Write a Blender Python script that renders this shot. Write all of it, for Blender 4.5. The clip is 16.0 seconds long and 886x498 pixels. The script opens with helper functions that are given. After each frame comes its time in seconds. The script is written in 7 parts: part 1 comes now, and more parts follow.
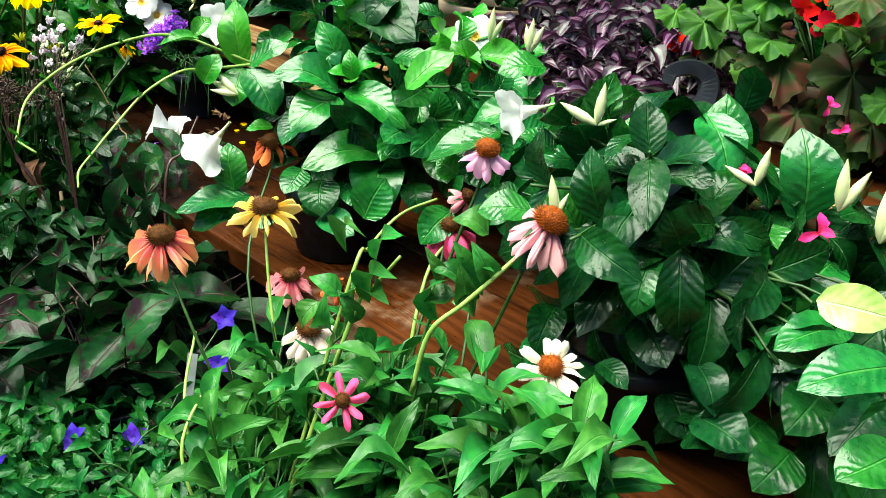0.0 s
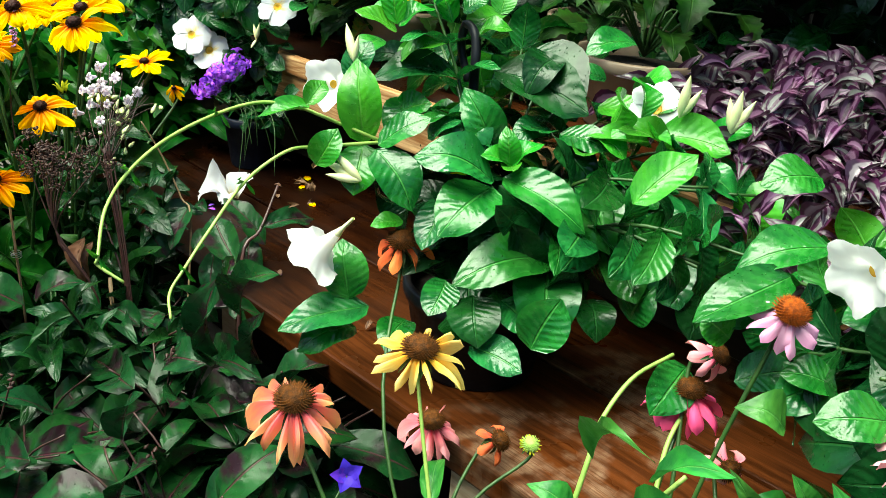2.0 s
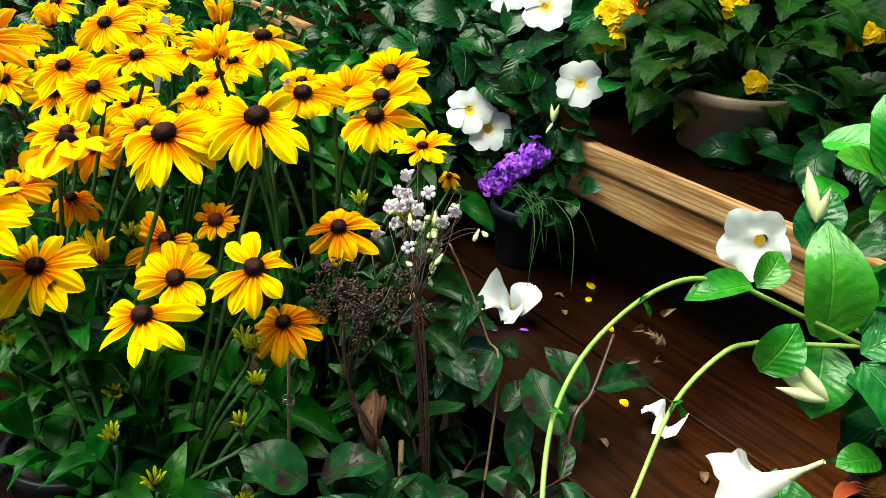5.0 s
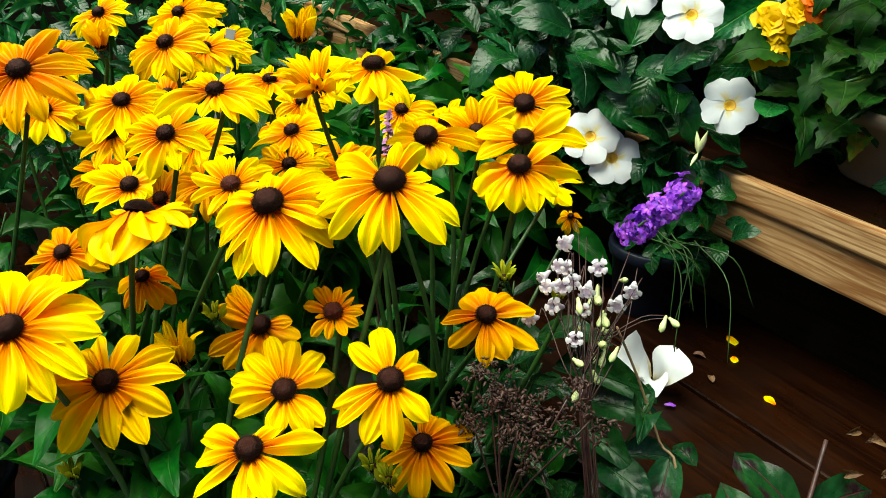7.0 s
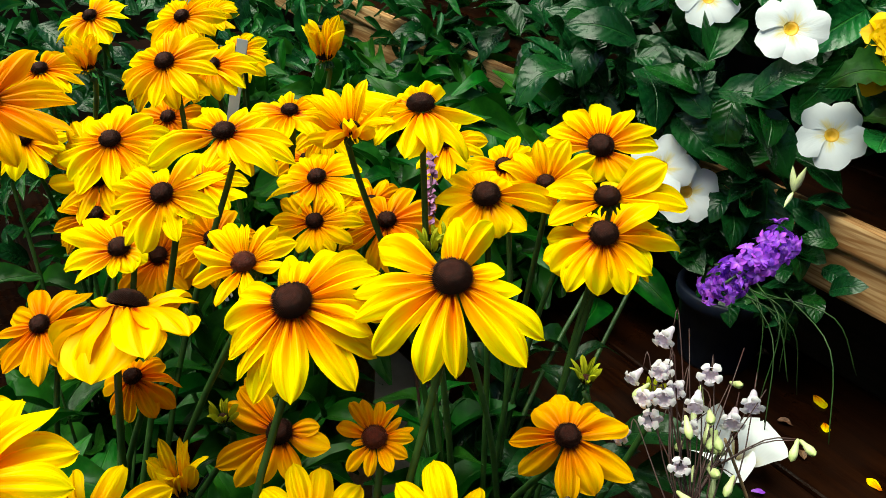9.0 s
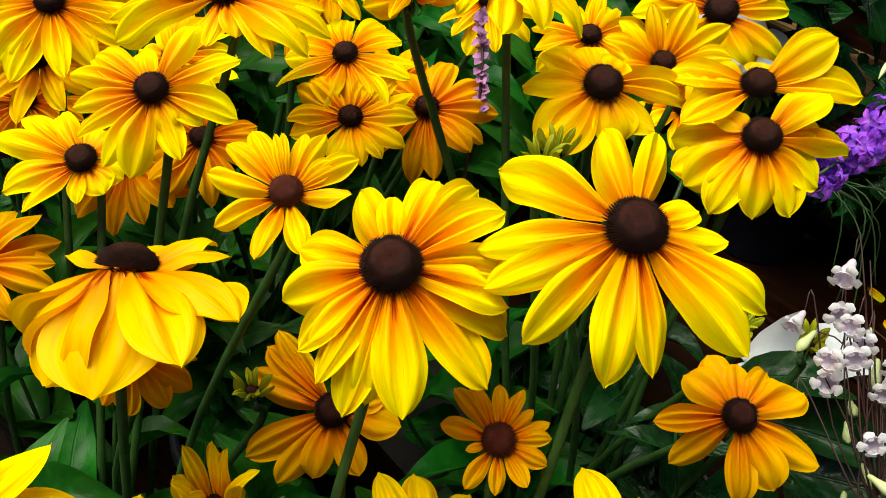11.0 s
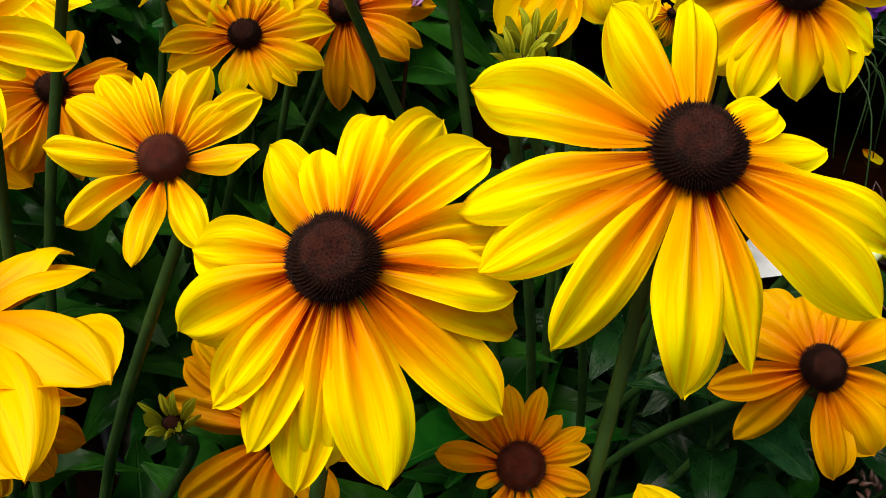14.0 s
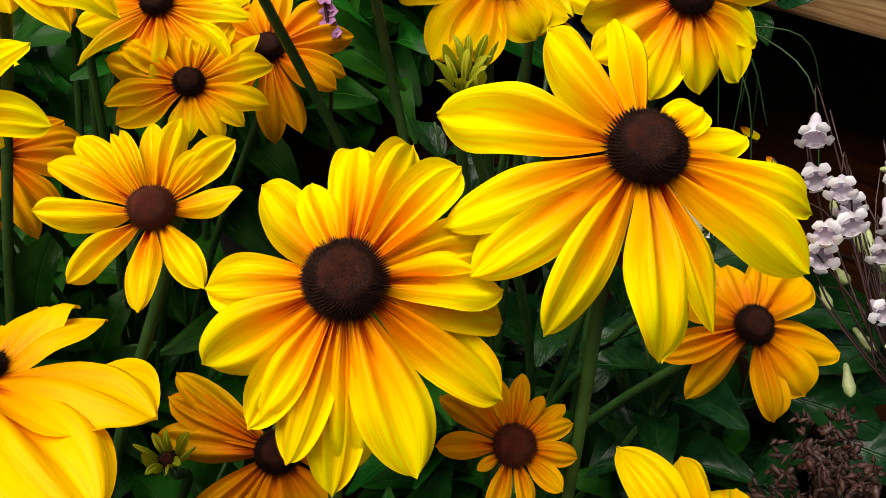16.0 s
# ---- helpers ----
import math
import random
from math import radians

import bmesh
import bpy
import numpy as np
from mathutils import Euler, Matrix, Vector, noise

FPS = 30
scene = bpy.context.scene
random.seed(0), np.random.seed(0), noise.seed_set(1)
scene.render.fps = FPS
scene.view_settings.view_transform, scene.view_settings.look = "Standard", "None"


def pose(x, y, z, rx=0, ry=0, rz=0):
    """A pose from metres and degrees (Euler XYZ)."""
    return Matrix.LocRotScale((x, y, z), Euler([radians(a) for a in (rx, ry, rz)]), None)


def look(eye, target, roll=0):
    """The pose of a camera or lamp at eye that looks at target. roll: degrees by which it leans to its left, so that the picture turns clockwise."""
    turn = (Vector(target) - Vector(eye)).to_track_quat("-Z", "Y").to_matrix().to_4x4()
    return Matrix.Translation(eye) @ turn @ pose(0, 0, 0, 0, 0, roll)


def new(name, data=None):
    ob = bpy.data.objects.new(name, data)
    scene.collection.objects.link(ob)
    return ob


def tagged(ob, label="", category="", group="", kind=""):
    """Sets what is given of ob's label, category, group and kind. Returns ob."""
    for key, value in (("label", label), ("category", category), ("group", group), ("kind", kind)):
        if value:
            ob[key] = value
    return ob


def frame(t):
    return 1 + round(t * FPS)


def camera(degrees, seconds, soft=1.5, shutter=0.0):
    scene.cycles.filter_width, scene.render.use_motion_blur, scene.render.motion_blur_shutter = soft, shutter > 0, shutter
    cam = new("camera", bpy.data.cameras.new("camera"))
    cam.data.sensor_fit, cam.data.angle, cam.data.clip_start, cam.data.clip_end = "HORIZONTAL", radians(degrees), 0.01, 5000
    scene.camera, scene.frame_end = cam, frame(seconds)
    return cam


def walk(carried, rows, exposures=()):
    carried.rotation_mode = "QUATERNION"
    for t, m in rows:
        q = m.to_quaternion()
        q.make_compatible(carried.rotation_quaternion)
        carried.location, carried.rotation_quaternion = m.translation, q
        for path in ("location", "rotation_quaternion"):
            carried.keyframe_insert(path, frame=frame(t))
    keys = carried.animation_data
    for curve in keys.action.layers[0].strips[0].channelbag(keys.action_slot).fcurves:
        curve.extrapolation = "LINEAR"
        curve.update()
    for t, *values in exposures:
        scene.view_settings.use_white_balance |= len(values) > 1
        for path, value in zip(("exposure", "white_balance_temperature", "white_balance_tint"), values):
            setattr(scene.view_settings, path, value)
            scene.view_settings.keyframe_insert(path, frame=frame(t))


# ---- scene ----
cam = camera(52.4, 16.0, 0.6)
METRES, EYE, TILT, LEAN, TURN = 1.8, 1.35, -23.87, -2.40, 48.41
ROWS = [
    (0.0, 0.0, 0.0, 0.0, 0.0, 0.0, 0.0),
    (0.5, -0.0403, 0.0507, 0.0294, -1.77, -0.19, 0.17),
    (1.0, -0.0774, 0.0957, 0.0541, -3.89, 0.06, 1.61),
    (1.5, -0.1054, 0.1242, 0.0667, -4.21, 0.5, 1.12),
    (2.0, -0.1251, 0.1571, 0.0809, -1.41, 0.03, -0.83),
    (2.5, -0.1388, 0.2103, 0.1072, 2.37, -0.03, -3.48),
    (3.0, -0.1444, 0.2467, 0.1281, 6.09, 1.5, -5.09),
    (3.5, -0.1624, 0.262, 0.1383, 8.6, 2.03, -6.11),
    (4.0, -0.2057, 0.28, 0.1532, 8.11, 1.51, -6.0),
    (4.2, -0.2275, 0.2872, 0.1615, 7.62, 0.98, -5.8),
    (6.3, -0.3463, 0.3644, 0.1913, 5.96, -0.05, -3.59),
    (6.5, -0.3561, 0.3808, 0.1997, 6.38, -0.42, -3.7),
    (7.0, -0.3779, 0.42, 0.2188, 7.39, -1.04, -4.04),
    (7.5, -0.3877, 0.4545, 0.2372, 8.57, -1.2, -4.18),
    (8.0, -0.3882, 0.4696, 0.2455, 9.37, -1.25, -4.61),
    (8.2, -0.3903, 0.4748, 0.2497, 9.49, -1.44, -4.77),
    (10.3, -0.4708, 0.5745, 0.2743, 3.37, -8.84, -3.95),
    (10.5, -0.4773, 0.5841, 0.2734, 2.83, -10.07, -4.11),
    (11.0, -0.4885, 0.6, 0.2736, 1.84, -12.42, -4.05),
    (11.5, -0.4945, 0.6175, 0.2741, 0.08, -14.45, -2.99),
    (12.0, -0.4934, 0.6408, 0.2739, -1.7, -16.43, -1.32),
    (12.5, -0.4934, 0.658, 0.2724, -2.84, -17.81, 0.06),
    (13.0, -0.4974, 0.6676, 0.271, -3.75, -18.46, 1.17),
    (13.5, -0.4973, 0.674, 0.27, -4.7, -18.85, 2.34),
    (14.0, -0.4937, 0.6704, 0.2684, -4.03, -18.62, 2.9),
    (14.5, -0.4872, 0.6607, 0.2651, -2.31, -17.2, 2.71),
    (15.0, -0.4832, 0.6466, 0.2674, -1.84, -15.6, 3.27),
    (15.5, -0.497, 0.6468, 0.2715, -5.76, -16.31, 4.82),
    (16.0, -0.5112, 0.6567, 0.2752, -12.76, -18.66, 7.23),
]
walk(cam, [(t, pose(0, 0, EYE, TILT, LEAN, TURN) @ pose(METRES * x, METRES * y, METRES * z, 90 + pitch, roll, yaw)) for t, x, y, z, yaw, pitch, roll in ROWS],
     [(0.0, 1.85, 6800, -12), (2.0, 1.83, 6850, -12), (3.5, 1.4, 6900, -12), (4.0, 1.38, 6950, -13), (6.5, 1.18, 7000, -14), (8.0, 1.02, 7000, -13), (10.5, 0.74, 7000, -11), (11.0, 0.66, 7000, -5), (12.0, 0.52, 7000, 1), (13.0, 0.45, 7000, 4), (16.0, 0.44, 7000, 4)])

# ---- light: bright overcast daylight from above and behind the camera ----
world = bpy.data.worlds.new("sky")
scene.world = world
world.use_nodes = True
wn, wl = world.node_tree.nodes, world.node_tree.links
sky = wn.new("ShaderNodeTexSky")
sky.sky_type, sky.sun_disc = "NISHITA", False
sky.sun_elevation, sky.sun_rotation = radians(72), radians(208)
wl.new(sky.outputs[0], wn["Background"].inputs[0])
wn["Background"].inputs[1].default_value = 0.07
sun = new("sun", bpy.data.lights.new("sun", "SUN"))
sun.data.energy, sun.data.angle, sun.data.color = 3.9, radians(55), (1.0, 0.96, 0.9)
sun.matrix_world = look((-0.4, -0.75, 2.6), (0, 0, 0))


# ---- materials ----
class Mat:
    """A node material under construction; node(type, **inputs) adds a node and wires what is given."""

    def __init__(self, name, rough=0.5):
        self.m = bpy.data.materials.new(name)
        self.m.use_nodes = True
        self.nodes, self.links = self.m.node_tree.nodes, self.m.node_tree.links
        self.bsdf = self.nodes["Principled BSDF"]
        self.out = self.nodes["Material Output"]
        self.bsdf.inputs["Roughness"].default_value = rough

    def put(self, socket, value):
        if isinstance(value, bpy.types.NodeSocket):
            self.links.new(value, socket)
        elif isinstance(value, tuple) and len(value) == 3 and socket.type == "RGBA":
            socket.default_value = (*value, 1)
        else:
            socket.default_value = value

    def node(self, kind, ins=(), **props):
        n = self.nodes.new("ShaderNode" + kind)
        for k, v in props.items():
            setattr(n, k, v)
        for k, v in dict(ins).items():
            self.put(n.inputs[k], v)
        return n

    def math(self, op, a, b=0.0, c=0.0):
        return self.node("Math", {0: a, 1: b, 2: c}, operation=op).outputs[0]

    def mix(self, fac, a, b, blend="MIX"):
        n = self.node("Mix", data_type="RGBA", blend_type=blend)
        self.put(n.inputs[0], fac), self.put(n.inputs[6], a), self.put(n.inputs[7], b)
        return n.outputs[2]

    def band(self, v, lo, hi, a=0.0, b=1.0):
        n = self.node("MapRange", {0: v, 1: lo, 2: hi, 3: a, 4: b}, interpolation_type="SMOOTHSTEP")
        return n.outputs[0]

    def noise(self, scale, detail=3.0, vec=None, rough=0.55, stretch=None):
        tc = vec or self.node("TexCoord").outputs["Object"]
        if stretch:
            tc = self.node("Mapping", {0: tc, 3: stretch}).outputs[0]
        return self.node("TexNoise", {"Vector": tc, "Scale": scale, "Detail": detail, "Roughness": rough}).outputs[0]

    def uv(self):
        sep = self.node("SeparateXYZ", {0: self.node("UVMap").outputs[0]})
        return sep.outputs[0], sep.outputs[1]

    def chance(self):
        info = self.node("ObjectInfo").outputs["Random"]
        isle = self.node("NewGeometry").outputs["Random Per Island"]
        return self.math("FRACT", self.math("ADD", info, isle))

    def vary(self, colour, chance, lo=0.75, hi=1.2, hue=0.0):
        v = self.node("MapRange", {0: chance, 3: lo, 4: hi}).outputs[0]
        h = self.node("MapRange", {0: self.math("FRACT", self.math("MULTIPLY", chance, 7.3)), 3: 0.5 - hue, 4: 0.5 + hue}).outputs[0]
        return self.node("HueSaturation", {"Hue": h, "Value": v, "Color": colour}).outputs[0]

    def bump(self, height, strength=0.4, dist=0.002):
        self.put(self.bsdf.inputs["Normal"], self.node("Bump", {"Strength": strength, "Distance": dist, "Height": height}).outputs[0])

    def thin(self, colour, amount):
        """Light passing through a leaf or petal."""
        tr = self.node("BsdfTranslucent", {"Color": colour})
        mx = self.node("MixShader", {0: amount, 1: self.bsdf.outputs[0], 2: tr.outputs[0]})
        self.links.new(mx.outputs[0], self.out.inputs[0])
        return self.m


def leaf_material(name, dark, light, rib, rough=0.35, veins=9.0, relief=0.5, through_light=0.18, spread=0.25, hue=0.015, blot=None, shine=0.5, drops=0.0):
    k = Mat(name, rough)
    k.bsdf.inputs["Specular IOR Level"].default_value = shine
    u, v = k.uv()
    side = k.math("ABSOLUTE", k.math("SUBTRACT", u, 0.5))
    chance = k.chance()
    flat = k.node("CombineXYZ", {0: k.math("MULTIPLY", u, 0.55), 1: v, 2: k.math("MULTIPLY", chance, 37.0)}).outputs[0]
    col = k.mix(k.band(k.noise(4.0, 4.0, flat), 0.35, 0.65), dark, light)
    if blot:
        col = k.mix(k.band(k.noise(3.0, 4.0, flat), 0.48, 0.66), col, blot)
    col = k.vary(col, chance, 1 - spread, 1 + spread, hue)
    bent = k.math("ADD", k.math("SUBTRACT", v, k.math("MULTIPLY", side, 0.5)), k.math("MULTIPLY", k.math("SUBTRACT", k.noise(4.0, 2.0, flat), 0.5), 0.1))
    wave = k.math("SINE", k.math("MULTIPLY", bent, veins * 6.283))
    vein = k.math("MULTIPLY", k.band(wave, 0.8, 1.0), 0.08)
    mid = k.band(side, 0.01, 0.035, 1.0, 0.0)
    col = k.mix(k.math("MAXIMUM", vein, k.math("MULTIPLY", mid, 0.8)), col, k.vary(rib, chance, 0.8, 1.1))
    k.put(k.bsdf.inputs["Base Color"], col)
    height = k.math("ADD", k.math("MULTIPLY", k.noise(34.0, 2.0, flat), 0.1), k.math("MULTIPLY", k.noise(6.0, 2.0, flat), 0.3))
    height = k.math("SUBTRACT", height, k.math("ADD", k.math("MULTIPLY", k.math("MULTIPLY", wave, k.band(k.noise(3.0, 2.0, flat), 0.35, 0.65, 0.3, 1.0)), 0.12), k.math("MULTIPLY", mid, 0.7)))
    if drops:
        cell = k.node("TexVoronoi", {"Vector": flat, "Scale": 27.0})
        lot = k.band(k.node("SeparateColor", {0: cell.outputs["Color"]}).outputs[0], 0.55, 0.6)
        height = k.math("ADD", height, k.math("MULTIPLY", k.math("MULTIPLY", k.band(cell.outputs["Distance"], 0.08, 0.24, 1.0, 0.0), lot), drops))
    k.bump(height, relief, 0.003)
    k.put(k.bsdf.inputs["Roughness"], k.band(k.noise(5.0, 3.0, flat), 0.4, 0.6, rough + 0.08, max(0.08, rough - 0.06)))
    return k.thin(col, through_light)


def petal_material(name, tip, base, glow, reach=0.35, rough=0.55, streaks=7.0, through_light=0.25, spread=0.12, hue=0.01):
    k = Mat(name, rough)
    k.bsdf.inputs["Specular IOR Level"].default_value = 0.12
    u, v = k.uv()
    chance = k.chance()
    side = k.math("ABSOLUTE", k.math("SUBTRACT", u, 0.5))
    grain = k.noise(1.0, 2.0, k.node("CombineXYZ", {0: k.math("MULTIPLY", u, streaks * 1.15), 1: k.math("MULTIPLY", v, 1.5), 2: k.math("MULTIPLY", chance, 40.0)}).outputs[0])
    fine = k.noise(1.0, 2.0, k.node("CombineXYZ", {0: k.math("MULTIPLY", u, streaks * 4), 1: k.math("MULTIPLY", v, 2.2), 2: k.math("MULTIPLY", chance, 90.0)}).outputs[0])
    edge = k.math("ADD", k.math("ADD", v, k.math("MULTIPLY", k.math("SUBTRACT", grain, 0.5), 0.6)), k.math("MULTIPLY", side, 0.45))
    edge = k.math("ADD", edge, k.math("MULTIPLY", k.math("SUBTRACT", fine, 0.5), 0.16))
    col = k.mix(k.band(edge, 0.08, reach * 0.8), base, glow)
    col = k.mix(k.band(edge, reach * 0.6, reach + 0.42), col, tip)
    col = k.mix(k.band(grain, 0.5, 0.72, 0.0, 0.55), col, glow)
    col = k.mix(k.band(fine, 0.5, 0.66, 0.0, 0.34), col, glow)
    col = k.vary(col, chance, 1 - spread, 1 + spread * 0.6, hue)
    k.put(k.bsdf.inputs["Base Color"], col)
    wave = k.math("SINE", k.math("MULTIPLY", u, streaks * 6.283))
    k.bump(k.math("ADD", k.math("ADD", k.math("MULTIPLY", wave, 0.03), k.math("MULTIPLY", grain, 1.6)), k.math("MULTIPLY", fine, 0.6)), 0.34, 0.001)
    return k.thin(col, through_light)


def plain_material(name, a, b, rough=0.5, scale=40.0, relief=0.2, spread=0.12, metal=0.0, fine=200.0, shine=0.5, glow=0.0):
    k = Mat(name, rough)
    k.bsdf.inputs["Specular IOR Level"].default_value = shine
    col = k.vary(k.mix(k.band(k.noise(scale, 4.0), 0.3, 0.7), a, b), k.chance(), 1 - spread, 1 + spread)
    k.put(k.bsdf.inputs["Base Color"], col)
    k.bsdf.inputs["Metallic"].default_value = metal
    k.put(k.bsdf.inputs["Roughness"], k.band(k.noise(scale * 2.3, 3.0), 0.3, 0.7, rough - 0.08, rough + 0.1))
    k.bump(k.noise(fine, 3.0), relief, 0.001)
    return k.thin(col, glow) if glow else k.m


def wood_material(name, early, late, stain, rough, wet, dry=None, rings=0.0):
    k = Mat(name, rough)
    k.bsdf.inputs["Specular IOR Level"].default_value = 0.1
    warp = k.noise(3.0, 3.0, stretch=(0.5, 1.5, 1.5))
    tc = k.node("TexCoord").outputs["Object"]
    shift = k.node("CombineXYZ", {0: k.math("MULTIPLY", k.chance(), 9.0), 1: k.math("MULTIPLY", warp, 0.055), 2: k.math("MULTIPLY", warp, 0.045)}).outputs[0]
    vec = k.node("VectorMath", {0: tc, 1: shift}, operation="ADD").outputs[0]
    grain = k.noise(1.0, 4.0, vec, 0.6, stretch=(5.5, 110.0, 90.0))
    fibre = k.noise(1.0, 3.0, vec, 0.6, stretch=(12.0, 600.0, 420.0))
    col = k.mix(k.band(grain, 0.36, 0.66), early, late)
    col = k.mix(k.band(fibre, 0.5, 0.75, 0.0, 0.4), col, late)
    col = k.mix(k.band(k.noise(5.0, 5.0), 0.48, 0.66, 0.0, 0.75), col, stain)
    knots = k.node("TexVoronoi", {"Vector": k.node("Mapping", {0: tc, 3: (3.2, 11.0, 11.0)}).outputs[0], "Scale": 1.0}).outputs[0]
    col = k.mix(k.band(knots, 0.05, 0.12, 0.7, 0.0), col, late)
    if rings:
        sep = k.node("SeparateXYZ", {0: tc})
        sweep = k.noise(1.0, 2.0, vec, 0.5, stretch=(2.6, 14.0, 14.0))
        run = k.math("ADD", k.math("ADD", k.math("MULTIPLY", sep.outputs[2], 900.0), k.math("MULTIPLY", sep.outputs[1], 700.0)), k.math("MULTIPLY", sweep, 42.0))
        run = k.math("ADD", run, k.math("DIVIDE", 5.0, k.math("ADD", knots, 0.12)))
        line = k.math("MULTIPLY", k.band(k.math("SINE", run), 0.1, 0.95), k.band(k.noise(7.0, 3.0), 0.3, 0.6, 0.35, 1.0))
        col = k.mix(k.math("MULTIPLY", line, rings), col, late)
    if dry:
        # lighter pair towards +x: the planks' change in lighting is put into the colour
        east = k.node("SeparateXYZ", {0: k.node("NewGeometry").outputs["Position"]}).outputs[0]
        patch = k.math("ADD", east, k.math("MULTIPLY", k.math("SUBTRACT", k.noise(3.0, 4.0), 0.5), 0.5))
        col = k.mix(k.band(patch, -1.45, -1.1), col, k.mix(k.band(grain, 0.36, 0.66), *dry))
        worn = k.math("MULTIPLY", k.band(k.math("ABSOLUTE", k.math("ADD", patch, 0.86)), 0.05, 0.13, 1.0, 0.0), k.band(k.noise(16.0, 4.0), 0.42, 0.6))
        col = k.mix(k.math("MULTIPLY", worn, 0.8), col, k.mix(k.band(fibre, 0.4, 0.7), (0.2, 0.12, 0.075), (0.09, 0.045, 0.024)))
    k.put(k.bsdf.inputs["Base Color"], col)
    k.put(k.bsdf.inputs["Roughness"], k.band(k.noise(9.0, 4.0), 0.42, 0.62, rough, wet))
    k.bump(k.math("ADD", grain, k.math("MULTIPLY", fibre, 0.4)), 0.35, 0.0012)
    return k.m


DIPL = leaf_material("glossy_dipladenia_leaf", (0.009, 0.09, 0.015), (0.022, 0.165, 0.025), (0.06, 0.26, 0.045), 0.22, 8.0, 0.8, 0.12, drops=0.5)
DIPL_YOUNG = leaf_material("young_dipladenia_leaf", (0.024, 0.2, 0.013), (0.05, 0.29, 0.02), (0.12, 0.38, 0.05), 0.3, 8.0, 0.6, 0.18, drops=0.4)
# darker copy of the dipladenia leaf, with shade put into its colour
DIPL_SHADE = leaf_material("shaded_dipladenia_leaf", (0.003, 0.029, 0.006), (0.008, 0.056, 0.011), (0.02, 0.095, 0.02), 0.27, 8.0, 0.65, 0.1, shine=0.3, drops=0.6)
ECHI = leaf_material("coneflower_leaf", (0.017, 0.12, 0.018), (0.045, 0.2, 0.03), (0.09, 0.27, 0.06), 0.38, 5.0, 0.5, 0.22, 0.35, 0.02, shine=0.32)
RUDB = leaf_material("rudbeckia_leaf", (0.006, 0.052, 0.004), (0.017, 0.104, 0.008), (0.03, 0.13, 0.016), 0.36, 4.0, 0.5, 0.18, shine=0.16)
PENS = leaf_material("bronze_penstemon_leaf", (0.0045, 0.03, 0.008), (0.011, 0.056, 0.014), (0.06, 0.014, 0.024), 0.26, 6.0, 0.5, 0.1, blot=(0.018, 0.008, 0.012), shine=0.16, drops=0.4)
PENS_GREEN = leaf_material("green_penstemon_leaf", (0.003, 0.022, 0.005), (0.008, 0.046, 0.009), (0.02, 0.07, 0.018), 0.3, 6.0, 0.6, 0.12, shine=0.28, drops=0.4)
SMALL = leaf_material("balloon_flower_leaf", (0.006, 0.06, 0.011), (0.018, 0.12, 0.017), (0.03, 0.17, 0.03), 0.34, 5.0, 0.5, 0.15, shine=0.25)
BEGO = leaf_material("begonia_leaf", (0.004, 0.03, 0.003), (0.014, 0.062, 0.005), (0.03, 0.09, 0.012), 0.48, 5.0, 0.6, 0.18, blot=(0.012, 0.03, 0.004), shine=0.12)
GERA = leaf_material("geranium_leaf", (0.022, 0.09, 0.008), (0.052, 0.15, 0.013), (0.11, 0.25, 0.04), 0.55, 5.0, 0.6, 0.22, shine=0.25)
GERA_DARK = leaf_material("aged_geranium_leaf", (0.016, 0.04, 0.009), (0.036, 0.062, 0.014), (0.07, 0.09, 0.03), 0.55, 5.0, 0.5, 0.18, blot=(0.1, 0.032, 0.022), shine=0.15)
YELLOW = petal_material("yellow_ray_petal", (0.98, 0.8, 0.0), (0.4, 0.025, 0.0), (0.95, 0.34, 0.0), 0.44)
GREENISH = petal_material("greenish_bud_petal", (0.42, 0.42, 0.02), (0.14, 0.22, 0.02), (0.3, 0.34, 0.02), 0.4)
GOLD = petal_material("golden_ray_petal", (0.97, 0.66, 0.0), (0.36, 0.03, 0.0), (0.92, 0.32, 0.0), 0.34)
AMBER = petal_material("amber_ray_petal", (0.88, 0.44, 0.0), (0.26, 0.02, 0.0), (0.8, 0.21, 0.0), 0.36)
# gold petal deepened for one drooping head, its shade put into the colour
SHADED_GOLD = petal_material("shaded_gold_ray_petal", (0.93, 0.58, 0.0), (0.3, 0.02, 0.0), (0.85, 0.31, 0.0), 0.42)
WHITE = petal_material("white_dipladenia_petal", (0.82, 0.83, 0.88), (0.8, 0.66, 0.25), (0.8, 0.81, 0.86), 0.1, 0.5, 4.0, 0.25, 0.04, 0.0)
BELL = petal_material("white_bell_petal", (0.84, 0.81, 0.84), (0.66, 0.45, 0.62), (0.8, 0.72, 0.8), 0.3, 0.5, 4.0, 0.25, 0.06)
PURPLE = petal_material("purple_floret", (0.36, 0.06, 0.8), (0.2, 0.03, 0.42), (0.52, 0.2, 0.86), 0.3, 0.5, 3.0, 0.2, 0.3, 0.02)
MAUVE = petal_material("mauve_floret", (0.42, 0.2, 0.42), (0.2, 0.06, 0.16), (0.4, 0.16, 0.36), 0.3, 0.5, 3.0, 0.2, 0.3, 0.02)
BLUE = petal_material("blue_balloon_petal", (0.055, 0.016, 0.42), (0.04, 0.015, 0.3), (0.08, 0.03, 0.5), 0.3, 0.5, 5.0, 0.2, 0.2)
RED = petal_material("red_geranium_petal", (0.8, 0.012, 0.006), (0.6, 0.01, 0.01), (0.75, 0.02, 0.01), 0.3, 0.5, 4.0, 0.2, 0.1)
PINK_BUD = petal_material("magenta_petal", (0.75, 0.02, 0.22), (0.6, 0.02, 0.1), (0.78, 0.05, 0.2), 0.3, 0.5, 4.0, 0.2, 0.1)
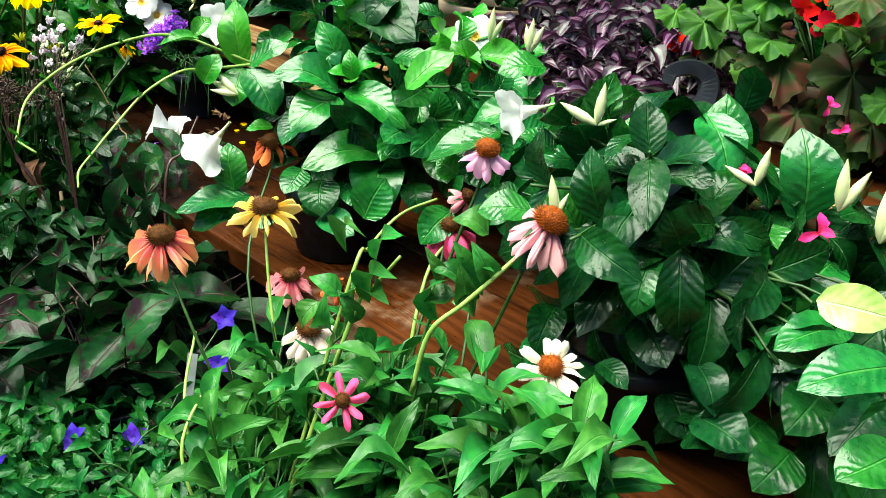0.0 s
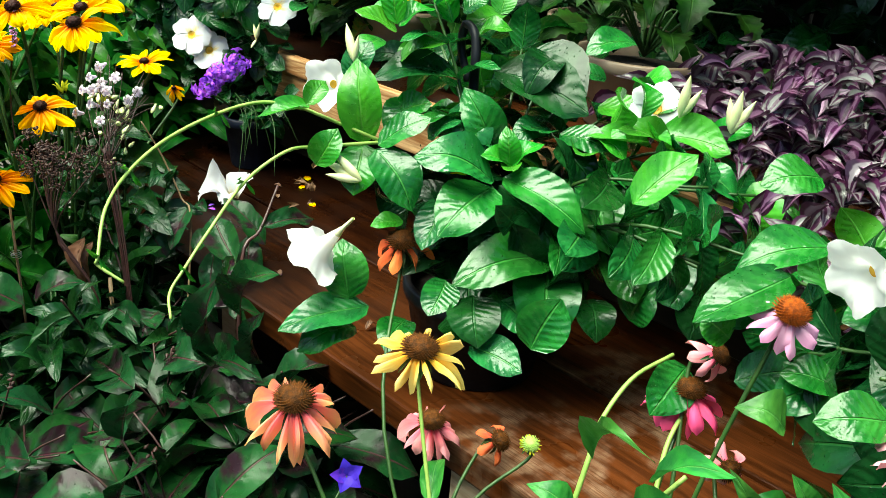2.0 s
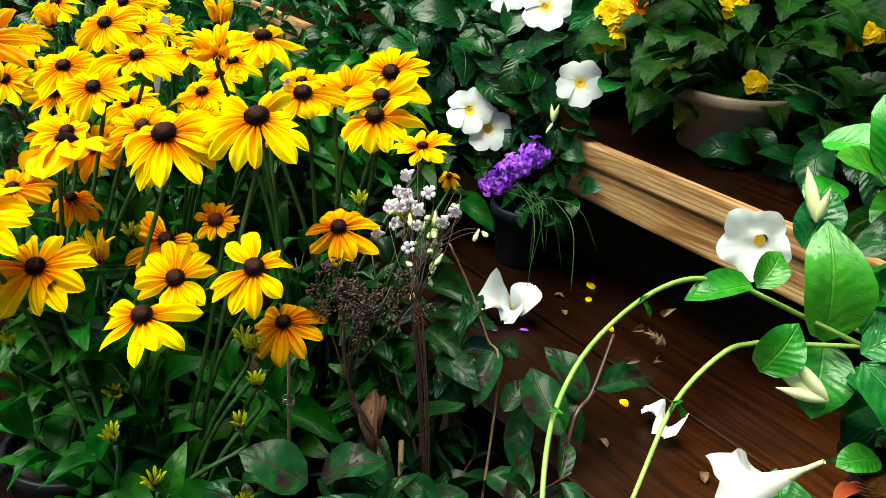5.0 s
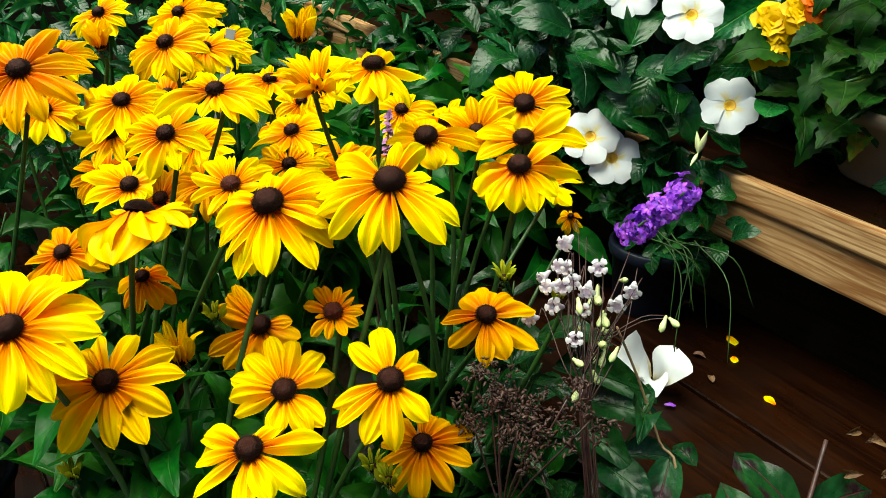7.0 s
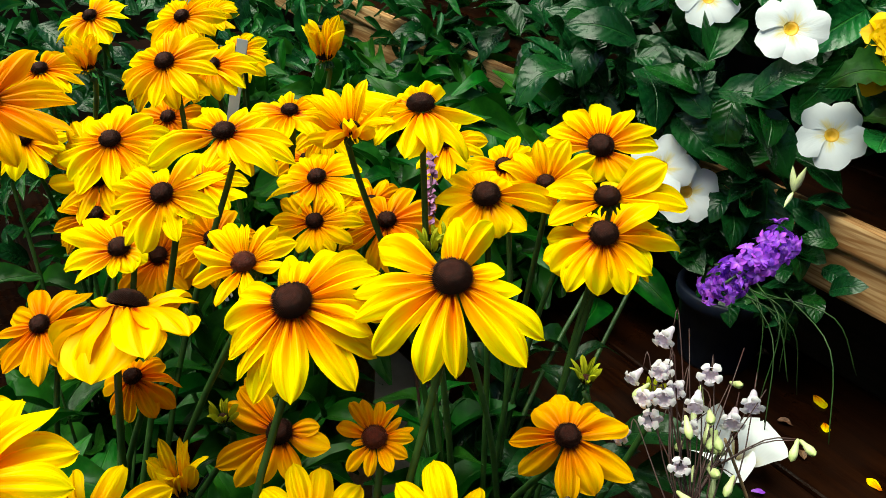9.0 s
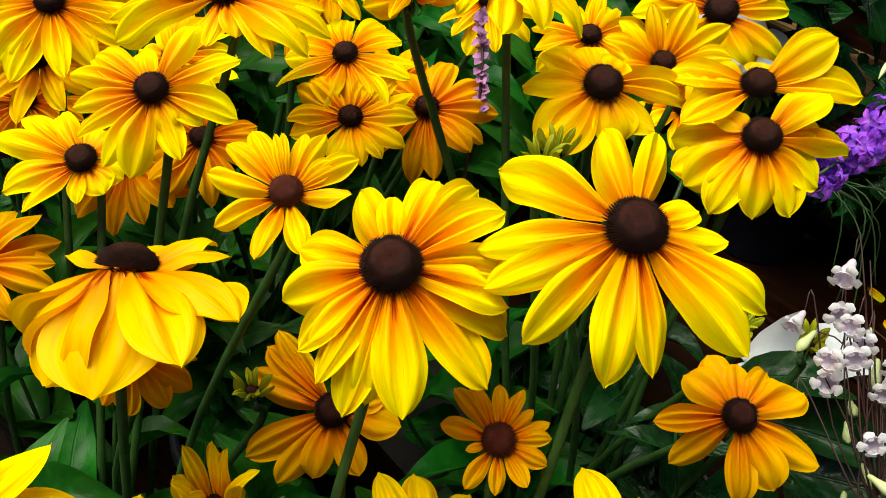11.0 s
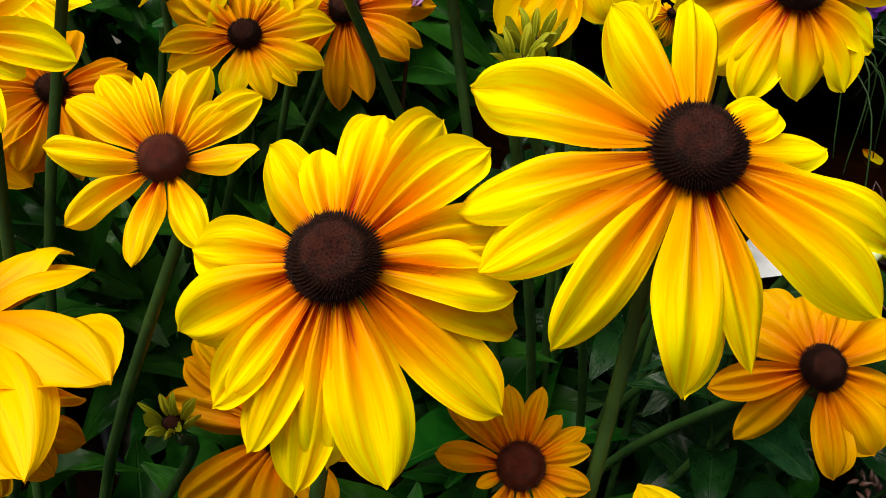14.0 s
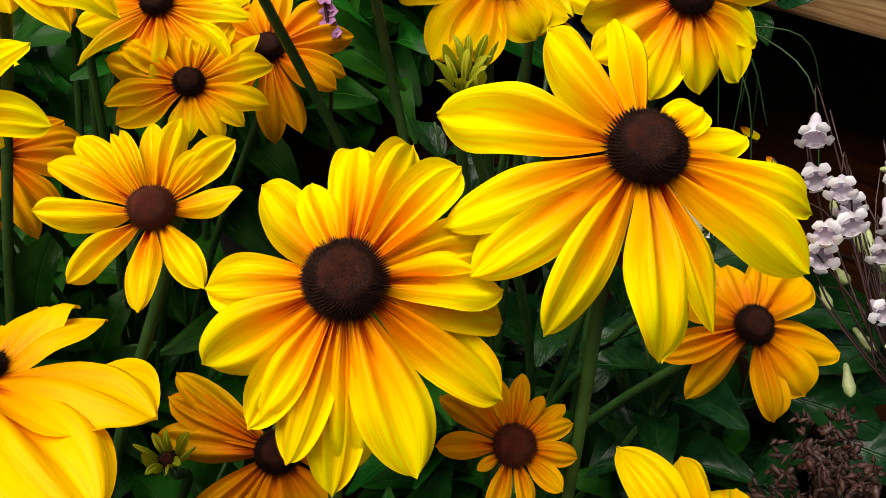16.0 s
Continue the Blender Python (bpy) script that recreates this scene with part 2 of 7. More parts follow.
BEG_YELLOW = petal_material("yellow_begonia_petal", (0.85, 0.52, 0.01), (0.8, 0.35, 0.0), (0.86, 0.5, 0.01), 0.3, 0.5, 4.0, 0.25, 0.12)
BEG_ORANGE = petal_material("orange_begonia_petal", (0.8, 0.16, 0.01), (0.7, 0.1, 0.0), (0.8, 0.22, 0.01), 0.3, 0.5, 4.0, 0.25, 0.12)
E_ORANGE = petal_material("salmon_cone_petal", (0.9, 0.42, 0.17), (0.78, 0.09, 0.11), (0.88, 0.23, 0.18), 0.55, 0.5, 5.0, 0.2, 0.15)
E_YELLOW = petal_material("straw_cone_petal", (0.88, 0.66, 0.2), (0.82, 0.34, 0.03), (0.86, 0.46, 0.06), 0.4, 0.5, 5.0, 0.2, 0.15)
E_PINK = petal_material("pink_cone_petal", (0.83, 0.36, 0.38), (0.72, 0.06, 0.14), (0.8, 0.2, 0.26), 0.5, 0.5, 5.0, 0.2, 0.15)
E_BLUSH = petal_material("blush_cone_petal", (0.85, 0.42, 0.47), (0.78, 0.2, 0.3), (0.85, 0.4, 0.45), 0.45, 0.5, 5.0, 0.2, 0.2)
E_PALE = petal_material("pale_cone_petal", (0.85, 0.7, 0.62), (0.8, 0.35, 0.35), (0.84, 0.6, 0.55), 0.4, 0.5, 5.0, 0.2, 0.1)
E_CREAM = petal_material("cream_cone_petal", (0.86, 0.8, 0.68), (0.8, 0.62, 0.36), (0.86, 0.76, 0.6), 0.4, 0.5, 5.0, 0.2, 0.1)
E_MAGENTA = petal_material("magenta_cone_petal", (0.86, 0.08, 0.26), (0.74, 0.03, 0.13), (0.84, 0.1, 0.26), 0.5, 0.5, 5.0, 0.2, 0.12)
E_LILAC = petal_material("lilac_cone_petal", (0.82, 0.35, 0.62), (0.75, 0.25, 0.5), (0.82, 0.45, 0.65), 0.5, 0.5, 5.0, 0.2, 0.1)
E_RUST = petal_material("rust_cone_petal", (0.8, 0.2, 0.06), (0.5, 0.05, 0.02), (0.72, 0.12, 0.04), 0.5, 0.5, 5.0, 0.2, 0.15)
CONE = plain_material("dark_brown_disc", (0.009, 0.0026, 0.0018), (0.024, 0.006, 0.0035), 0.5, 7.0, 0.5, shine=0.1)
CONE_RED = plain_material("red_brown_disc", (0.04, 0.006, 0.003), (0.085, 0.013, 0.006), 0.42, 7.0, 0.5, shine=0.15)
CONE_TOP = plain_material("chestnut_disc", (0.017, 0.0036, 0.002), (0.042, 0.008, 0.004), 0.45, 7.0, 0.5, shine=0.14)
ECONE = plain_material("rusty_cone", (0.03, 0.011, 0.002), (0.12, 0.038, 0.005), 0.5, 7.0, 0.5, shine=0.12)
ECONE_ORANGE = plain_material("orange_cone", (0.12, 0.022, 0.002), (0.36, 0.075, 0.004), 0.5, 7.0, 0.5, shine=0.15)
STEM = plain_material("green_stem", (0.014, 0.05, 0.008), (0.034, 0.09, 0.014), 0.5, 60.0, 0.4)
STEM_PALE = plain_material("pale_green_stem", (0.2, 0.34, 0.06), (0.3, 0.42, 0.1), 0.45, 60.0, 0.3)
STEM_DARK = plain_material("dark_red_stem", (0.03, 0.012, 0.012), (0.06, 0.022, 0.02), 0.45, 60.0, 0.3)
CANE = plain_material("brown_cane", (0.2, 0.12, 0.06), (0.3, 0.19, 0.1), 0.6, 60.0, 0.4)
BUD = plain_material("cream_bud", (0.6, 0.66, 0.3), (0.75, 0.76, 0.5), 0.45, 30.0, 0.2)
BUD_PALE = plain_material("pale_bell_bud", (0.42, 0.5, 0.18), (0.6, 0.62, 0.36), 0.45, 90.0, 0.2)
BUD_GREEN = plain_material("lime_bud", (0.2, 0.36, 0.05), (0.32, 0.46, 0.1), 0.45, 50.0, 0.3)
PURE = plain_material("white_trumpet", (0.93, 0.93, 0.93), (0.95, 0.95, 0.94), 0.5, 30.0, 0.1, 0.02, glow=0.4)
THROAT = plain_material("orange_throat", (0.8, 0.4, 0.02), (0.85, 0.52, 0.05), 0.5, 60.0, 0.2)
DRY = plain_material("dry_seedhead", (0.022, 0.007, 0.005), (0.055, 0.017, 0.011), 0.6, 90.0, 0.4)
DRY_LEAF = leaf_material("withered_leaf", (0.09, 0.04, 0.018), (0.18, 0.085, 0.04), (0.24, 0.13, 0.06), 0.6, 5.0, 0.7, 0.15)
BLACK_POT = plain_material("black_plastic", (0.006, 0.007, 0.01), (0.012, 0.013, 0.018), 0.38, 30.0, 0.15, shine=0.14)
BLUE_POT = plain_material("blue_black_plastic", (0.004, 0.006, 0.014), (0.008, 0.011, 0.024), 0.45, 30.0, 0.15, shine=0.2)
BEIGE_POT = plain_material("beige_plastic", (0.26, 0.18, 0.12), (0.34, 0.25, 0.18), 0.45, 14.0, 0.2)
SOIL = plain_material("potting_soil", (0.012, 0.008, 0.006), (0.04, 0.027, 0.018), 0.9, 120.0, 1.0)
WIRE = plain_material("galvanised_wire", (0.3, 0.3, 0.3), (0.45, 0.45, 0.45), 0.35, 60.0, 0.2, 0.1, 0.9)
TAG = plain_material("white_plastic_tag", (0.22, 0.23, 0.24), (0.32, 0.33, 0.34), 0.4, 20.0, 0.1)
STONE = plain_material("paving", (0.13, 0.12, 0.11), (0.22, 0.2, 0.18), 0.7, 6.0, 0.6)
# last pair: the brighter-lit look of the planks at +x, held as colour
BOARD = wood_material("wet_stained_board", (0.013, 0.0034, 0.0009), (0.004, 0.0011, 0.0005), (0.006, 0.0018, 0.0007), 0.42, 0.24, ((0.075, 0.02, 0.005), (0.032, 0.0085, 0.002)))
PINE = wood_material("weathered_pine", (0.6, 0.38, 0.19), (0.24, 0.1, 0.035), (0.42, 0.24, 0.11), 0.55, 0.4, rings=0.75)
PALE_POST = wood_material("bleached_post", (0.55, 0.42, 0.3), (0.4, 0.28, 0.18), (0.45, 0.36, 0.28), 0.65, 0.5)
# near-black so that the shade behind and beneath the staging sits in the colour
DARK_WALL = wood_material("near_black_board", (0.02, 0.013, 0.009), (0.01, 0.007, 0.005), (0.03, 0.022, 0.014), 0.7, 0.6)


def stripe_material():
    k = Mat("silver_purple_striped_leaf", 0.3)
    u, v = k.uv()
    side = k.math("ABSOLUTE", k.math("SUBTRACT", u, 0.5))
    chance = k.chance()
    col = k.mix(k.band(k.noise(60.0), 0.35, 0.7), (0.02, 0.004, 0.018), (0.08, 0.012, 0.06))
    wob = k.math("ADD", side, k.math("MULTIPLY", k.math("SUBTRACT", k.noise(120.0), 0.5), 0.06))
    stripe = k.math("MULTIPLY", k.band(wob, 0.1, 0.15), k.band(wob, 0.31, 0.37, 1.0, 0.0))
    silver = k.mix(k.band(k.math("FRACT", k.math("MULTIPLY", chance, 5.7)), 0.3, 0.7), (0.17, 0.18, 0.17), (0.22, 0.11, 0.2))
    col = k.mix(k.math("MULTIPLY", stripe, 0.9), col, silver)
    col = k.vary(col, chance, 0.45, 1.25, 0.02)
    k.put(k.bsdf.inputs["Base Color"], col)
    k.bump(k.noise(200.0, 2.0), 0.3, 0.001)
    return k.thin(col, 0.1)


ZEBRA = stripe_material()


# ---- mesh helpers ----
world_of = {}


def thing(name, place, label, category, group="", kind=""):
    """An Empty at the base of a thing, under which its parts hang."""
    ob = new(name)
    ob.empty_display_size = 0.02
    ob.location = place
    world_of[ob.name] = Matrix.Translation(place)
    return tagged(ob, label, category, group, kind)


def part(name, mesh, parent, m=None, label=""):
    """One mesh under a thing or a part, at the world pose m."""
    ob = new(name, mesh)
    ob.parent = parent
    m = m if m is not None else Matrix()
    ob.matrix_basis = world_of[parent.name].inverted() @ m
    world_of[ob.name] = m
    if label:
        ob["label"] = label
    return ob


def mesh_of(name, verts, faces, mats, uvs=None, smooth=True, slots=None):
    me = bpy.data.meshes.new(name)
    me.from_pydata([tuple(v) for v in verts], [], faces)
    for m in mats if isinstance(mats, (list, tuple)) else [mats]:
        me.materials.append(m)
    if uvs is not None:
        lay = me.uv_layers.new(name="UVMap")
        flat = np.array([uvs[i] for f in faces for i in f], dtype=np.float32).ravel()
        lay.data.foreach_set("uv", flat)
    if slots is not None:
        me.polygons.foreach_set("material_index", slots)
    me.polygons.foreach_set("use_smooth", [smooth] * len(me.polygons))
    me.update()
    return me


def blade(name, mat, profile, arch=0.1, cup=0.1, groove=0.0, grooves=2, wave=0.0, notch=0.0, teeth=0.0, nteeth=0, nu=4, nv=8, seed=0, twist=0.0, sway=0.0, round_tip=1.0):
    """A leaf or petal: one long along y, at most one wide along x, its upper side to +z. profile(v) gives the width."""
    rng = random.Random(seed)
    ph = rng.uniform(0, 6.28)
    verts, uvs, faces = [], [], []
    for j in range(nv + 1):
        v = 1 - (1 - j / nv) ** round_tip
        w = max(profile(v), 0.015)
        if nteeth:
            w *= 1 + teeth * (1 if j % 2 else -1)
        for i in range(nu + 1):
            u = i / nu
            s = 2 * u - 1
            x = 0.5 * w * s + sway * math.sin(math.pi * v) * 0.5
            y = v - notch * (1 - math.cos(s * 6.28)) * 0.5 * max(0, v - 0.8) / 0.2 - (0.02 * abs(s) if 0 < v < 1 else 0)
            z = arch * (4 * v * (1 - v)) * 0.6 + arch * math.sin(math.pi * v ** 1.5) * 0.4
            z += cup * w * (abs(s) ** 1.7) * math.sin(math.pi * min(1, v + 0.12))
            z -= groove * math.cos(s * math.pi * grooves) * math.sin(math.pi * min(1, v * 0.9 + 0.08))
            z += wave * math.sin(v * 11 + ph + (1.5 if s > 0 else 0)) * abs(s) ** 2
            z += twist * s * v * w * 0.5
            verts.append((x, y, z))
            uvs.append((u, v))
    for j in range(nv):
        for i in range(nu):
            a = j * (nu + 1) + i
            faces.append((a, a + 1, a + nu + 2, a + nu + 1))
    return mesh_of(name, verts, faces, mat, uvs)


def tube(pts, r0, r1=None, sides=6, mat=STEM, name="stem"):
    """A tapered stem through the points."""
    pts = [Vector(p) for p in pts]
    r1 = r0 if r1 is None else r1
    verts, faces, uvs = [], [], []
    n = len(pts)
    for k, p in enumerate(pts):
        d = (pts[min(k + 1, n - 1)] - pts[max(k - 1, 0)]).normalized()
        a = d.orthogonal().normalized() if k == 0 else (ref - d * ref.dot(d)).normalized()
        ref = a
        b = d.cross(a)
        r = r0 + (r1 - r0) * k / (n - 1)
        for i in range(sides):
            t = 6.28319 * i / sides
            verts.append(p + (a * math.cos(t) + b * math.sin(t)) * r)
            uvs.append((i / sides, k / (n - 1)))
    for k in range(n - 1):
        for i in range(sides):
            j = (i + 1) % sides
            faces.append((k * sides + i, k * sides + j, (k + 1) * sides + j, (k + 1) * sides + i))
    faces.append(tuple(range(sides))[::-1])
    faces.append(tuple((n - 1) * sides + i for i in range(sides)))
    return mesh_of(name, verts, faces, mat, uvs)


def bend(points, steps=6):
    """A smooth line through a few points."""
    p = [Vector(q) for q in points]
    p = [p[0] * 2 - p[1]] + p + [p[-1] * 2 - p[-2]]
    out = []
    for k in range(1, len(p) - 2):
        for i in range(steps):
            t = i / steps
            a, b, c, d = p[k - 1], p[k], p[k + 1], p[k + 2]
            out.append(0.5 * (2 * b + (c - a) * t + (2 * a - 5 * b + 4 * c - d) * t * t + (3 * b - a - 3 * c + d) * t ** 3))
    return out + [p[-2]]


def lathe(name, profile, mat, sides=28, smooth=True, slots=None):
    """A turned shape from (radius, height) pairs."""
    verts, faces, sl = [], [], []
    for r, z in profile:
        for i in range(sides):
            a = 6.28319 * i / sides
            verts.append((r * math.cos(a), r * math.sin(a), z))
    for k in range(len(profile) - 1):
        for i in range(sides):
            j = (i + 1) % sides
            faces.append((k * sides + i, k * sides + j, (k + 1) * sides + j, (k + 1) * sides + i))
            sl.append(slots[k] if slots else 0)
    return mesh_of(name, verts, faces, mat, None, smooth, sl)


def box_mesh(name, size, mat, bevel=0.003):
    bm = bmesh.new()
    bmesh.ops.create_cube(bm, size=1.0)
    bmesh.ops.scale(bm, vec=size, verts=bm.verts)
    if bevel:
        bmesh.ops.bevel(bm, geom=bm.edges[:], offset=bevel, segments=2, affect="EDGES", profile=0.6)
    me = bpy.data.meshes.new(name)
    bm.to_mesh(me)
    bm.free()
    me.materials.append(mat)
    return me


def along(base, tip, up, width, thick=None):
    """The pose that lays a unit blade from base to tip, its upper side towards up."""
    base, tip, up = Vector(base), Vector(tip), Vector(up)
    c = tip - base
    size = c.length
    c.normalize()
    x = c.cross(up)
    if x.length < 1e-3:
        x = c.orthogonal()
    x.normalize()
    z = x.cross(c)
    m = Matrix((x * width, c * size, z * (thick or size))).transposed().to_4x4()
    m.translation = base
    return m


# ---- leaf and petal shapes ----
def oval(v):
    return max(0.0, math.sin(math.pi * v ** 0.95)) ** 0.55 * (1 - 0.25 * max(0, (v - 0.8) / 0.2))


def lance(v):
    return max(0.0, math.sin(math.pi * v ** 0.72)) ** 0.95


def ovate(v):
    return math.sin(math.pi * min(1.0, v * 0.94 + 0.03) ** 0.72) ** 0.9


def strap(v):
    return (0.22 + 0.78 * math.sin(1.5708 * min(1, v / 0.6)) ** 1.1) * max(0.04, 1 - max(0, (v - 0.6) / 0.4) ** 2.5) ** 0.55


def ray_outline(v):
    return (0.24 + 0.76 * math.sin(1.5708 * min(1, v / 0.62)) ** 1.15) * max(0.0, 1 - max(0, (v - 0.55) / 0.45) ** 2.3) ** 0.62


def slim(v):
    return (0.45 + 0.55 * min(1, v / 0.45)) * (1 - max(0, (v - 0.72) / 0.28) ** 2.5)


def lobe(v):
    return (0.28 + 0.72 * min(1, v / 0.6) ** 0.9) * math.sqrt(max(0.02, 1 - max(0, (v - 0.6) / 0.4) ** 2.6))


def heart(v):
    return (0.55 + 0.45 * min(1, v / 0.3)) * max(0.02, 1 - v ** 2.2)


LEAVES = {}


def leaf_kind(key, mat, profile, n=5, **kw):
    LEAVES[key] = [blade(key, mat, profile, arch=kw.get("arch", 0.1) * (0.5 + 0.35 * i), cup=kw.get("cup", 0.15) * (1 - 0.5 * (i % 2)), wave=kw.get("wave", 0.02),
                         nu=kw.get("nu", 4), nv=kw.get("nv", 7), teeth=kw.get("teeth", 0), nteeth=kw.get("nteeth", 0), twist=0.25 * (i - 2) / 2, sway=0.08 * (i % 3 - 1), seed=i) for i in range(n)]


leaf_kind("dipl", DIPL, oval, arch=0.1, cup=0.12, nu=6, nv=9)
leaf_kind("young", DIPL_YOUNG, oval, arch=0.1, cup=0.2, nu=6, nv=9)
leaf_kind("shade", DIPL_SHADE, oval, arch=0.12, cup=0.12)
leaf_kind("echi", ECHI, lance, arch=0.16, cup=0.2)
leaf_kind("rudb", RUDB, ovate, arch=0.16, cup=0.2)
leaf_kind("deep", PENS_GREEN, ovate, arch=0.14, cup=0.2)
leaf_kind("pens", PENS, oval, arch=0.1, cup=0.2, wave=0.03)
leaf_kind("small", SMALL, lance, arch=0.1, cup=0.2, nv=5)
leaf_kind("bego", BEGO, heart, arch=0.12, cup=0.15, teeth=0.13, nteeth=1, nv=12)
leaf_kind("zebra", ZEBRA, lance, arch=0.12, cup=0.25)
leaf_kind("dry", DRY_LEAF, lance, arch=0.3, cup=0.4, wave=0.06)


def leaf(parent, kind, base, tip, width, up=(0.25, -0.3, 1), rng=random, name="leaf"):
    mesh = LEAVES[kind][int(rng.random() * len(LEAVES[kind]))]
    return part(name, mesh, parent, along(base, tip, up, width))


def ball(rng):
    while True:
        p = Vector((rng.uniform(-1, 1), rng.uniform(-1, 1), rng.uniform(-1, 1)))
        if 0.05 < p.length < 1:
            return p


def shoot(parent, kind, pts, spacing, length, width, rng, lift=0.25, mat=STEM, radius=0.0025, start=0.15, whorl=2, grow=0.6):
    """A stem with leaves in pairs along it."""
    line = bend(pts, 5)
    part("stem", tube(line, radius, radius * 0.55, 5, mat), parent)
    run = [0.0]
    for a, b in zip(line, line[1:]):
        run.append(run[-1] + (b - a).length)
    s, turn = start * run[-1], rng.uniform(0, 6.28)
    while s < run[-1]:
        k = max(i for i in range(len(run)) if run[i] <= s)
        k = min(k, len(line) - 2)
        p = line[k].lerp(line[k + 1], (s - run[k]) / max(1e-6, run[k + 1] - run[k]))
        d = (line[k + 1] - line[k]).normalized()
        a = d.orthogonal().normalized()
        b = d.cross(a)
        young = 1 - grow * max(0, s / run[-1] - 0.5) * 1.2
        for w in range(whorl):
            t = turn + 6.283 * w / whorl + rng.uniform(-0.3, 0.3)
            out = (a * math.cos(t) + b * math.sin(t) + d * (lift + rng.uniform(-0.2, 0.25))).normalized()
            out.z -= 0.15
            size = length * young * rng.uniform(0.75, 1.15)
            leaf(parent, kind, p, p + out * size, width * size / length * rng.uniform(0.85, 1.1), (d + Vector((0.1, -0.15, 0.6))), rng)
        turn += 1.57 + rng.uniform(-0.3, 0.3)
        s += spacing * rng.uniform(0.8, 1.2)


def pot(name, x, y, z, r_base, r_top, height, mat, label, rim=0.006, ribs=True):
    """A nursery pot with a rolled rim and soil, its own object."""
    ob = thing(name, (x, y, z), label, "plant pot")
    m = Matrix.Translation((x, y, z))
    t = 0.003
    wall = [(0.0, 0.0), (r_base * 0.96, 0.0), (r_base, 0.004), (r_top, height - 0.02), (r_top + rim * 0.7, height - 0.018), (r_top + rim, height - 0.012), (r_top + rim, height - 0.002),
            (r_top + rim * 0.6, height), (r_top - t, height), (r_top - t, height - 0.03)]
    part("pot_body", lathe("pot_body", wall, mat, 40), ob, m)
    top = [(r_top * 0.97, height - 0.024), (r_top * 0.6, height - 0.018), (r_top * 0.25, height - 0.02), (0.0, height - 0.016)]
    part("soil", lathe("soil", top, SOIL, 24), ob, m)
    return ob


# ---- ground and the stepped timber staging ----
bm = bmesh.new()
bmesh.ops.create_grid(bm, x_segments=8, y_segments=8, size=30)
me = bpy.data.meshes.new("ground")
bm.to_mesh(me)
bm.free()
me.materials.append(STONE)
ground = tagged(new("ground", me), "wet grey paving under the timber staging", "ground", kind="structure")



def staging(name, label, x0, x1, y0, widths, top, thick, mat, gap=0.004):
    ob = thing(name, ((x0 + x1) / 2, y0, 0), label, "shelf", kind="structure")
    y = y0
    for k, w in enumerate(widths):
        part("plank", box_mesh("plank", (x1 - x0, w, thick), mat, 0.004), ob, pose((x0 + x1) / 2, y + w / 2, top - thick / 2))
        y += w + gap
    return ob


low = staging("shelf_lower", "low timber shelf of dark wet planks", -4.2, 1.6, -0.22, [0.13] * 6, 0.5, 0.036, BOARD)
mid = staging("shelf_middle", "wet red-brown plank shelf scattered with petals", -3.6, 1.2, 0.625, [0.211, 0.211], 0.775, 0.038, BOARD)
high = staging("shelf_upper", "upper shelf of weathered pine planks with a fascia", -3.6, 1.2, 0.95, [0.018], 1.007, 0.034, PINE)
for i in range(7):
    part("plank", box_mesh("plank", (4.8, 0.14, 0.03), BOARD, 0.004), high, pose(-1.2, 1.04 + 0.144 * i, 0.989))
part("fascia", box_mesh("fascia", (4.8, 0.036, 0.056), PINE, 0.004), high, pose(-1.2, 0.975, 0.944))
for x in (-3.2, -2.3, 0.0, 0.9):
    part("bearer", box_mesh("bearer", (0.045, 0.4, 0.09), DARK_WALL, 0.003), mid, pose(x, 0.84, 0.69))
    part("post", box_mesh("post", (0.07, 0.045, 0.735), PALE_POST, 0.003), mid, pose(x, 0.665, 0.3675))
    part("post", box_mesh("post", (0.07, 0.045, 0.935), PALE_POST, 0.003), high, pose(x, 1.14, 0.4675))
part("post", box_mesh("post", (0.075, 0.045, 0.735), PALE_POST, 0.003), mid, pose(-0.925, 0.66, 0.3675))
part("bearer", box_mesh("bearer", (0.045, 0.38, 0.09), DARK_WALL, 0.003), mid, pose(-0.925, 0.87, 0.69))
for x in (-3.0, -1.0, 0.6):
    for y in (-0.15, 0.45):
        part("post", box_mesh("post", (0.07, 0.05, 0.462), DARK_WALL, 0.003), low, pose(x, y, 0.231))
# added fence; its dark boards stand in for the shade behind the plants
fence = thing("wall_back", (-1.2, 2.05, 0), "dark board fence added behind the display to keep the back dark", "fence", kind="structure")
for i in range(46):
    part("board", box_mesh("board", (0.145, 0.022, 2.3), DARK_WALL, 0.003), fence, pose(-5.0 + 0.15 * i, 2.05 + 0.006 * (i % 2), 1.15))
for name, x, y, length, turn in (("wall_front", -1.2, -2.4, 9.0, 0), ("wall_far", -5.2, -0.2, 5.0, 90), ("wall_near", 2.6, -0.2, 5.0, 90)):
    w = tagged(new(name, box_mesh(name, (length, 0.06, 2.4), DARK_WALL, 0.004)), "plain dark boarded wall closing the yard", "wall", kind="structure")
    w.matrix_world = pose(x, y, 1.2, 0, 0, turn)
# unseen roof, added only to block light from the plants at the back
roof = tagged(new("ceiling", box_mesh("ceiling", (9.0, 1.3, 0.05), DARK_WALL, 0.004)), "unseen dark roof added to shade the back of the staging", "roof", kind="structure")
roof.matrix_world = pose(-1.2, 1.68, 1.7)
# dark sheet put in for the shade under the upper shelf
shade_board = tagged(new("wall_riser", box_mesh("wall_riser", (4.8, 0.02, 0.9), DARK_WALL, 0.002)), "added near-black board standing for the shade under the upper shelf", "wall", kind="structure")
shade_board.matrix_world = pose(-1.2, 1.22, 0.47)


FACE, FRONT = (0.3, -0.33, 0.9), (0.62, -0.58, 0.5)
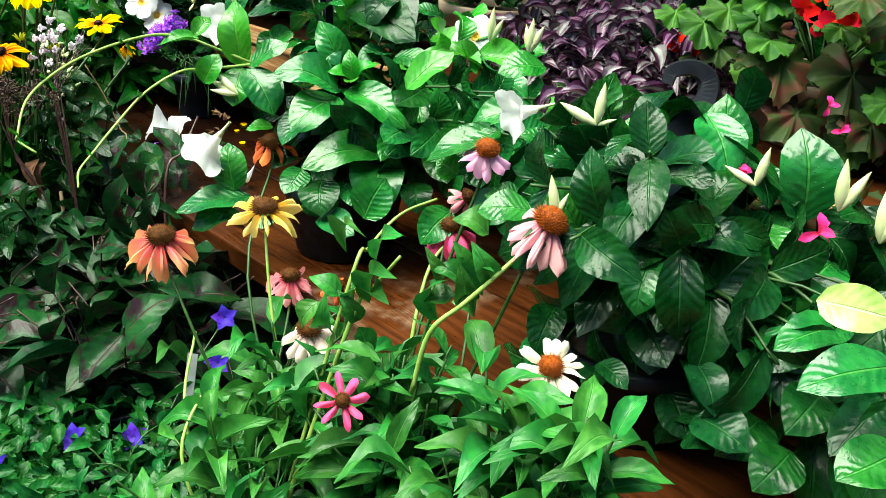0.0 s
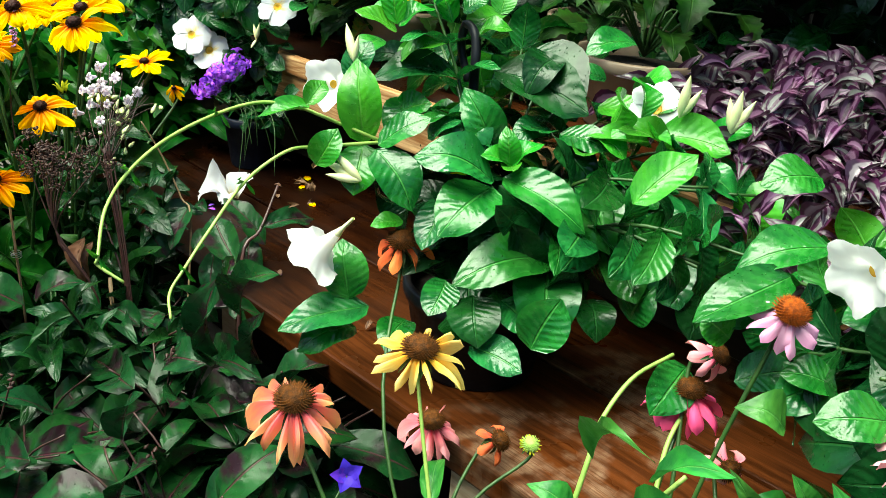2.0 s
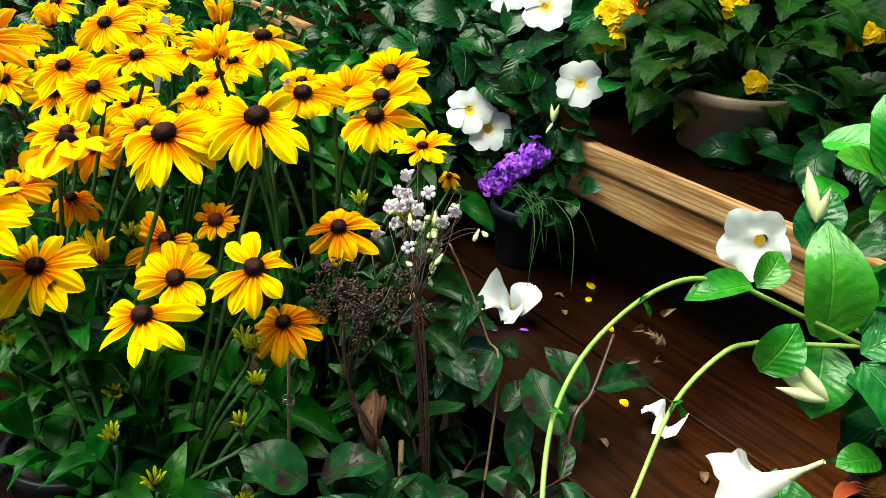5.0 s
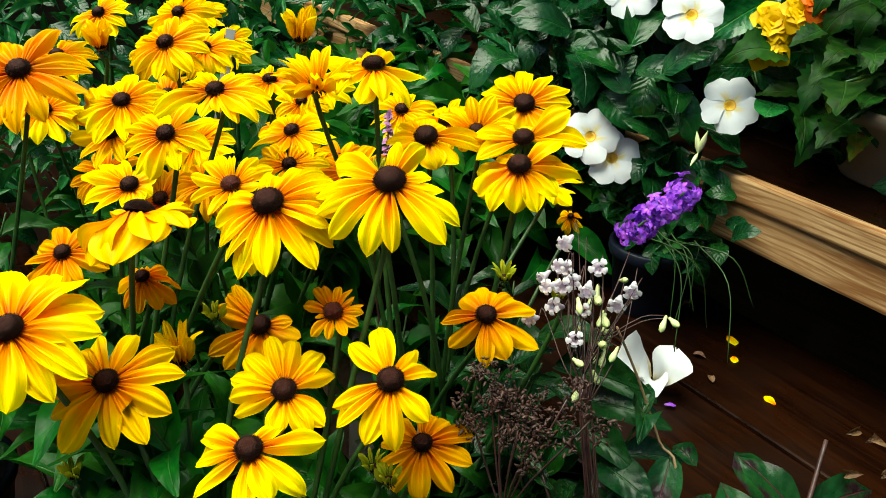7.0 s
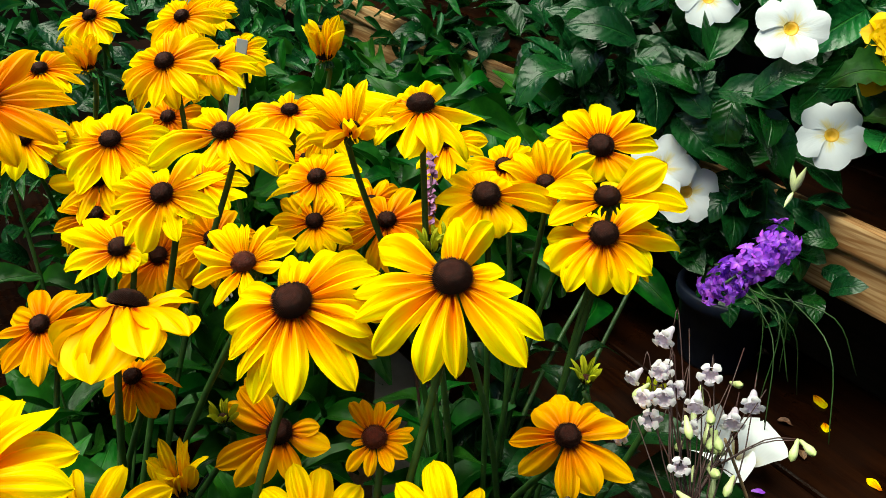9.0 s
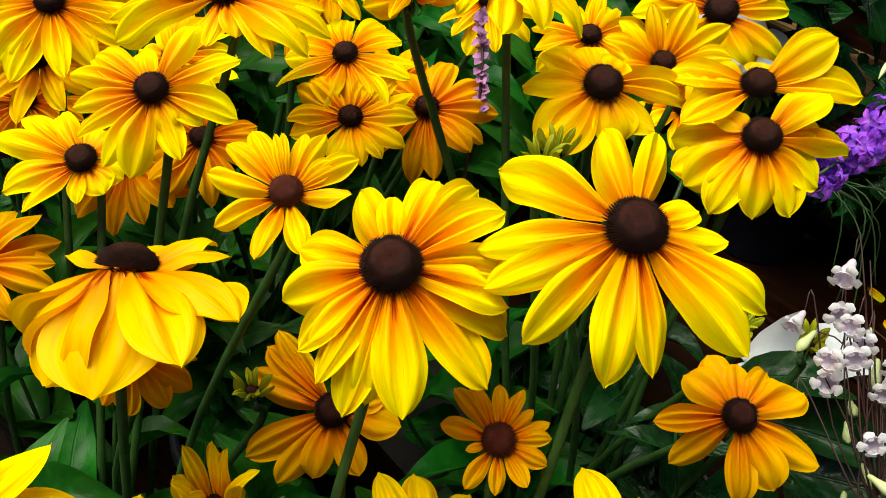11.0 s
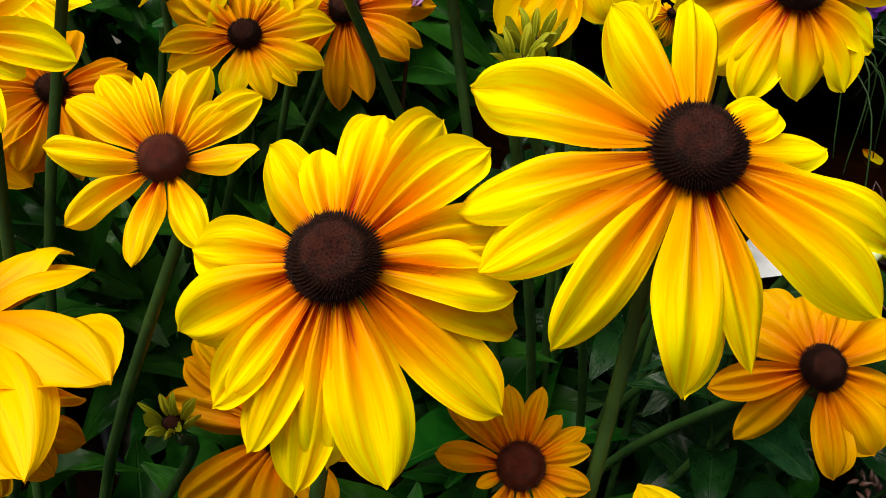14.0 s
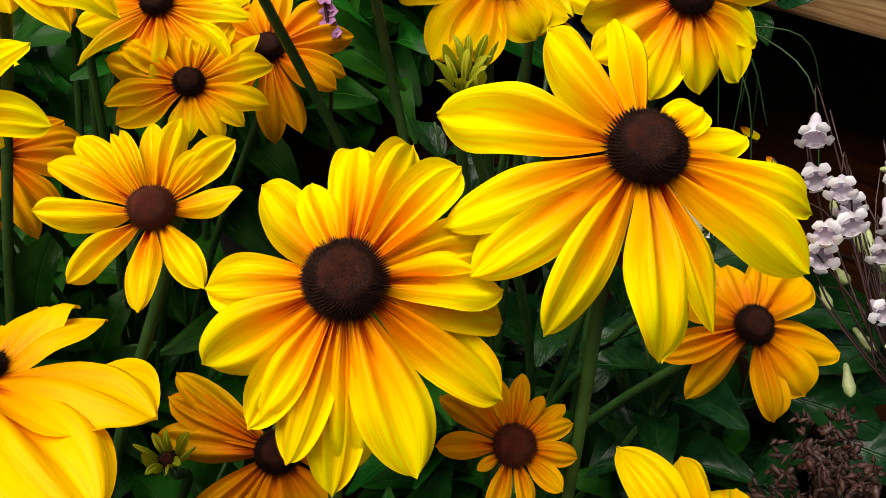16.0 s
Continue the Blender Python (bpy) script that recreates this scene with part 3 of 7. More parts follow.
leaf_kind("begoy", leaf_material("yellowing_begonia_leaf", (0.1, 0.22, 0.01), (0.3, 0.36, 0.015), (0.3, 0.34, 0.05), 0.45, 5.0, 0.7, 0.22, blot=(0.4, 0.2, 0.02)), heart, n=2, arch=0.12, cup=0.15, teeth=0.13, nteeth=1, nv=12)
leaf_kind("lime", leaf_material("lime_leaf", (0.36, 0.52, 0.12), (0.48, 0.62, 0.2), (0.55, 0.64, 0.28), 0.4, 7.0, 0.4, 0.25), oval, n=2, nu=6, nv=9)


# ---- flowers ----
def disc_mesh(name, mats, height, spikes, spike, seed):
    """A domed flower centre of packed florets: one across, standing on z = 0."""
    rng = random.Random(seed)
    verts, faces, slots = [], [], []
    sides, rings = 18, 7
    for k in range(rings + 1):
        a = 1.5708 * k / rings
        r, z = 0.5 * math.cos(a) ** 0.8, height * math.sin(a)
        if k == rings:
            r, z = 0.03, height * 0.93
        for i in range(sides):
            verts.append((r * math.cos(6.28319 * i / sides), r * math.sin(6.28319 * i / sides), z))
    for k in range(rings):
        for i in range(sides):
            j = (i + 1) % sides
            faces.append((k * sides + i, k * sides + j, (k + 1) * sides + j, (k + 1) * sides + i))
            slots.append(1 if k >= 4 else 0)
    faces.append(tuple(rings * sides + i for i in range(sides)))
    slots.append(0)
    for n in range(spikes):
        q = (n + 0.5) / spikes
        a = math.acos(1 - 0.97 * (1 - q))
        a = 1.5708 - a
        t = n * 2.39996
        r, z = 0.5 * math.cos(a) ** 0.8, height * math.sin(a)
        c = Vector((r * math.cos(t), r * math.sin(t), z))
        out = Vector((math.cos(t) * math.cos(a), math.sin(t) * math.cos(a), math.sin(a) + 0.15)).normalized()
        x = out.orthogonal().normalized() * spike * 0.42
        y = out.cross(x)
        reach = spike * (2.9 if a < 0.5 else 1.6 if a < 0.75 else 0.5) * rng.uniform(0.8, 1.25)
        b = len(verts)
        verts += [c + x, c + y, c - x, c - y, c + out * reach]
        faces += [(b, b + 1, b + 4), (b + 1, b + 2, b + 4), (b + 2, b + 3, b + 4), (b + 3, b, b + 4)]
        slots += [1 if a > 0.95 else 0] * 4
    return mesh_of(name, verts, faces, mats, None, True, slots)


R_DISC = disc_mesh("disc", [CONE, CONE_TOP], 0.46, 760, 0.034, 1)
R_DISC_RED = disc_mesh("disc", [CONE_RED, CONE_RED], 0.44, 620, 0.028, 4)
E_DISC = disc_mesh("cone", [ECONE, ECONE], 0.46, 260, 0.07, 2)
E_DISC_G = disc_mesh("cone", [BUD_GREEN, BUD_GREEN], 0.5, 120, 0.12, 4)
E_DISC_O = disc_mesh("cone", [ECONE_ORANGE, ECONE_ORANGE], 0.6, 260, 0.07, 3)
RAY_SHAPES = [(0.06, -0.1, 3, 0.012, 0.1, 0.05), (0.12, -0.06, 2, 0.0, -0.15, 0.06), (0.16, -0.14, 3, 0.02, 0.0, 0.045), (0.1, 0.08, 2, 0.01, 0.3, 0.065), (0.14, -0.18, 3, 0.0, -0.3, 0.05), (0.2, -0.1, 2, 0.018, 0.1, 0.055), (0.08, 0.05, 3, 0.024, -0.1, 0.06), (0.05, -0.15, 2, 0.008, 0.2, 0.05)]
RAYS = {m.name: [blade("petal", m, ray_outline, arch=a, cup=c, groove=d, grooves=g, wave=0.022, notch=n, nu=14, nv=18, seed=i, twist=tw, sway=0.06 * (i % 3 - 1), round_tip=1.7)
                 for i, (a, c, g, n, tw, d) in enumerate(RAY_SHAPES)]
        for m in (YELLOW, GOLD, AMBER, SHADED_GOLD, GREENISH)}
NARROW = {m.name: [blade("petal", m, slim, arch=a, cup=c, groove=0.02, grooves=2, wave=0.02, notch=0.05, nu=4, nv=7, seed=i, twist=tw)
                   for i, (a, c, tw) in enumerate([(0.08, -0.2, 0.2), (0.16, -0.3, -0.3), (0.22, -0.2, 0.1), (0.05, 0.2, 0.5)])]
          for m in (E_ORANGE, E_YELLOW, E_PINK, E_BLUSH, E_PALE, E_CREAM, E_MAGENTA, E_LILAC, E_RUST, GREENISH)}


def merged(name, pieces):
    """One mesh out of (mesh, pose) pairs that share a material."""
    coords, polys, uvs = [], [], []
    for me, m in pieces:
        o = len(coords)
        coords += [m @ v.co for v in me.vertices]
        polys += [tuple(o + k for k in f.vertices) for f in me.polygons]
        if me.uv_layers:
            uvs += [tuple(me.uv_layers[0].data[l].uv) for f in me.polygons for l in f.loop_indices]
    out = bpy.data.meshes.new(name)
    out.from_pydata(coords, [], polys)
    if uvs:
        out.uv_layers.new(name="UVMap").data.foreach_set("uv", np.array(uvs, dtype=np.float32).ravel())
    out.materials.append(pieces[0][0].materials[0])
    out.polygons.foreach_set("use_smooth", [True] * len(out.polygons))
    return out


def axes(normal):
    n = Vector(normal).normalized()
    e = (Vector((1, 0, 0)) - n * n.x).normalized()
    return n, e, n.cross(e)


def spoke(k, n, r, size, dip, width, lower=0.0):
    a = 6.28319 * k / n
    out = Vector((math.cos(a), math.sin(a), 0))
    return along(out * r + Vector((0, 0, lower)), out * (r + size * math.cos(dip)) + Vector((0, 0, lower - size * math.sin(dip))), (0, 0, 1), width)


CALYX = merged("calyx", [(blade("sepal", STEM, lance, arch=0.1, cup=0.2, nu=2, nv=4, seed=k), spoke(k, 11, 0.15, 0.55 + 0.1 * (k % 3), 0.5 + 0.2 * (k % 4), 0.2, -0.3)) for k in range(11)])


def head_pose(centre, normal, size):
    n, e, f = axes(normal)
    m = Matrix((e * size, f * size, n * size)).transposed().to_4x4()
    m.translation = centre
    return m


def daisy(plant, root, centre, normal, disc, disc_size, shapes, petals, width, rng, stem=STEM, thick=0.0024, lean=0.35, name="flower_head", label=""):
    """A flower head on its stem. petals: rows of (turn round the disc, length, droop), in degrees and metres."""
    c, (n, e, f) = Vector(centre), axes(normal)
    root = Vector(root)
    under = c - n * 0.012
    midway = root.lerp(under, 0.55) + Vector((rng.uniform(-0.012, 0.012), rng.uniform(-0.012, 0.012), 0.03)) + (under - root).cross(Vector((0, 0, 1))) * rng.uniform(-0.13, 0.13)
    part("stem", tube(bend([root, midway, under - n * 0.02, under], 5), thick * 1.15, thick, 7, stem), plant)
    head = part(name, disc, plant, head_pose(c, normal, disc_size), label)
    for turn, length, droop, *broad in petals:
        a, d = radians(turn), radians(droop)
        out = e * math.cos(a) + f * math.sin(a)
        base = c + out * disc_size * 0.36 - n * 0.002
        tip = base + (out * math.cos(d) - n * math.sin(d)) * length
        up = n * math.cos(d) + out * math.sin(d) + Vector((rng.uniform(-0.12, 0.12), rng.uniform(-0.12, 0.12), 0))
        part("petal", rng.choice(shapes), head, along(base, tip, up, width * (broad[0] if broad else rng.uniform(0.88, 1.12))))
    part("calyx", CALYX, head, head_pose(c, normal, disc_size))
    return head


def ring_of(count, length, droop, rng, spread=8):
    return [(360 * i / count + rng.uniform(-8, 8), length * rng.uniform(0.86, 1.1), droop + rng.uniform(-spread, spread)) for i in range(count)]


# ---- black-eyed susans on the low shelf ----
rng = random.Random(11)
RUDS = []
for i, (x, y) in enumerate([(-1.63, 0.27), (-1.87, 0.22), (-1.74, 0.5), (-2.02, 0.42), (-2.26, 0.3), (-2.24, 0.54), (-2.5, 0.44), (-2.12, 0.05)]):
    pot("plant_pot", x, y, 0.5, 0.07, 0.085, 0.15, BLACK_POT, "black plastic nursery pot standing on the low shelf")
    RUDS.append(thing("rudbeckia_plant", (x, y, 0.63), "black-eyed susan plant with yellow daisies and dark brown centres", "flowering plant", "black-eyed susans on the low shelf"))


def rud(centre, size, petals=None, face=(0.32, -0.35, 0.87), mat=YELLOW, count=12, droop=16, disc=0.18, width=0.36, centre_mesh=None):
    plant = min(RUDS, key=lambda o: (o.location.xy - Vector(centre).xy).length)
    root = plant.location + Vector((rng.uniform(-0.05, 0.05), rng.uniform(-0.05, 0.05), -0.02))
    jig = Vector((rng.uniform(-0.12, 0.12), rng.uniform(-0.12, 0.12), 0)) if petals is None else Vector()
    daisy(plant, root, centre, Vector(face) + jig, centre_mesh or R_DISC, size * 2 * disc, RAYS[mat.name], petals or ring_of(count + 1, size * 0.97, droop, rng), size * width * (1 if petals else 1.1), rng)
    return plant


rud((-1.6395, 0.3825, 1.1315), 0.05, [(144, 0.0561, 19, 0.9), (121, 0.0576, 19, 0.78), (75, 0.0263, 19, 0.8), (52, 0.0343, 19, 0.85), (23, 0.0557, 19, 0.95), (4, 0.0584, 19, 1.1), (325, 0.0503, 19, 0.75), (307, 0.055, 19, 1.1), (273, 0.055, 19, 0.85), (246, 0.0559, 19, 1.2), (229, 0.0565, 19, 1.1), (192, 0.0598, 19, 1.1)],
    (0.3, -0.33, 0.9), YELLOW, disc=0.228, width=0.380)
rud((-1.6946, 0.3066, 1.107), 0.05, [(208, 0.0388, 24, 1.1), (237, 0.0439, 28, 1.1), (267, 0.0436, 22, 0.85), (269, 0.0369, 18, 0.8), (284, 0.0474, 22, 0.9), (299, 0.0558, 26, 0.95), (324, 0.0522, 18, 1.2), (2, 0.0566, 30, 1.2), (30, 0.0543, 38, 1.1), (37, 0.0437, 22, 1.1), (55, 0.0508, 26, 1), (83, 0.0506, 14, 0.95), (102, 0.0548, 22, 0.95), (119, 0.0493, 22, 1), (140, 0.0334, 22, 0.8), (159, 0.0414, 22, 1), (306, 0.0505, 34, 0.9)],
    (0.32, -0.36, 0.88), YELLOW, disc=0.228, width=0.370)
rud((-1.784, 0.3105, 1.09), 0.05, [(214, 0.0348, -2, 1), (188, 0.0366, -2, 1.1), (169, 0.0358, -2, 1), (154, 0.0273, -11, 0.6), (148, 0.0278, -8, 0.7), (130, 0.03, -1, 1), (114, 0.0325, -2, 0.9), (86, 0.0223, -11, 0.8), (81, 0.0335, -1, 1), (45, 0.0264, -10, 1.1), (338, 0.029, -1, 1.1), (302, 0.0317, -2, 1.1), (260, 0.0311, -1, 0.85)],
    (0.28, -0.32, 0.9), GOLD, disc=0.160, width=0.236, centre_mesh=R_DISC_RED)
rud((-1.863, 0.4, 1.069), 0.05, [(222, 0.0362, 10, 1), (191, 0.0399, 10, 1), (178, 0.0378, 10, 1), (137, 0.0436, 10, 1.1), (99, 0.0365, 10, 1), (78, 0.0388, 10, 1), (54, 0.0359, 11, 1.1), (21, 0.0319, 10, 1), (356, 0.0265, 10, 0.8), (332, 0.0258, 11, 0.9), (296, 0.0241, 10, 1.1), (239, 0.0339, 11, 1.1), (118, 0.0278, 10, 0.9)],
    (0.35, -0.4, 0.85), GOLD, disc=0.134, width=0.290)
rud((-1.603, 0.457, 1.014), 0.05, [(181, 0.0286, 22, 1.2), (152, 0.0323, 22, 1.2), (127, 0.027, 23, 1.1), (99, 0.0298, 22, 1), (71, 0.0409, 22, 1.4), (24, 0.0459, 22, 1.2), (347, 0.0347, 22, 1.3), (320, 0.0375, 23, 1), (261, 0.0368, 33, 0.9), (228, 0.0358, 22, 0.9)],
    (0.36, -0.36, 0.86), AMBER, disc=0.160, width=0.330)
rud((-1.652, 0.341, 1.023), 0.05, [(211, 0.0224, 6, 1.3), (177, 0.0267, 5, 1.1), (162, 0.0244, 5, 1.2), (136, 0.0215, 6, 1), (112, 0.0219, 5, 1), (89, 0.0159, -10, 0.8), (69, 0.02, 6, 0.9), (52, 0.019, 6, 0.9), (22, 0.0186, 6, 1.2), (350, 0.0183, 6, 1.2), (314, 0.0187, 5, 1), (282, 0.0207, 5, 1.1), (244, 0.0101, 6, 0.6)],
    (0.34, -0.38, 0.86), AMBER, disc=0.150, width=0.156, centre_mesh=R_DISC_RED)
rud((-1.686, 0.545, 1.104), 0.05, [(206, 0.0444, 32, 1.2), (234, 0.0436, 32, 1.2), (251, 0.0402, 32, 1.2), (280, 0.0421, 32, 1.1), (312, 0.0374, 33, 1.1), (342, 0.0391, 32, 1), (20, 0.0376, 32, 1.3), (58, 0.0606, 32, 0.9), (81, 0.04, -10, 1.2), (175, 0.0233, 20, 1), (71, 0.0412, 24, 1.1)],
    (0.26, -0.36, 0.89), YELLOW, disc=0.200, width=0.420)
rud((-1.78, 0.231, 1.08), 0.056, [(350, 0.066, 28), (12, 0.058, 14), (60, 0.036, -18, 0.8), (85, 0.036, -25, 0.8), (112, 0.038, -25, 0.8), (140, 0.036, -18, 0.8), (175, 0.04, 0, 0.8), (205, 0.052, 40), (318, 0.056, 62, 1.6), (262, 0.053, 68, 1.6), (232, 0.048, 60, 1.2), (290, 0.05, 74, 1.3)],
    (-0.46, 0.4, 0.79), SHADED_GOLD, disc=0.21, width=0.62)
rud((-1.753, 0.487, 1.119), 0.05, [(209, 0.042, 30, 1.2), (260, 0.0396, 30, 1.4), (282, 0.0372, 30, 1.2), (340, 0.0259, 31, 1.3), (18, 0.0322, 30, 1.2), (59, 0.0543, 30, 1.1), (177, 0.0482, 30, 1.1), (148, 0.0299, 20, 1.1), (110, 0.0207, 20, 1), (79, 0.0329, 30, 1)],
    (0.32, -0.36, 0.88), GOLD, disc=0.200, width=0.410)
rud((-1.779, 0.62, 1.128), 0.05, [(192, 0.0486, 18, 1.1), (215, 0.0489, 18, 1.2), (75, 0.0482, 18, 1.2), (53, 0.0437, 18, 1), (9, 0.0436, 18, 1.1), (347, 0.0334, 19, 1.1), (305, 0.0231, 19, 1.1), (266, 0.0239, 19, 1), (165, 0.0496, 18, 1.1), (134, 0.0475, 18, 1), (104, 0.047, 18, 1)],
    (0.42, -0.5, 0.75), YELLOW, disc=0.200, width=0.380)
rud((-1.575, 0.35, 1.0), 0.05, [(6, 0.0352, 10), (84, 0.0396, 40), (120, 0.0418, 35), (156, 0.0462, 10), (186, 0.044, 10), (252, 0.0418, 15), (270, 0.0462, 15), (300, 0.044, 15), (327, 0.0462, 15)],
    (0.4, -0.35, 0.85), GOLD, disc=0.190, width=0.36)
rud((-1.636, 0.291, 0.974), 0.05, [(12, 0.0368, 5), (87, 0.0414, 30), (111, 0.0437, 20), (144, 0.046, 15), (162, 0.0483, 5), (189, 0.046, 10), (213, 0.046, 15), (231, 0.0437, 20), (249, 0.0414, 25), (312, 0.0299, 10), (354, 0.0368, 5)],
    (0.4, -0.35, 0.85), GOLD, disc=0.180, width=0.36)
rud((-1.593, 0.244, 0.964), 0.05, [(21, 0.046, 25), (72, 0.0506, 20), (126, 0.046, 45), (204, 0.046, 25), (231, 0.0437, 30), (267, 0.046, 25), (321, 0.0437, 25), (351, 0.0345, 10)],
    (0.3, -0.3, 0.9), YELLOW, disc=0.190, width=0.38)
rud((-1.812, 0.464, 1.173), 0.05, [(9, 0.0504, 30), (75, 0.048, 25), (135, 0.048, 10), (168, 0.048, 20), (207, 0.0504, 5), (288, 0.0456, 10), (315, 0.048, 15), (339, 0.0456, 15)],
    (0.1, -0.15, 0.97), YELLOW, disc=0.200, width=0.38)
rud((-2.067, 0.199, 1.133), 0.064, mat=AMBER, count=14, disc=0.17)
rud((-2.108, 0.361, 1.14), 0.048, mat=GOLD, count=15)
rud((-2.223, 0.475, 1.111), 0.032, count=11)
rud((-2.314, 0.444, 1.132), 0.045, mat=GOLD, count=13)
rud((-1.9059, 0.3445, 1.1387), 0.05, [(235, 0.0615, 12, 1.1), (252, 0.059, 12, 1.1), (307, 0.0278, 12, 0.9), (337, 0.0227, 12, 0.8), (356, 0.0424, 12, 0.9), (14, 0.0534, 12, 1.2), (31, 0.0574, 12, 1), (49, 0.0483, 12, 1), (98, 0.0345, 12, 1), (134, 0.0341, 12, 1), (171, 0.0423, 12, 1), (225, 0.0473, 12, 1), (197, 0.0409, 12, 0.9)],
    (0.25, -0.3, 0.92), YELLOW, disc=0.165, width=0.340)
rud((-1.9999, 0.2674, 1.0793), 0.05, [(158, 0.0642, 6, 1), (138, 0.0587, 6, 1), (116, 0.0453, 6, 0.9), (92, 0.0426, 6, 1.1), (57, 0.042, 7, 1), (35, 0.0378, 6, 1), (171, 0.0651, 6, 1.1), (198, 0.0506, 6, 1), (228, 0.0423, 6, 1), (266, 0.0359, 6, 1), (299, 0.0366, 6, 1.1), (342, 0.0315, 6, 0.9), (10, 0.0333, 6, 0.8)],
    (0.45, -0.5, 0.74), GOLD, disc=0.184, width=0.360)
rud((-1.8586, 0.2803, 1.1172), 0.05, [(207, 0.0485, 16, 1), (231, 0.0399, 16, 1), (253, 0.0397, 16, 1.1), (283, 0.0389, 16, 1.1), (304, 0.0388, 16, 1.1), (341, 0.0315, 17, 0.9), (15, 0.0239, 16, 0.8), (33, 0.0373, 16, 1.1), (80, 0.0418, 16, 1.1), (117, 0.0435, 16, 1.1), (158, 0.0248, 16, 0.9), (190, 0.0416, 16, 1.1), (344, 0.0167, 16, 0.8)],
    (0.38, -0.42, 0.82), YELLOW, disc=0.155, width=0.310)
rud((-1.976, 0.43, 1.123), 0.04, count=12, face=(0.15, -0.2, 0.96))
rud((-2.06, 0.483, 1.04), 0.03, mat=AMBER, count=11)
rud((-1.9241, 0.2611, 1.0488), 0.05, [(209, 0.0602, 10, 1.3), (248, 0.0436, 10, 1.2), (272, 0.0375, 10, 1), (318, 0.0199, 10, 0.7), (355, 0.0182, 11, 1.2), (27, 0.0195, 11, 1), (188, 0.0494, 10, 1), (172, 0.0357, 10, 1), (89, 0.0211, 10, 1), (135, 0.0195, 11, 1)],
    (0.32, -0.36, 0.87), YELLOW, disc=0.165, width=0.340)
rud((-1.973, 0.303, 1.009), 0.042, mat=AMBER, count=11)
rud((-1.968, 0.2, 0.971), 0.044, mat=AMBER, count=13)
rud((-1.7996, 0.2329, 1.0123), 0.034, mat=AMBER, count=8, droop=50)
rud((-1.7529, 0.3201, 0.9646), 0.05, [(203, 0.0487, 12, 1.1), (252, 0.0498, 12, 1.1), (277, 0.0437, 12, 1), (298, 0.0321, 13, 1), (338, 0.0316, 13, 1), (33, 0.0314, 13, 1.2), (184, 0.0496, 12, 0.9), (173, 0.0524, 12, 0.8), (60, 0.022, 12, 0.8)],
    (0.42, -0.46, 0.78), AMBER, disc=0.180, width=0.350)
rud((-1.69, 0.172, 0.988), 0.05, mat=GOLD, count=10)
rud((-1.571, 0.379, 0.934), 0.042, mat=AMBER, count=9, droop=30)
rud((-1.7, 0.114, 1.044), 0.064, count=12, droop=20, disc=0.16)
rud((-1.898, 0.487, 1.037), 0.045, mat=AMBER, count=12)
rud((-1.764, 0.552, 1.113), 0.038, mat=GOLD, count=9, droop=-25)
rud((-1.829, 0.5598, 1.103), 0.038, mat=GOLD, count=10)
rud((-2.4, 0.36, 1.12), 0.045, count=13)
rud((-2.45, 0.52, 1.1), 0.04, mat=GOLD, count=13)
rud((-2.3, 0.28, 1.09), 0.045, mat=GOLD, count=13)
rud((-2.2, 0.24, 1.05), 0.045, count=12)
rud((-2.18, 0.38, 1.06), 0.04, mat=AMBER, count=12)
rud((-2.02, 0.36, 1.05), 0.042, count=12)
rud((-2.1, 0.28, 1.0), 0.042, mat=AMBER, count=11)
rud((-2.38, 0.22, 1.05), 0.045, count=12)
rud((-2.25, 0.12, 1.02), 0.05, mat=GOLD, count=13)
rud((-1.92, 0.12, 0.93), 0.045, mat=GOLD, count=12)
rud((-2.05, 0.52, 1.09), 0.042, count=12)
rud((-1.95, 0.58, 1.08), 0.04, mat=GOLD, count=11)
rud((-1.9, 0.42, 1.09), 0.04, count=12)
rud((-2.0, 0.28, 1.11), 0.045, count=12)
rud((-2.15, 0.42, 1.12), 0.045, count=13)
rud((-2.3, 0.5, 1.08), 0.042, mat=GOLD, count=12)
rud((-1.946, 0.343, 1.029), 0.04, mat=AMBER, count=11)
rud((-1.853, 0.723, 0.998), 0.042, count=11, droop=2, face=(0.1, -0.1, 0.99))
rud((-1.859, 0.778, 0.944), 0.022, mat=GOLD, count=7, droop=45)
rud((-1.709, 0.566, 1.12), 0.05, [(75, 0.045, -20, 1.3), (44, 0.053, 4, 1.2), (215, 0.0444, 4, 1.1), (255, 0.0424, 5, 1.2), (201, 0.021, 4, 1), (120, 0.0104, -13, 0.9)],
    (0.25, -0.35, 0.9), GOLD, disc=0.180, width=0.400)
rud((-1.951, 0.501, 1.031), 0.036, mat=AMBER, count=10)
rud((-2.037, 0.495, 1.076), 0.036, mat=GOLD, count=11)
rud((-1.834, 0.416, 1.154), 0.036, ring_of(15, 0.042, -30, rng, 14), (0.15, -0.2, 0.96), GOLD, disc=0.2, width=0.3)
MAUVE_BIT = blade("floret", MAUVE, lobe, arch=0.1, cup=0.2, nu=2, nv=3)
# a thin mauve spike among the daisies
part("stem", tube(bend([RUDS[2].location, (-1.86, 0.5, 0.9), (-1.882, 0.521, 1.035), (-1.912, 0.542, 1.09)], 5), 0.0016, 0.001, 5, STEM_DARK), RUDS[2])
for i in range(60):
    p = Vector((-1.878, 0.519, 1.03)).lerp(Vector((-1.912, 0.542, 1.09)), rng.random())
    part("floret", MAUVE_BIT, RUDS[2], along(p, p + ball(rng).normalized() * rng.uniform(0.006, 0.009), (0.3, -0.4, 0.8), 0.006))
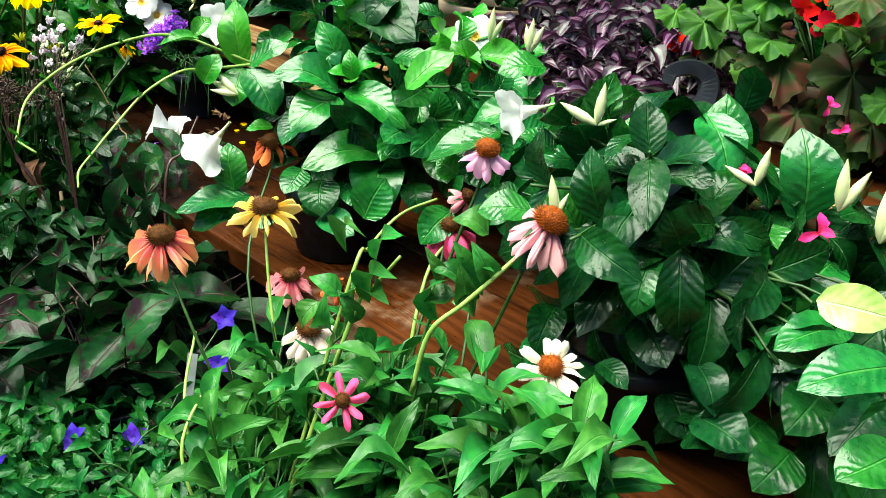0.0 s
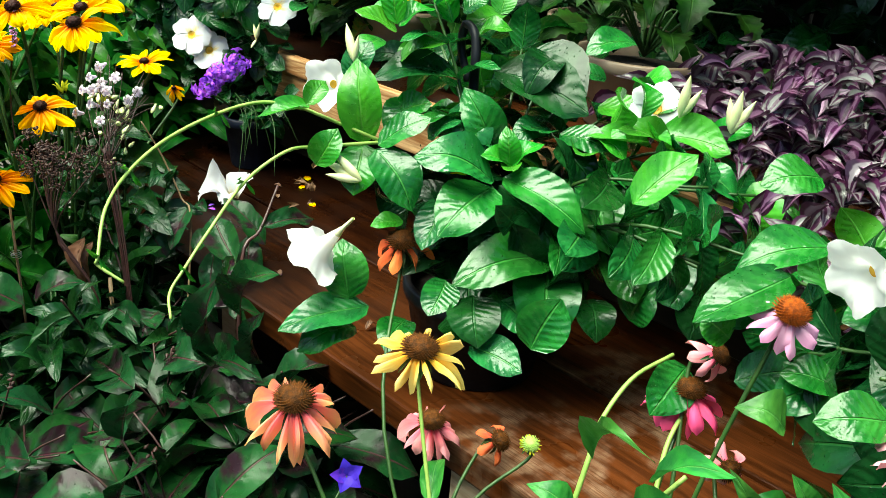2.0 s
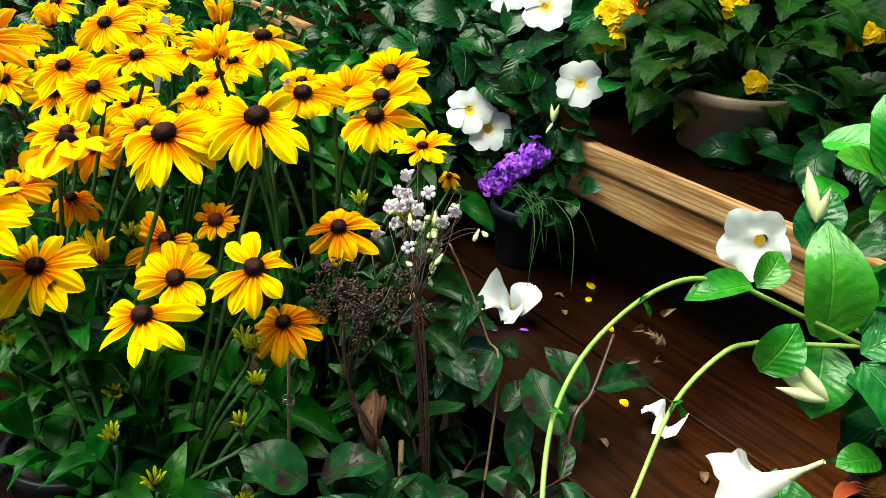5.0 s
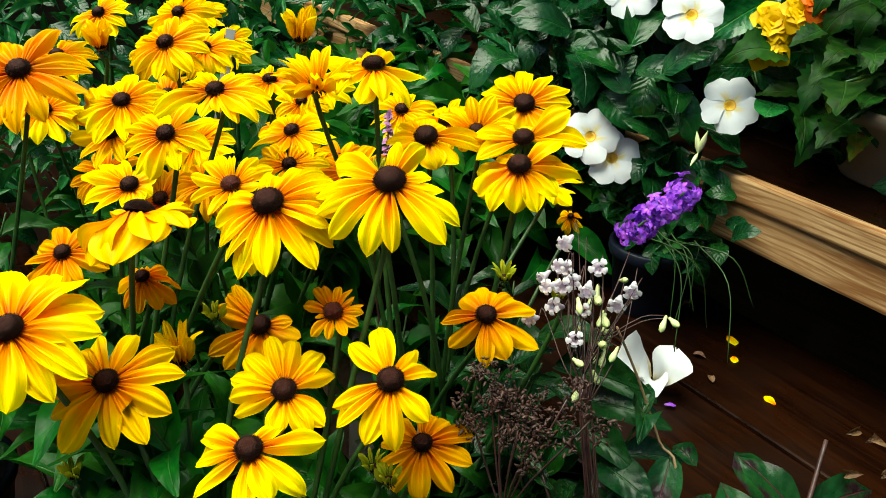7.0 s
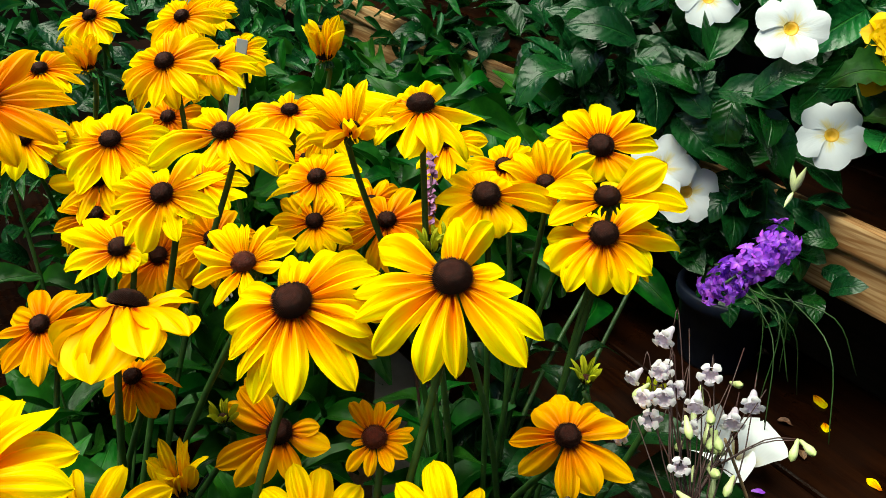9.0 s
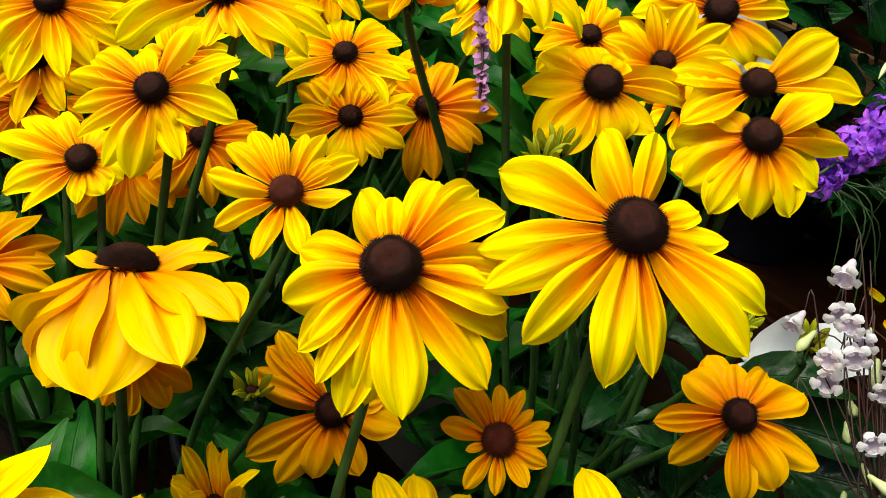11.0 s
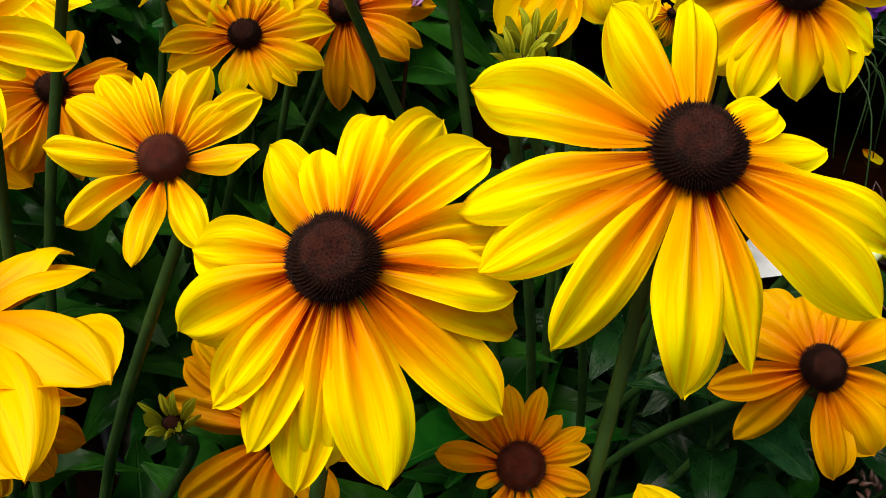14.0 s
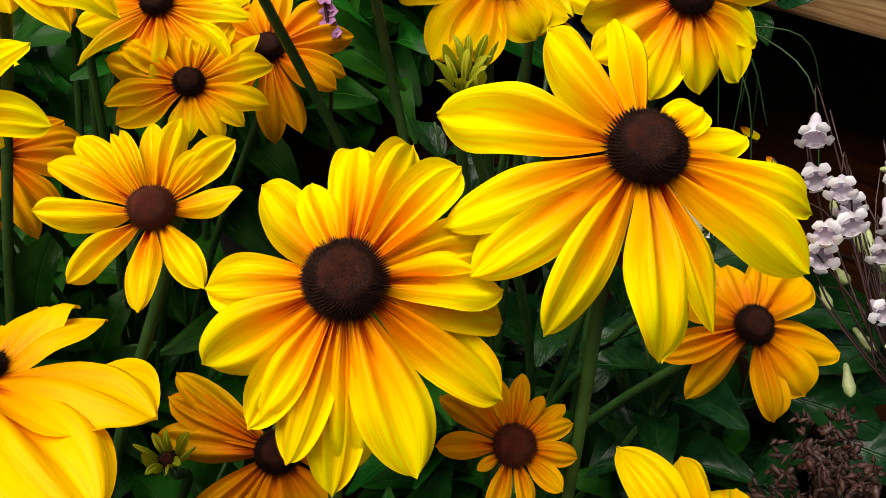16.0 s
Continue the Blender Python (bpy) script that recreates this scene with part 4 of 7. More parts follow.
# half-open buds
BUD_PLACES = [(-1.64, 0.503, 1.02), (-1.62, 0.55, 1.0), (-1.56, 0.2, 0.86), (-1.5, 0.22, 0.84), (-1.48, 0.3, 0.8)] + [(-1.544, 0.337, 0.887), (-1.538, 0.317, 0.849), (-1.631, 0.221, 0.856), (-1.558, 0.341, 0.921), (-1.73, 0.424, 1.1), (-1.74, 0.445, 1.095), (-1.789, 0.291, 0.963), (-1.704, 0.142, 0.902), (-1.578, 0.339, 0.92)]
for c, s in (((-2.069, 0.509, 1.14), 0.036), ((-1.729, 0.239, 0.965), 0.032), ((-2.15, 0.3, 1.13), 0.03)):
    rud(c, s, ring_of(10, s * 1.1, -68, rng, 10), (0.1, -0.15, 1), GOLD, disc=0.22, width=0.3)
for c in BUD_PLACES:
    rud(c, 0.014, ring_of(9, 0.0165, -62, rng, 12), (0.1, -0.15, 1), GREENISH, disc=0.3, width=0.28)

for o in RUDS:
    for i in range(9):
        a, r = rng.uniform(0, 6.28), rng.uniform(0.05, 0.14)
        p = o.location + Vector((rng.uniform(-0.05, 0.05), rng.uniform(-0.05, 0.05), -0.02))
        q = p + Vector((math.cos(a) * r, math.sin(a) * r, rng.uniform(0.14, 0.36)))
        shoot(o, "rudb", [p, p.lerp(q, 0.5) + Vector((0, 0, 0.04)), q], 0.042, 0.09, 0.037, rng, 0.45, STEM, 0.0022, 0.1, 2, 0.3)

# ---- coneflowers ----
ECH = []
for x, y in ((-0.62, 0.5), (-0.82, 0.48), (-0.44, 0.44), (-0.7, 0.36), (-0.53, 0.33)):
    pot("plant_pot", x, y, 0.5, 0.065, 0.08, 0.14, BLACK_POT, "black plastic nursery pot standing on the low shelf")
    ECH.append(thing("coneflower_plant", (x, y, 0.62), "coneflower plant with drooping petals and rusty cones", "flowering plant", "coneflowers in front of the staging"))


def echi(centre, size, mat, face, count=13, droop=45, disc=E_DISC, disc_size=0.03, width=0.012, stem=STEM):
    plant = min(ECH, key=lambda o: (o.location.xy - Vector(centre).xy).length)
    root = plant.location + Vector((rng.uniform(-0.04, 0.04), rng.uniform(-0.03, 0.03), -0.02))
    daisy(plant, root, centre, face, disc, disc_size, NARROW[mat.name], ring_of(count, size, droop, rng, 12), width, rng, stem, 0.0018)


echi((-0.938, 0.412, 0.92), 0.046, E_ORANGE, (0.2, -0.15, 0.95), 18, 46, disc_size=0.029, width=0.0098)
echi((-0.926, 0.545, 0.93), 0.042, E_YELLOW, (0.15, -0.1, 0.97), 14, 20, disc_size=0.029, width=0.0065, stem=STEM_PALE)
echi((-0.964, 0.604, 0.803), 0.036, E_PINK, (0.15, -0.1, 0.97), 14, 45, disc_size=0.024, width=0.012)
echi((-0.785, 0.516, 0.829), 0.036, E_PALE, (0.25, -0.2, 0.93), 12, 45, disc_size=0.025, width=0.013)
echi((-0.6, 0.43, 0.862), 0.025, E_MAGENTA, (0.55, -0.5, 0.7), 8, 5, disc_size=0.013, width=0.0085)
echi((-0.715, 0.67, 0.946), 0.035, E_MAGENTA, (0.1, -0.05, 0.98), 13, 50, disc_size=0.024, width=0.013)
echi((-0.632, 0.638, 1.067), 0.026, E_LILAC, (0.3, -0.2, 0.9), 11, 40, disc=E_DISC_O, disc_size=0.022, width=0.01)
echi((-0.494, 0.584, 1.044), 0.038, E_BLUSH, (0.36, 0.16, 0.88), 19, 60, disc=E_DISC_O, disc_size=0.028, width=0.0078)
echi((-0.431, 0.531, 0.943), 0.026, E_CREAM, (0.45, -0.4, 0.8), 15, 10, disc=E_DISC_O, disc_size=0.019, width=0.008)
echi((-1.082, 0.653, 0.957), 0.033, E_RUST, (0.1, -0.1, 0.98), 7, 50, disc_size=0.029, width=0.012)
echi((-0.89, 0.63, 0.81), 0.022, E_RUST, (0.7, 0.1, 0.7), 5, 50, disc_size=0.019, width=0.01)
echi((-0.7, 0.68, 0.985), 0.024, E_PINK, (0.5, 0.1, 0.5), 6, 60, disc_size=0.017, width=0.01)
echi((-0.66, 0.66, 0.9), 0.022, E_PINK, (0.5, -0.4, 0.2), 6, 50, disc_size=0.017, width=0.009)
echi((-0.852, 0.634, 0.825), 0.008, GREENISH, (0.3, -0.3, 0.9), 16, -25, disc=E_DISC_G, disc_size=0.013, width=0.0022)
for o in ECH:
    for i in range(17):
        a, r = rng.uniform(0, 6.28), rng.uniform(0.02, 0.12)
        p = o.location + Vector((rng.uniform(-0.05, 0.05), rng.uniform(-0.05, 0.05), -0.02))
        q = p + Vector((math.cos(a) * r, math.sin(a) * r * 0.8, rng.uniform(0.08, 0.21) if o.location.x < -0.65 else rng.uniform(0.1, 0.3 if o.location.y > 0.4 else 0.18)))
        shoot(o, "echi", [p, p.lerp(q, 0.5) + Vector((0, 0, 0.03)), q], 0.034, 0.078, 0.026, rng, 0.5, STEM, 0.0022, 0.2, 1, 0.25)
leaf(ECH[3], "echi", (-0.689, 0.500, 0.967), (-0.628, 0.480, 1.009), 0.015, FACE)
leaf(ECH[3], "echi", (-0.699, 0.500, 0.913), (-0.730, 0.480, 0.929), 0.024, FACE)
leaf(ECH[3], "echi", (-0.711, 0.500, 0.878), (-0.731, 0.480, 0.868), 0.024, FACE)
leaf(ECH[3], "echi", (-0.639, 0.500, 0.977), (-0.573, 0.480, 1.031), 0.021, FACE)
leaf(ECH[3], "echi", (-0.648, 0.500, 0.930), (-0.583, 0.480, 0.985), 0.025, FACE)
leaf(ECH[3], "echi", (-0.650, 0.500, 0.925), (-0.593, 0.480, 0.953), 0.024, FACE)
leaf(ECH[3], "echi", (-0.724, 0.500, 0.864), (-0.697, 0.480, 0.928), 0.024, FRONT)
leaf(ECH[3], "echi", (-0.678, 0.500, 0.901), (-0.643, 0.480, 0.954), 0.021, FACE)
leaf(ECH[3], "echi", (-0.740, 0.500, 0.890), (-0.747, 0.480, 0.859), 0.028, FACE)
leaf(ECH[3], "echi", (-0.665, 0.500, 0.899), (-0.677, 0.480, 0.935), 0.021, FRONT)
leaf(ECH[0], "echi", (-0.565, 0.550, 0.966), (-0.592, 0.530, 0.976), 0.022, FACE)
leaf(ECH[0], "echi", (-0.562, 0.550, 0.950), (-0.553, 0.530, 1.000), 0.025, FRONT)
leaf(ECH[0], "echi", (-0.576, 0.550, 0.949), (-0.600, 0.530, 0.938), 0.027, FACE)
leaf(ECH[0], "echi", (-0.598, 0.550, 0.910), (-0.566, 0.530, 0.975), 0.027, FACE)
leaf(ECH[0], "echi", (-0.526, 0.550, 0.984), (-0.538, 0.530, 1.026), 0.024, FRONT)
leaf(ECH[0], "echi", (-0.554, 0.550, 0.982), (-0.562, 0.530, 1.018), 0.020, FRONT)
leaf(ECH[0], "echi", (-0.538, 0.550, 0.963), (-0.505, 0.530, 1.006), 0.020, FACE)
leaf(ECH[0], "echi", (-0.595, 0.550, 0.960), (-0.602, 0.530, 0.998), 0.017, FRONT)
leaf(ECH[0], "echi", (-0.547, 0.550, 0.940), (-0.560, 0.530, 0.954), 0.025, FACE)
part("stem", tube(bend([(-0.7, 0.4, 0.62), (-0.71, 0.52, 0.921), (-0.73, 0.56, 0.942), (-0.737, 0.61, 0.968), (-0.731, 0.66, 0.978)], 6), 0.0024, 0.0018, 6, STEM_PALE), ECH[3])
part("stem", tube(bend([(-0.7, 0.4, 0.62), (-0.666, 0.49, 0.904), (-0.646, 0.5, 0.942), (-0.626, 0.52, 0.981)], 6), 0.003, 0.0018, 6, STEM_PALE), ECH[3])
part("stem", tube(bend([(-0.561, 0.484, 0.870), (-0.552, 0.496, 0.935), (-0.534, 0.52, 0.965), (-0.519, 0.54, 0.99), (-0.506, 0.57, 1.019)], 6), 0.0026, 0.0022, 6, STEM_PALE), ECH[0])
r7 = random.Random(71)
for i in range(64):
    y, z = r7.uniform(0.42, 0.57), r7.uniform(0.72, 0.86) if i < 40 else r7.uniform(0.76, 0.875)
    x = -0.8 + 1.5 * (z - 0.72) + r7.uniform(0.02, 0.24 if y > 0.47 else 0.16) - 0.5 * (y - 0.45) - (0.12 if i > 40 else 0.03)
    q = Vector((x, y, z))
    o = min(ECH, key=lambda e: (e.location.xy - q.xy).length)
    p = o.location + Vector((r7.uniform(-0.05, 0.05), r7.uniform(-0.05, 0.05), -0.02))
    shoot(o, "echi", [p, p.lerp(q, 0.5) + Vector((0.02, 0, 0.05)), q], 0.038, 0.078, 0.027, r7, 0.35, STEM, 0.0022, 0.5, 1, 0.2)


for q in ((-0.407, 0.46, 0.922), (-0.382, 0.46, 0.947), (-0.353, 0.46, 0.952), (-0.334, 0.46, 0.973), (-0.389, 0.46, 0.894), (-0.358, 0.46, 0.918), (-0.33, 0.46, 0.945), (-0.308, 0.46, 0.973), (-0.42, 0.46, 0.949), (-0.308, 0.46, 0.938), (-0.441, 0.46, 0.97), (-0.407, 0.46, 0.889)):
    o = min(ECH, key=lambda e: (e.location.xy - Vector(q).xy).length)
    p = o.location + Vector((r7.uniform(-0.04, 0.04), r7.uniform(-0.04, 0.04), -0.02))
    shoot(o, "echi", [p, p.lerp(Vector(q), 0.5) + Vector((0.01, 0, 0.03)), q], 0.034, 0.075, 0.028, r7, 0.35, STEM, 0.0022, 0.45, 2, 0.2)


# ---- dipladenias ----
MAGENTAS = [blade("petal", PINK_BUD, lobe, arch=0.2, cup=0.2, nu=3, nv=5, seed=i) for i in range(2)]
FUNNEL = lathe("throat", [(0.0, -0.009), (0.0045, -0.0065), (0.0084, -0.0026), (0.0076, -0.007), (0.005, -0.02), (0.0035, -0.035), (0.002, -0.055)], [THROAT, BUD], 16, True, [0, 0, 0, 1, 1, 1])


def fan_lobe(seed):
    """One broad lobe of an open flower of unit radius, overlapping its neighbours like a pinwheel."""
    r = random.Random(seed)
    verts, faces, uvs, nu, nv = [], [], [], 12, 8
    ph, ruffle = r.uniform(0, 6), r.uniform(0.02, 0.035)
    for j in range(nv + 1):
        v = j / nv
        for i in range(nu + 1):
            u = i / nu * 2 - 1
            spread = radians(35 + 10 * math.sin(min(1.0, v * 1.25) * 1.5708))
            edge = 1 - 0.33 * abs(u) ** 3.2 + 0.06 * u - 0.025 * math.cos(9 * u + ph)
            q = 0.2 + (edge * r.uniform(0.99, 1.01) - 0.2) * v
            a = u * spread + 0.2 * v
            z = 0.07 * math.sin(1.6 * v) - 0.09 * v * v + 0.07 * u * v - 0.05 * u * u * v + ruffle * v * v * math.sin(5 * u + ph) + (1 - v) ** 3 * -0.06
            verts.append((q * math.cos(a), q * math.sin(a), z))
            uvs.append((i / nu, 0.06 + 0.94 * v))
    for j in range(nv):
        for i in range(nu):
            a = j * (nu + 1) + i
            faces.append((a, a + 1, a + nu + 2, a + nu + 1))
    return mesh_of("petal", verts, faces, WHITE, uvs)


FANS = [fan_lobe(i) for i in range(3)]


def bloom_mesh():
    """A trumpet flower in one piece: tube, flaring throat and five rounded lobes."""
    verts, faces, uvs, slots, sides = [], [], [], [], 40
    rows = [(0.0024, -0.085, 0.0), (0.003, -0.062, 0.0), (0.0065, -0.045, 0.0), (0.011, -0.024, 0.0), (0.0165, -0.007, 0.0), (0.023, 0.002, 0.15), (0.032, 0.008, 0.45), (0.042, 0.011, 0.8), (0.05, 0.011, 1.0)]
    for j, (r, z, lobed) in enumerate(rows):
        for i in range(sides):
            a = 6.28319 * i / sides
            c = abs(math.cos(2.5 * a))
            w = r * (1 + lobed * (0.06 * c ** 3 + 0.06 * math.cos(5 * a + 0.7) * c - 0.13 * (1 - c ** 0.5)))
            verts.append((w * math.cos(a), w * math.sin(a), z + lobed * (0.0045 * math.sin(5 * a + 0.9) - 0.003 * math.sin(2 * a) + 0.002 * math.sin(13 * a))))
            uvs.append((i / sides, 0.2 + 0.8 * j / len(rows)))
    for j in range(len(rows) - 1):
        for i in range(sides):
            k = (i + 1) % sides
            faces.append((j * sides + i, j * sides + k, (j + 1) * sides + k, (j + 1) * sides + i))
            slots.append(1 if j < 2 else 0)
    o = len(verts)
    for i in range(12):
        verts.append((0.0085 * math.cos(0.5236 * i), 0.0085 * math.sin(0.5236 * i), -0.022))
        uvs.append((0.5, 0.5))
    faces.append(tuple(range(o, o + 12)))
    slots.append(2)
    return mesh_of("bloom", verts, faces, [PURE, BUD, THROAT], uvs, True, slots)


BLOOM = bloom_mesh()
BUD_SHAPE = lathe("bud", [(0.0012, 0.0), (0.004, 0.006), (0.0062, 0.016), (0.0056, 0.03), (0.0028, 0.042), (0.0003, 0.05)], BUD, 10)
BUD_DRY = lathe("seed_pod", [(0.001, 0.0), (0.006, 0.004), (0.009, 0.012), (0.006, 0.02), (0.001, 0.03)], DRY, 7)
BUD_TIGHT = lathe("bud", [(0.0012, 0.0), (0.0045, 0.004), (0.0055, 0.01), (0.0045, 0.02), (0.0012, 0.032), (0.0002, 0.036)], BUD_GREEN, 10)


def white_flower(plant, centre, normal, size, rng, tilt=8, deep=False, turn=0):
    if deep:
        return part("flower", BLOOM, plant, head_pose(centre, normal, size / 0.045))
    head = part("flower", FUNNEL, plant, head_pose(centre, normal, size / 0.04))
    for i in range(5):
        part("petal", FANS[(i + int(turn)) % 3], head, head_pose(centre, normal, size) @ pose(0, 0, 0, rng.uniform(-4, 4), rng.uniform(-4, 4) + (tilt - 5) * 0.3, 72 * i + turn))
    return head


def buds(plant, base, sizes, rng, green=False):
    for dx, dy, dz, s in sizes:
        d = Vector((dx, dy, dz)).normalized()
        part("bud", BUD_TIGHT if green else BUD_SHAPE, plant, head_pose(base, d, s))


pot("plant_pot", -1.06, 0.765, 0.775, 0.075, 0.09, 0.115, BLACK_POT, "black plastic pot holding the white dipladenia on the plank shelf")
white_dip = thing("dipladenia_plant", (-1.06, 0.765, 0.9), "bushy white dipladenia with glossy dark green leaves and long tendrils", "flowering plant", "dipladenias on the staging")
pot("plant_pot", -0.49, 0.755, 0.775, 0.08, 0.093, 0.1, BLACK_POT, "black plastic pot holding a dipladenia with pink buds")
second_dip = thing("dipladenia_plant", (-0.49, 0.755, 0.91), "leafy dipladenia with cream buds and pink blooms", "flowering plant", "dipladenias on the staging")
leaf(white_dip, "young", (-1.160, 0.656, 1.050), (-1.188, 0.665, 1.142), 0.05, FRONT)
leaf(white_dip, "young", (-1.160, 0.656, 1.050), (-1.136, 0.624, 1.002), 0.05, FRONT)
leaf(white_dip, "dipl", (-1.119, 0.640, 1.058), (-1.060, 0.645, 1.003), 0.054, FACE)
leaf(white_dip, "dipl", (-1.025, 0.732, 1.031), (-1.071, 0.653, 1.061), 0.053, FACE)
leaf(white_dip, "dipl", (-1.024, 0.729, 1.026), (-1.015, 0.643, 0.990), 0.065, FACE)
leaf(white_dip, "dipl", (-1.021, 0.742, 1.036), (-0.918, 0.766, 0.999), 0.056, FACE)
leaf(white_dip, "shade", (-1.027, 0.743, 1.025), (-0.946, 0.760, 0.968), 0.055, FACE)
leaf(white_dip, "dipl", (-0.971, 0.829, 1.038), (-0.901, 0.791, 0.975), 0.081, FACE)
leaf(white_dip, "dipl", (-0.960, 0.768, 0.954), (-0.984, 0.638, 0.948), 0.059, FACE)
leaf(white_dip, "dipl", (-0.961, 0.763, 0.949), (-0.907, 0.702, 0.888), 0.075, FACE)
leaf(white_dip, "young", (-1.026, 0.757, 1.043), (-1.037, 0.757, 1.088), 0.025, FRONT)
leaf(white_dip, "young", (-1.026, 0.757, 1.043), (-1.036, 0.720, 1.061), 0.029, FACE)
leaf(white_dip, "young", (-1.026, 0.757, 1.043), (-1.005, 0.788, 1.071), 0.028, FACE)
leaf(white_dip, "young", (-1.026, 0.757, 1.043), (-0.997, 0.730, 1.052), 0.024, FACE)
leaf(white_dip, "dipl", (-1.060, 0.769, 1.047), (-1.098, 0.748, 1.119), 0.046, FRONT)
leaf(white_dip, "shade", (-1.131, 0.775, 1.116), (-1.169, 0.670, 1.121), 0.053, FACE)
leaf(white_dip, "shade", (-1.113, 0.809, 1.129), (-0.993, 0.844, 1.100), 0.071, FACE)
leaf(white_dip, "young", (-1.165, 0.707, 1.139), (-1.125, 0.742, 1.163), 0.030, FACE)
leaf(white_dip, "young", (-1.177, 0.712, 1.170), (-1.196, 0.666, 1.193), 0.038, FACE)
leaf(white_dip, "young", (-1.177, 0.715, 1.175), (-1.159, 0.755, 1.195), 0.032, FACE)
leaf(white_dip, "young", (-1.180, 0.714, 1.177), (-1.202, 0.723, 1.234), 0.030, FRONT)
leaf(white_dip, "young", (-1.158, 0.781, 1.178), (-1.191, 0.778, 1.238), 0.032, FRONT)
leaf(white_dip, "dipl", (-1.155, 0.794, 1.189), (-1.136, 0.816, 1.209), 0.032, FACE)
leaf(white_dip, "young", (-1.122, 0.789, 1.169), (-1.086, 0.807, 1.179), 0.034, FACE)
leaf(white_dip, "young", (-1.143, 0.844, 1.186), (-1.147, 0.861, 1.216), 0.032, FACE)
leaf(white_dip, "dipl", (-1.126, 0.649, 1.059), (-1.087, 0.691, 1.094), 0.038, FACE)
leaf(white_dip, "dipl", (-1.103, 0.702, 1.064), (-1.080, 0.732, 1.087), 0.031, FACE)
leaf(white_dip, "young", (-1.208, 0.615, 1.088), (-1.223, 0.556, 1.081), 0.032, FACE)
leaf(white_dip, "young", (-1.193, 0.600, 1.095), (-1.198, 0.629, 1.118), 0.026, FRONT)
leaf(white_dip, "dipl", (-1.110, 0.631, 0.871), (-1.140, 0.526, 0.860), 0.055, FACE)
leaf(white_dip, "dipl", (-1.118, 0.619, 0.844), (-1.127, 0.543, 0.833), 0.045, FACE)
leaf(white_dip, "dipl", (-1.126, 0.614, 0.879), (-1.153, 0.623, 0.944), 0.056, FRONT)
leaf(white_dip, "dipl", (-1.080, 0.663, 0.857), (-1.055, 0.613, 0.842), 0.044, FACE)
leaf(white_dip, "dipl", (-1.064, 0.696, 1.005), (-1.041, 0.645, 0.965), 0.044, FACE)
leaf(white_dip, "young", (-1.097, 0.666, 0.975), (-1.110, 0.629, 0.973), 0.027, FACE)
leaf(white_dip, "young", (-0.921, 0.915, 1.060), (-0.957, 0.852, 1.092), 0.037, FACE)
leaf(white_dip, "young", (-0.981, 0.844, 1.077), (-0.934, 0.842, 1.062), 0.037, FACE)
leaf(white_dip, "dipl", (-0.943, 0.852, 1.040), (-0.890, 0.854, 1.018), 0.041, FACE)
leaf(white_dip, "shade", (-1.015, 0.823, 1.062), (-0.957, 0.823, 1.027), 0.045, FACE)
leaf(white_dip, "dipl", (-1.156, 0.726, 1.096), (-1.145, 0.678, 1.059), 0.044, FACE)
leaf(white_dip, "dipl", (-1.205, 0.668, 1.111), (-1.206, 0.699, 1.155), 0.038, FACE)
leaf(white_dip, "shade", (-1.027, 0.679, 0.881), (-0.977, 0.684, 0.868), 0.065, FACE)
leaf(white_dip, "shade", (-0.996, 0.740, 0.907), (-0.998, 0.692, 0.895), 0.048, FACE)
leaf(white_dip, "dipl", (-0.922, 0.816, 0.947), (-0.881, 0.809, 0.937), 0.046, FACE)
leaf(white_dip, "dipl", (-1.040, 0.833, 1.074), (-1.049, 0.780, 1.067), 0.037, FACE)
leaf(white_dip, "shade", (-1.101, 0.708, 1.041), (-1.073, 0.721, 1.032), 0.037, FACE)
leaf(white_dip, "young", (-1.174, 0.600, 1.031), (-1.165, 0.623, 1.072), 0.037, FRONT)
leaf(white_dip, "shade", (-1.024, 0.862, 1.081), (-1.055, 0.846, 1.120), 0.044, FACE)
leaf(white_dip, "dipl", (-0.886, 0.871, 0.981), (-0.904, 0.827, 1.007), 0.052, FACE)
leaf(white_dip, "dipl", (-1.024, 0.958, 1.164), (-1.042, 0.887, 1.154), 0.044, FACE)
leaf(white_dip, "young", (-1.004, 0.955, 1.123), (-0.967, 0.959, 1.135), 0.037, FACE)
leaf(white_dip, "dipl", (-1.031, 0.919, 1.125), (-1.057, 0.888, 1.132), 0.038, FACE)
leaf(second_dip, "dipl", (-0.586, 0.749, 1.071), (-0.587, 0.779, 1.142), 0.043, FRONT)
leaf(second_dip, "dipl", (-0.515, 0.673, 0.983), (-0.485, 0.713, 1.046), 0.045, FACE)
leaf(second_dip, "dipl", (-0.525, 0.674, 1.000), (-0.563, 0.653, 1.055), 0.032, FRONT)
leaf(second_dip, "dipl", (-0.498, 0.699, 0.970), (-0.428, 0.684, 0.933), 0.064, FACE)
leaf(second_dip, "shade", (-0.454, 0.709, 0.940), (-0.418, 0.667, 0.890), 0.058, FRONT)
leaf(second_dip, "dipl", (-0.501, 0.877, 1.032), (-0.514, 0.888, 1.119), 0.057, FRONT)
leaf(second_dip, "dipl", (-0.409, 0.904, 0.997), (-0.438, 0.919, 1.094), 0.067, FRONT)
leaf(second_dip, "dipl", (-0.435, 0.859, 0.995), (-0.382, 0.831, 0.963), 0.054, FACE)
leaf(second_dip, "dipl", (-0.495, 0.789, 0.983), (-0.441, 0.783, 0.985), 0.045, FACE)
leaf(second_dip, "dipl", (-0.372, 0.730, 0.937), (-0.303, 0.716, 0.927), 0.034, FACE)
leaf(second_dip, "shade", (-0.404, 0.708, 0.906), (-0.344, 0.668, 0.870), 0.043, FACE)
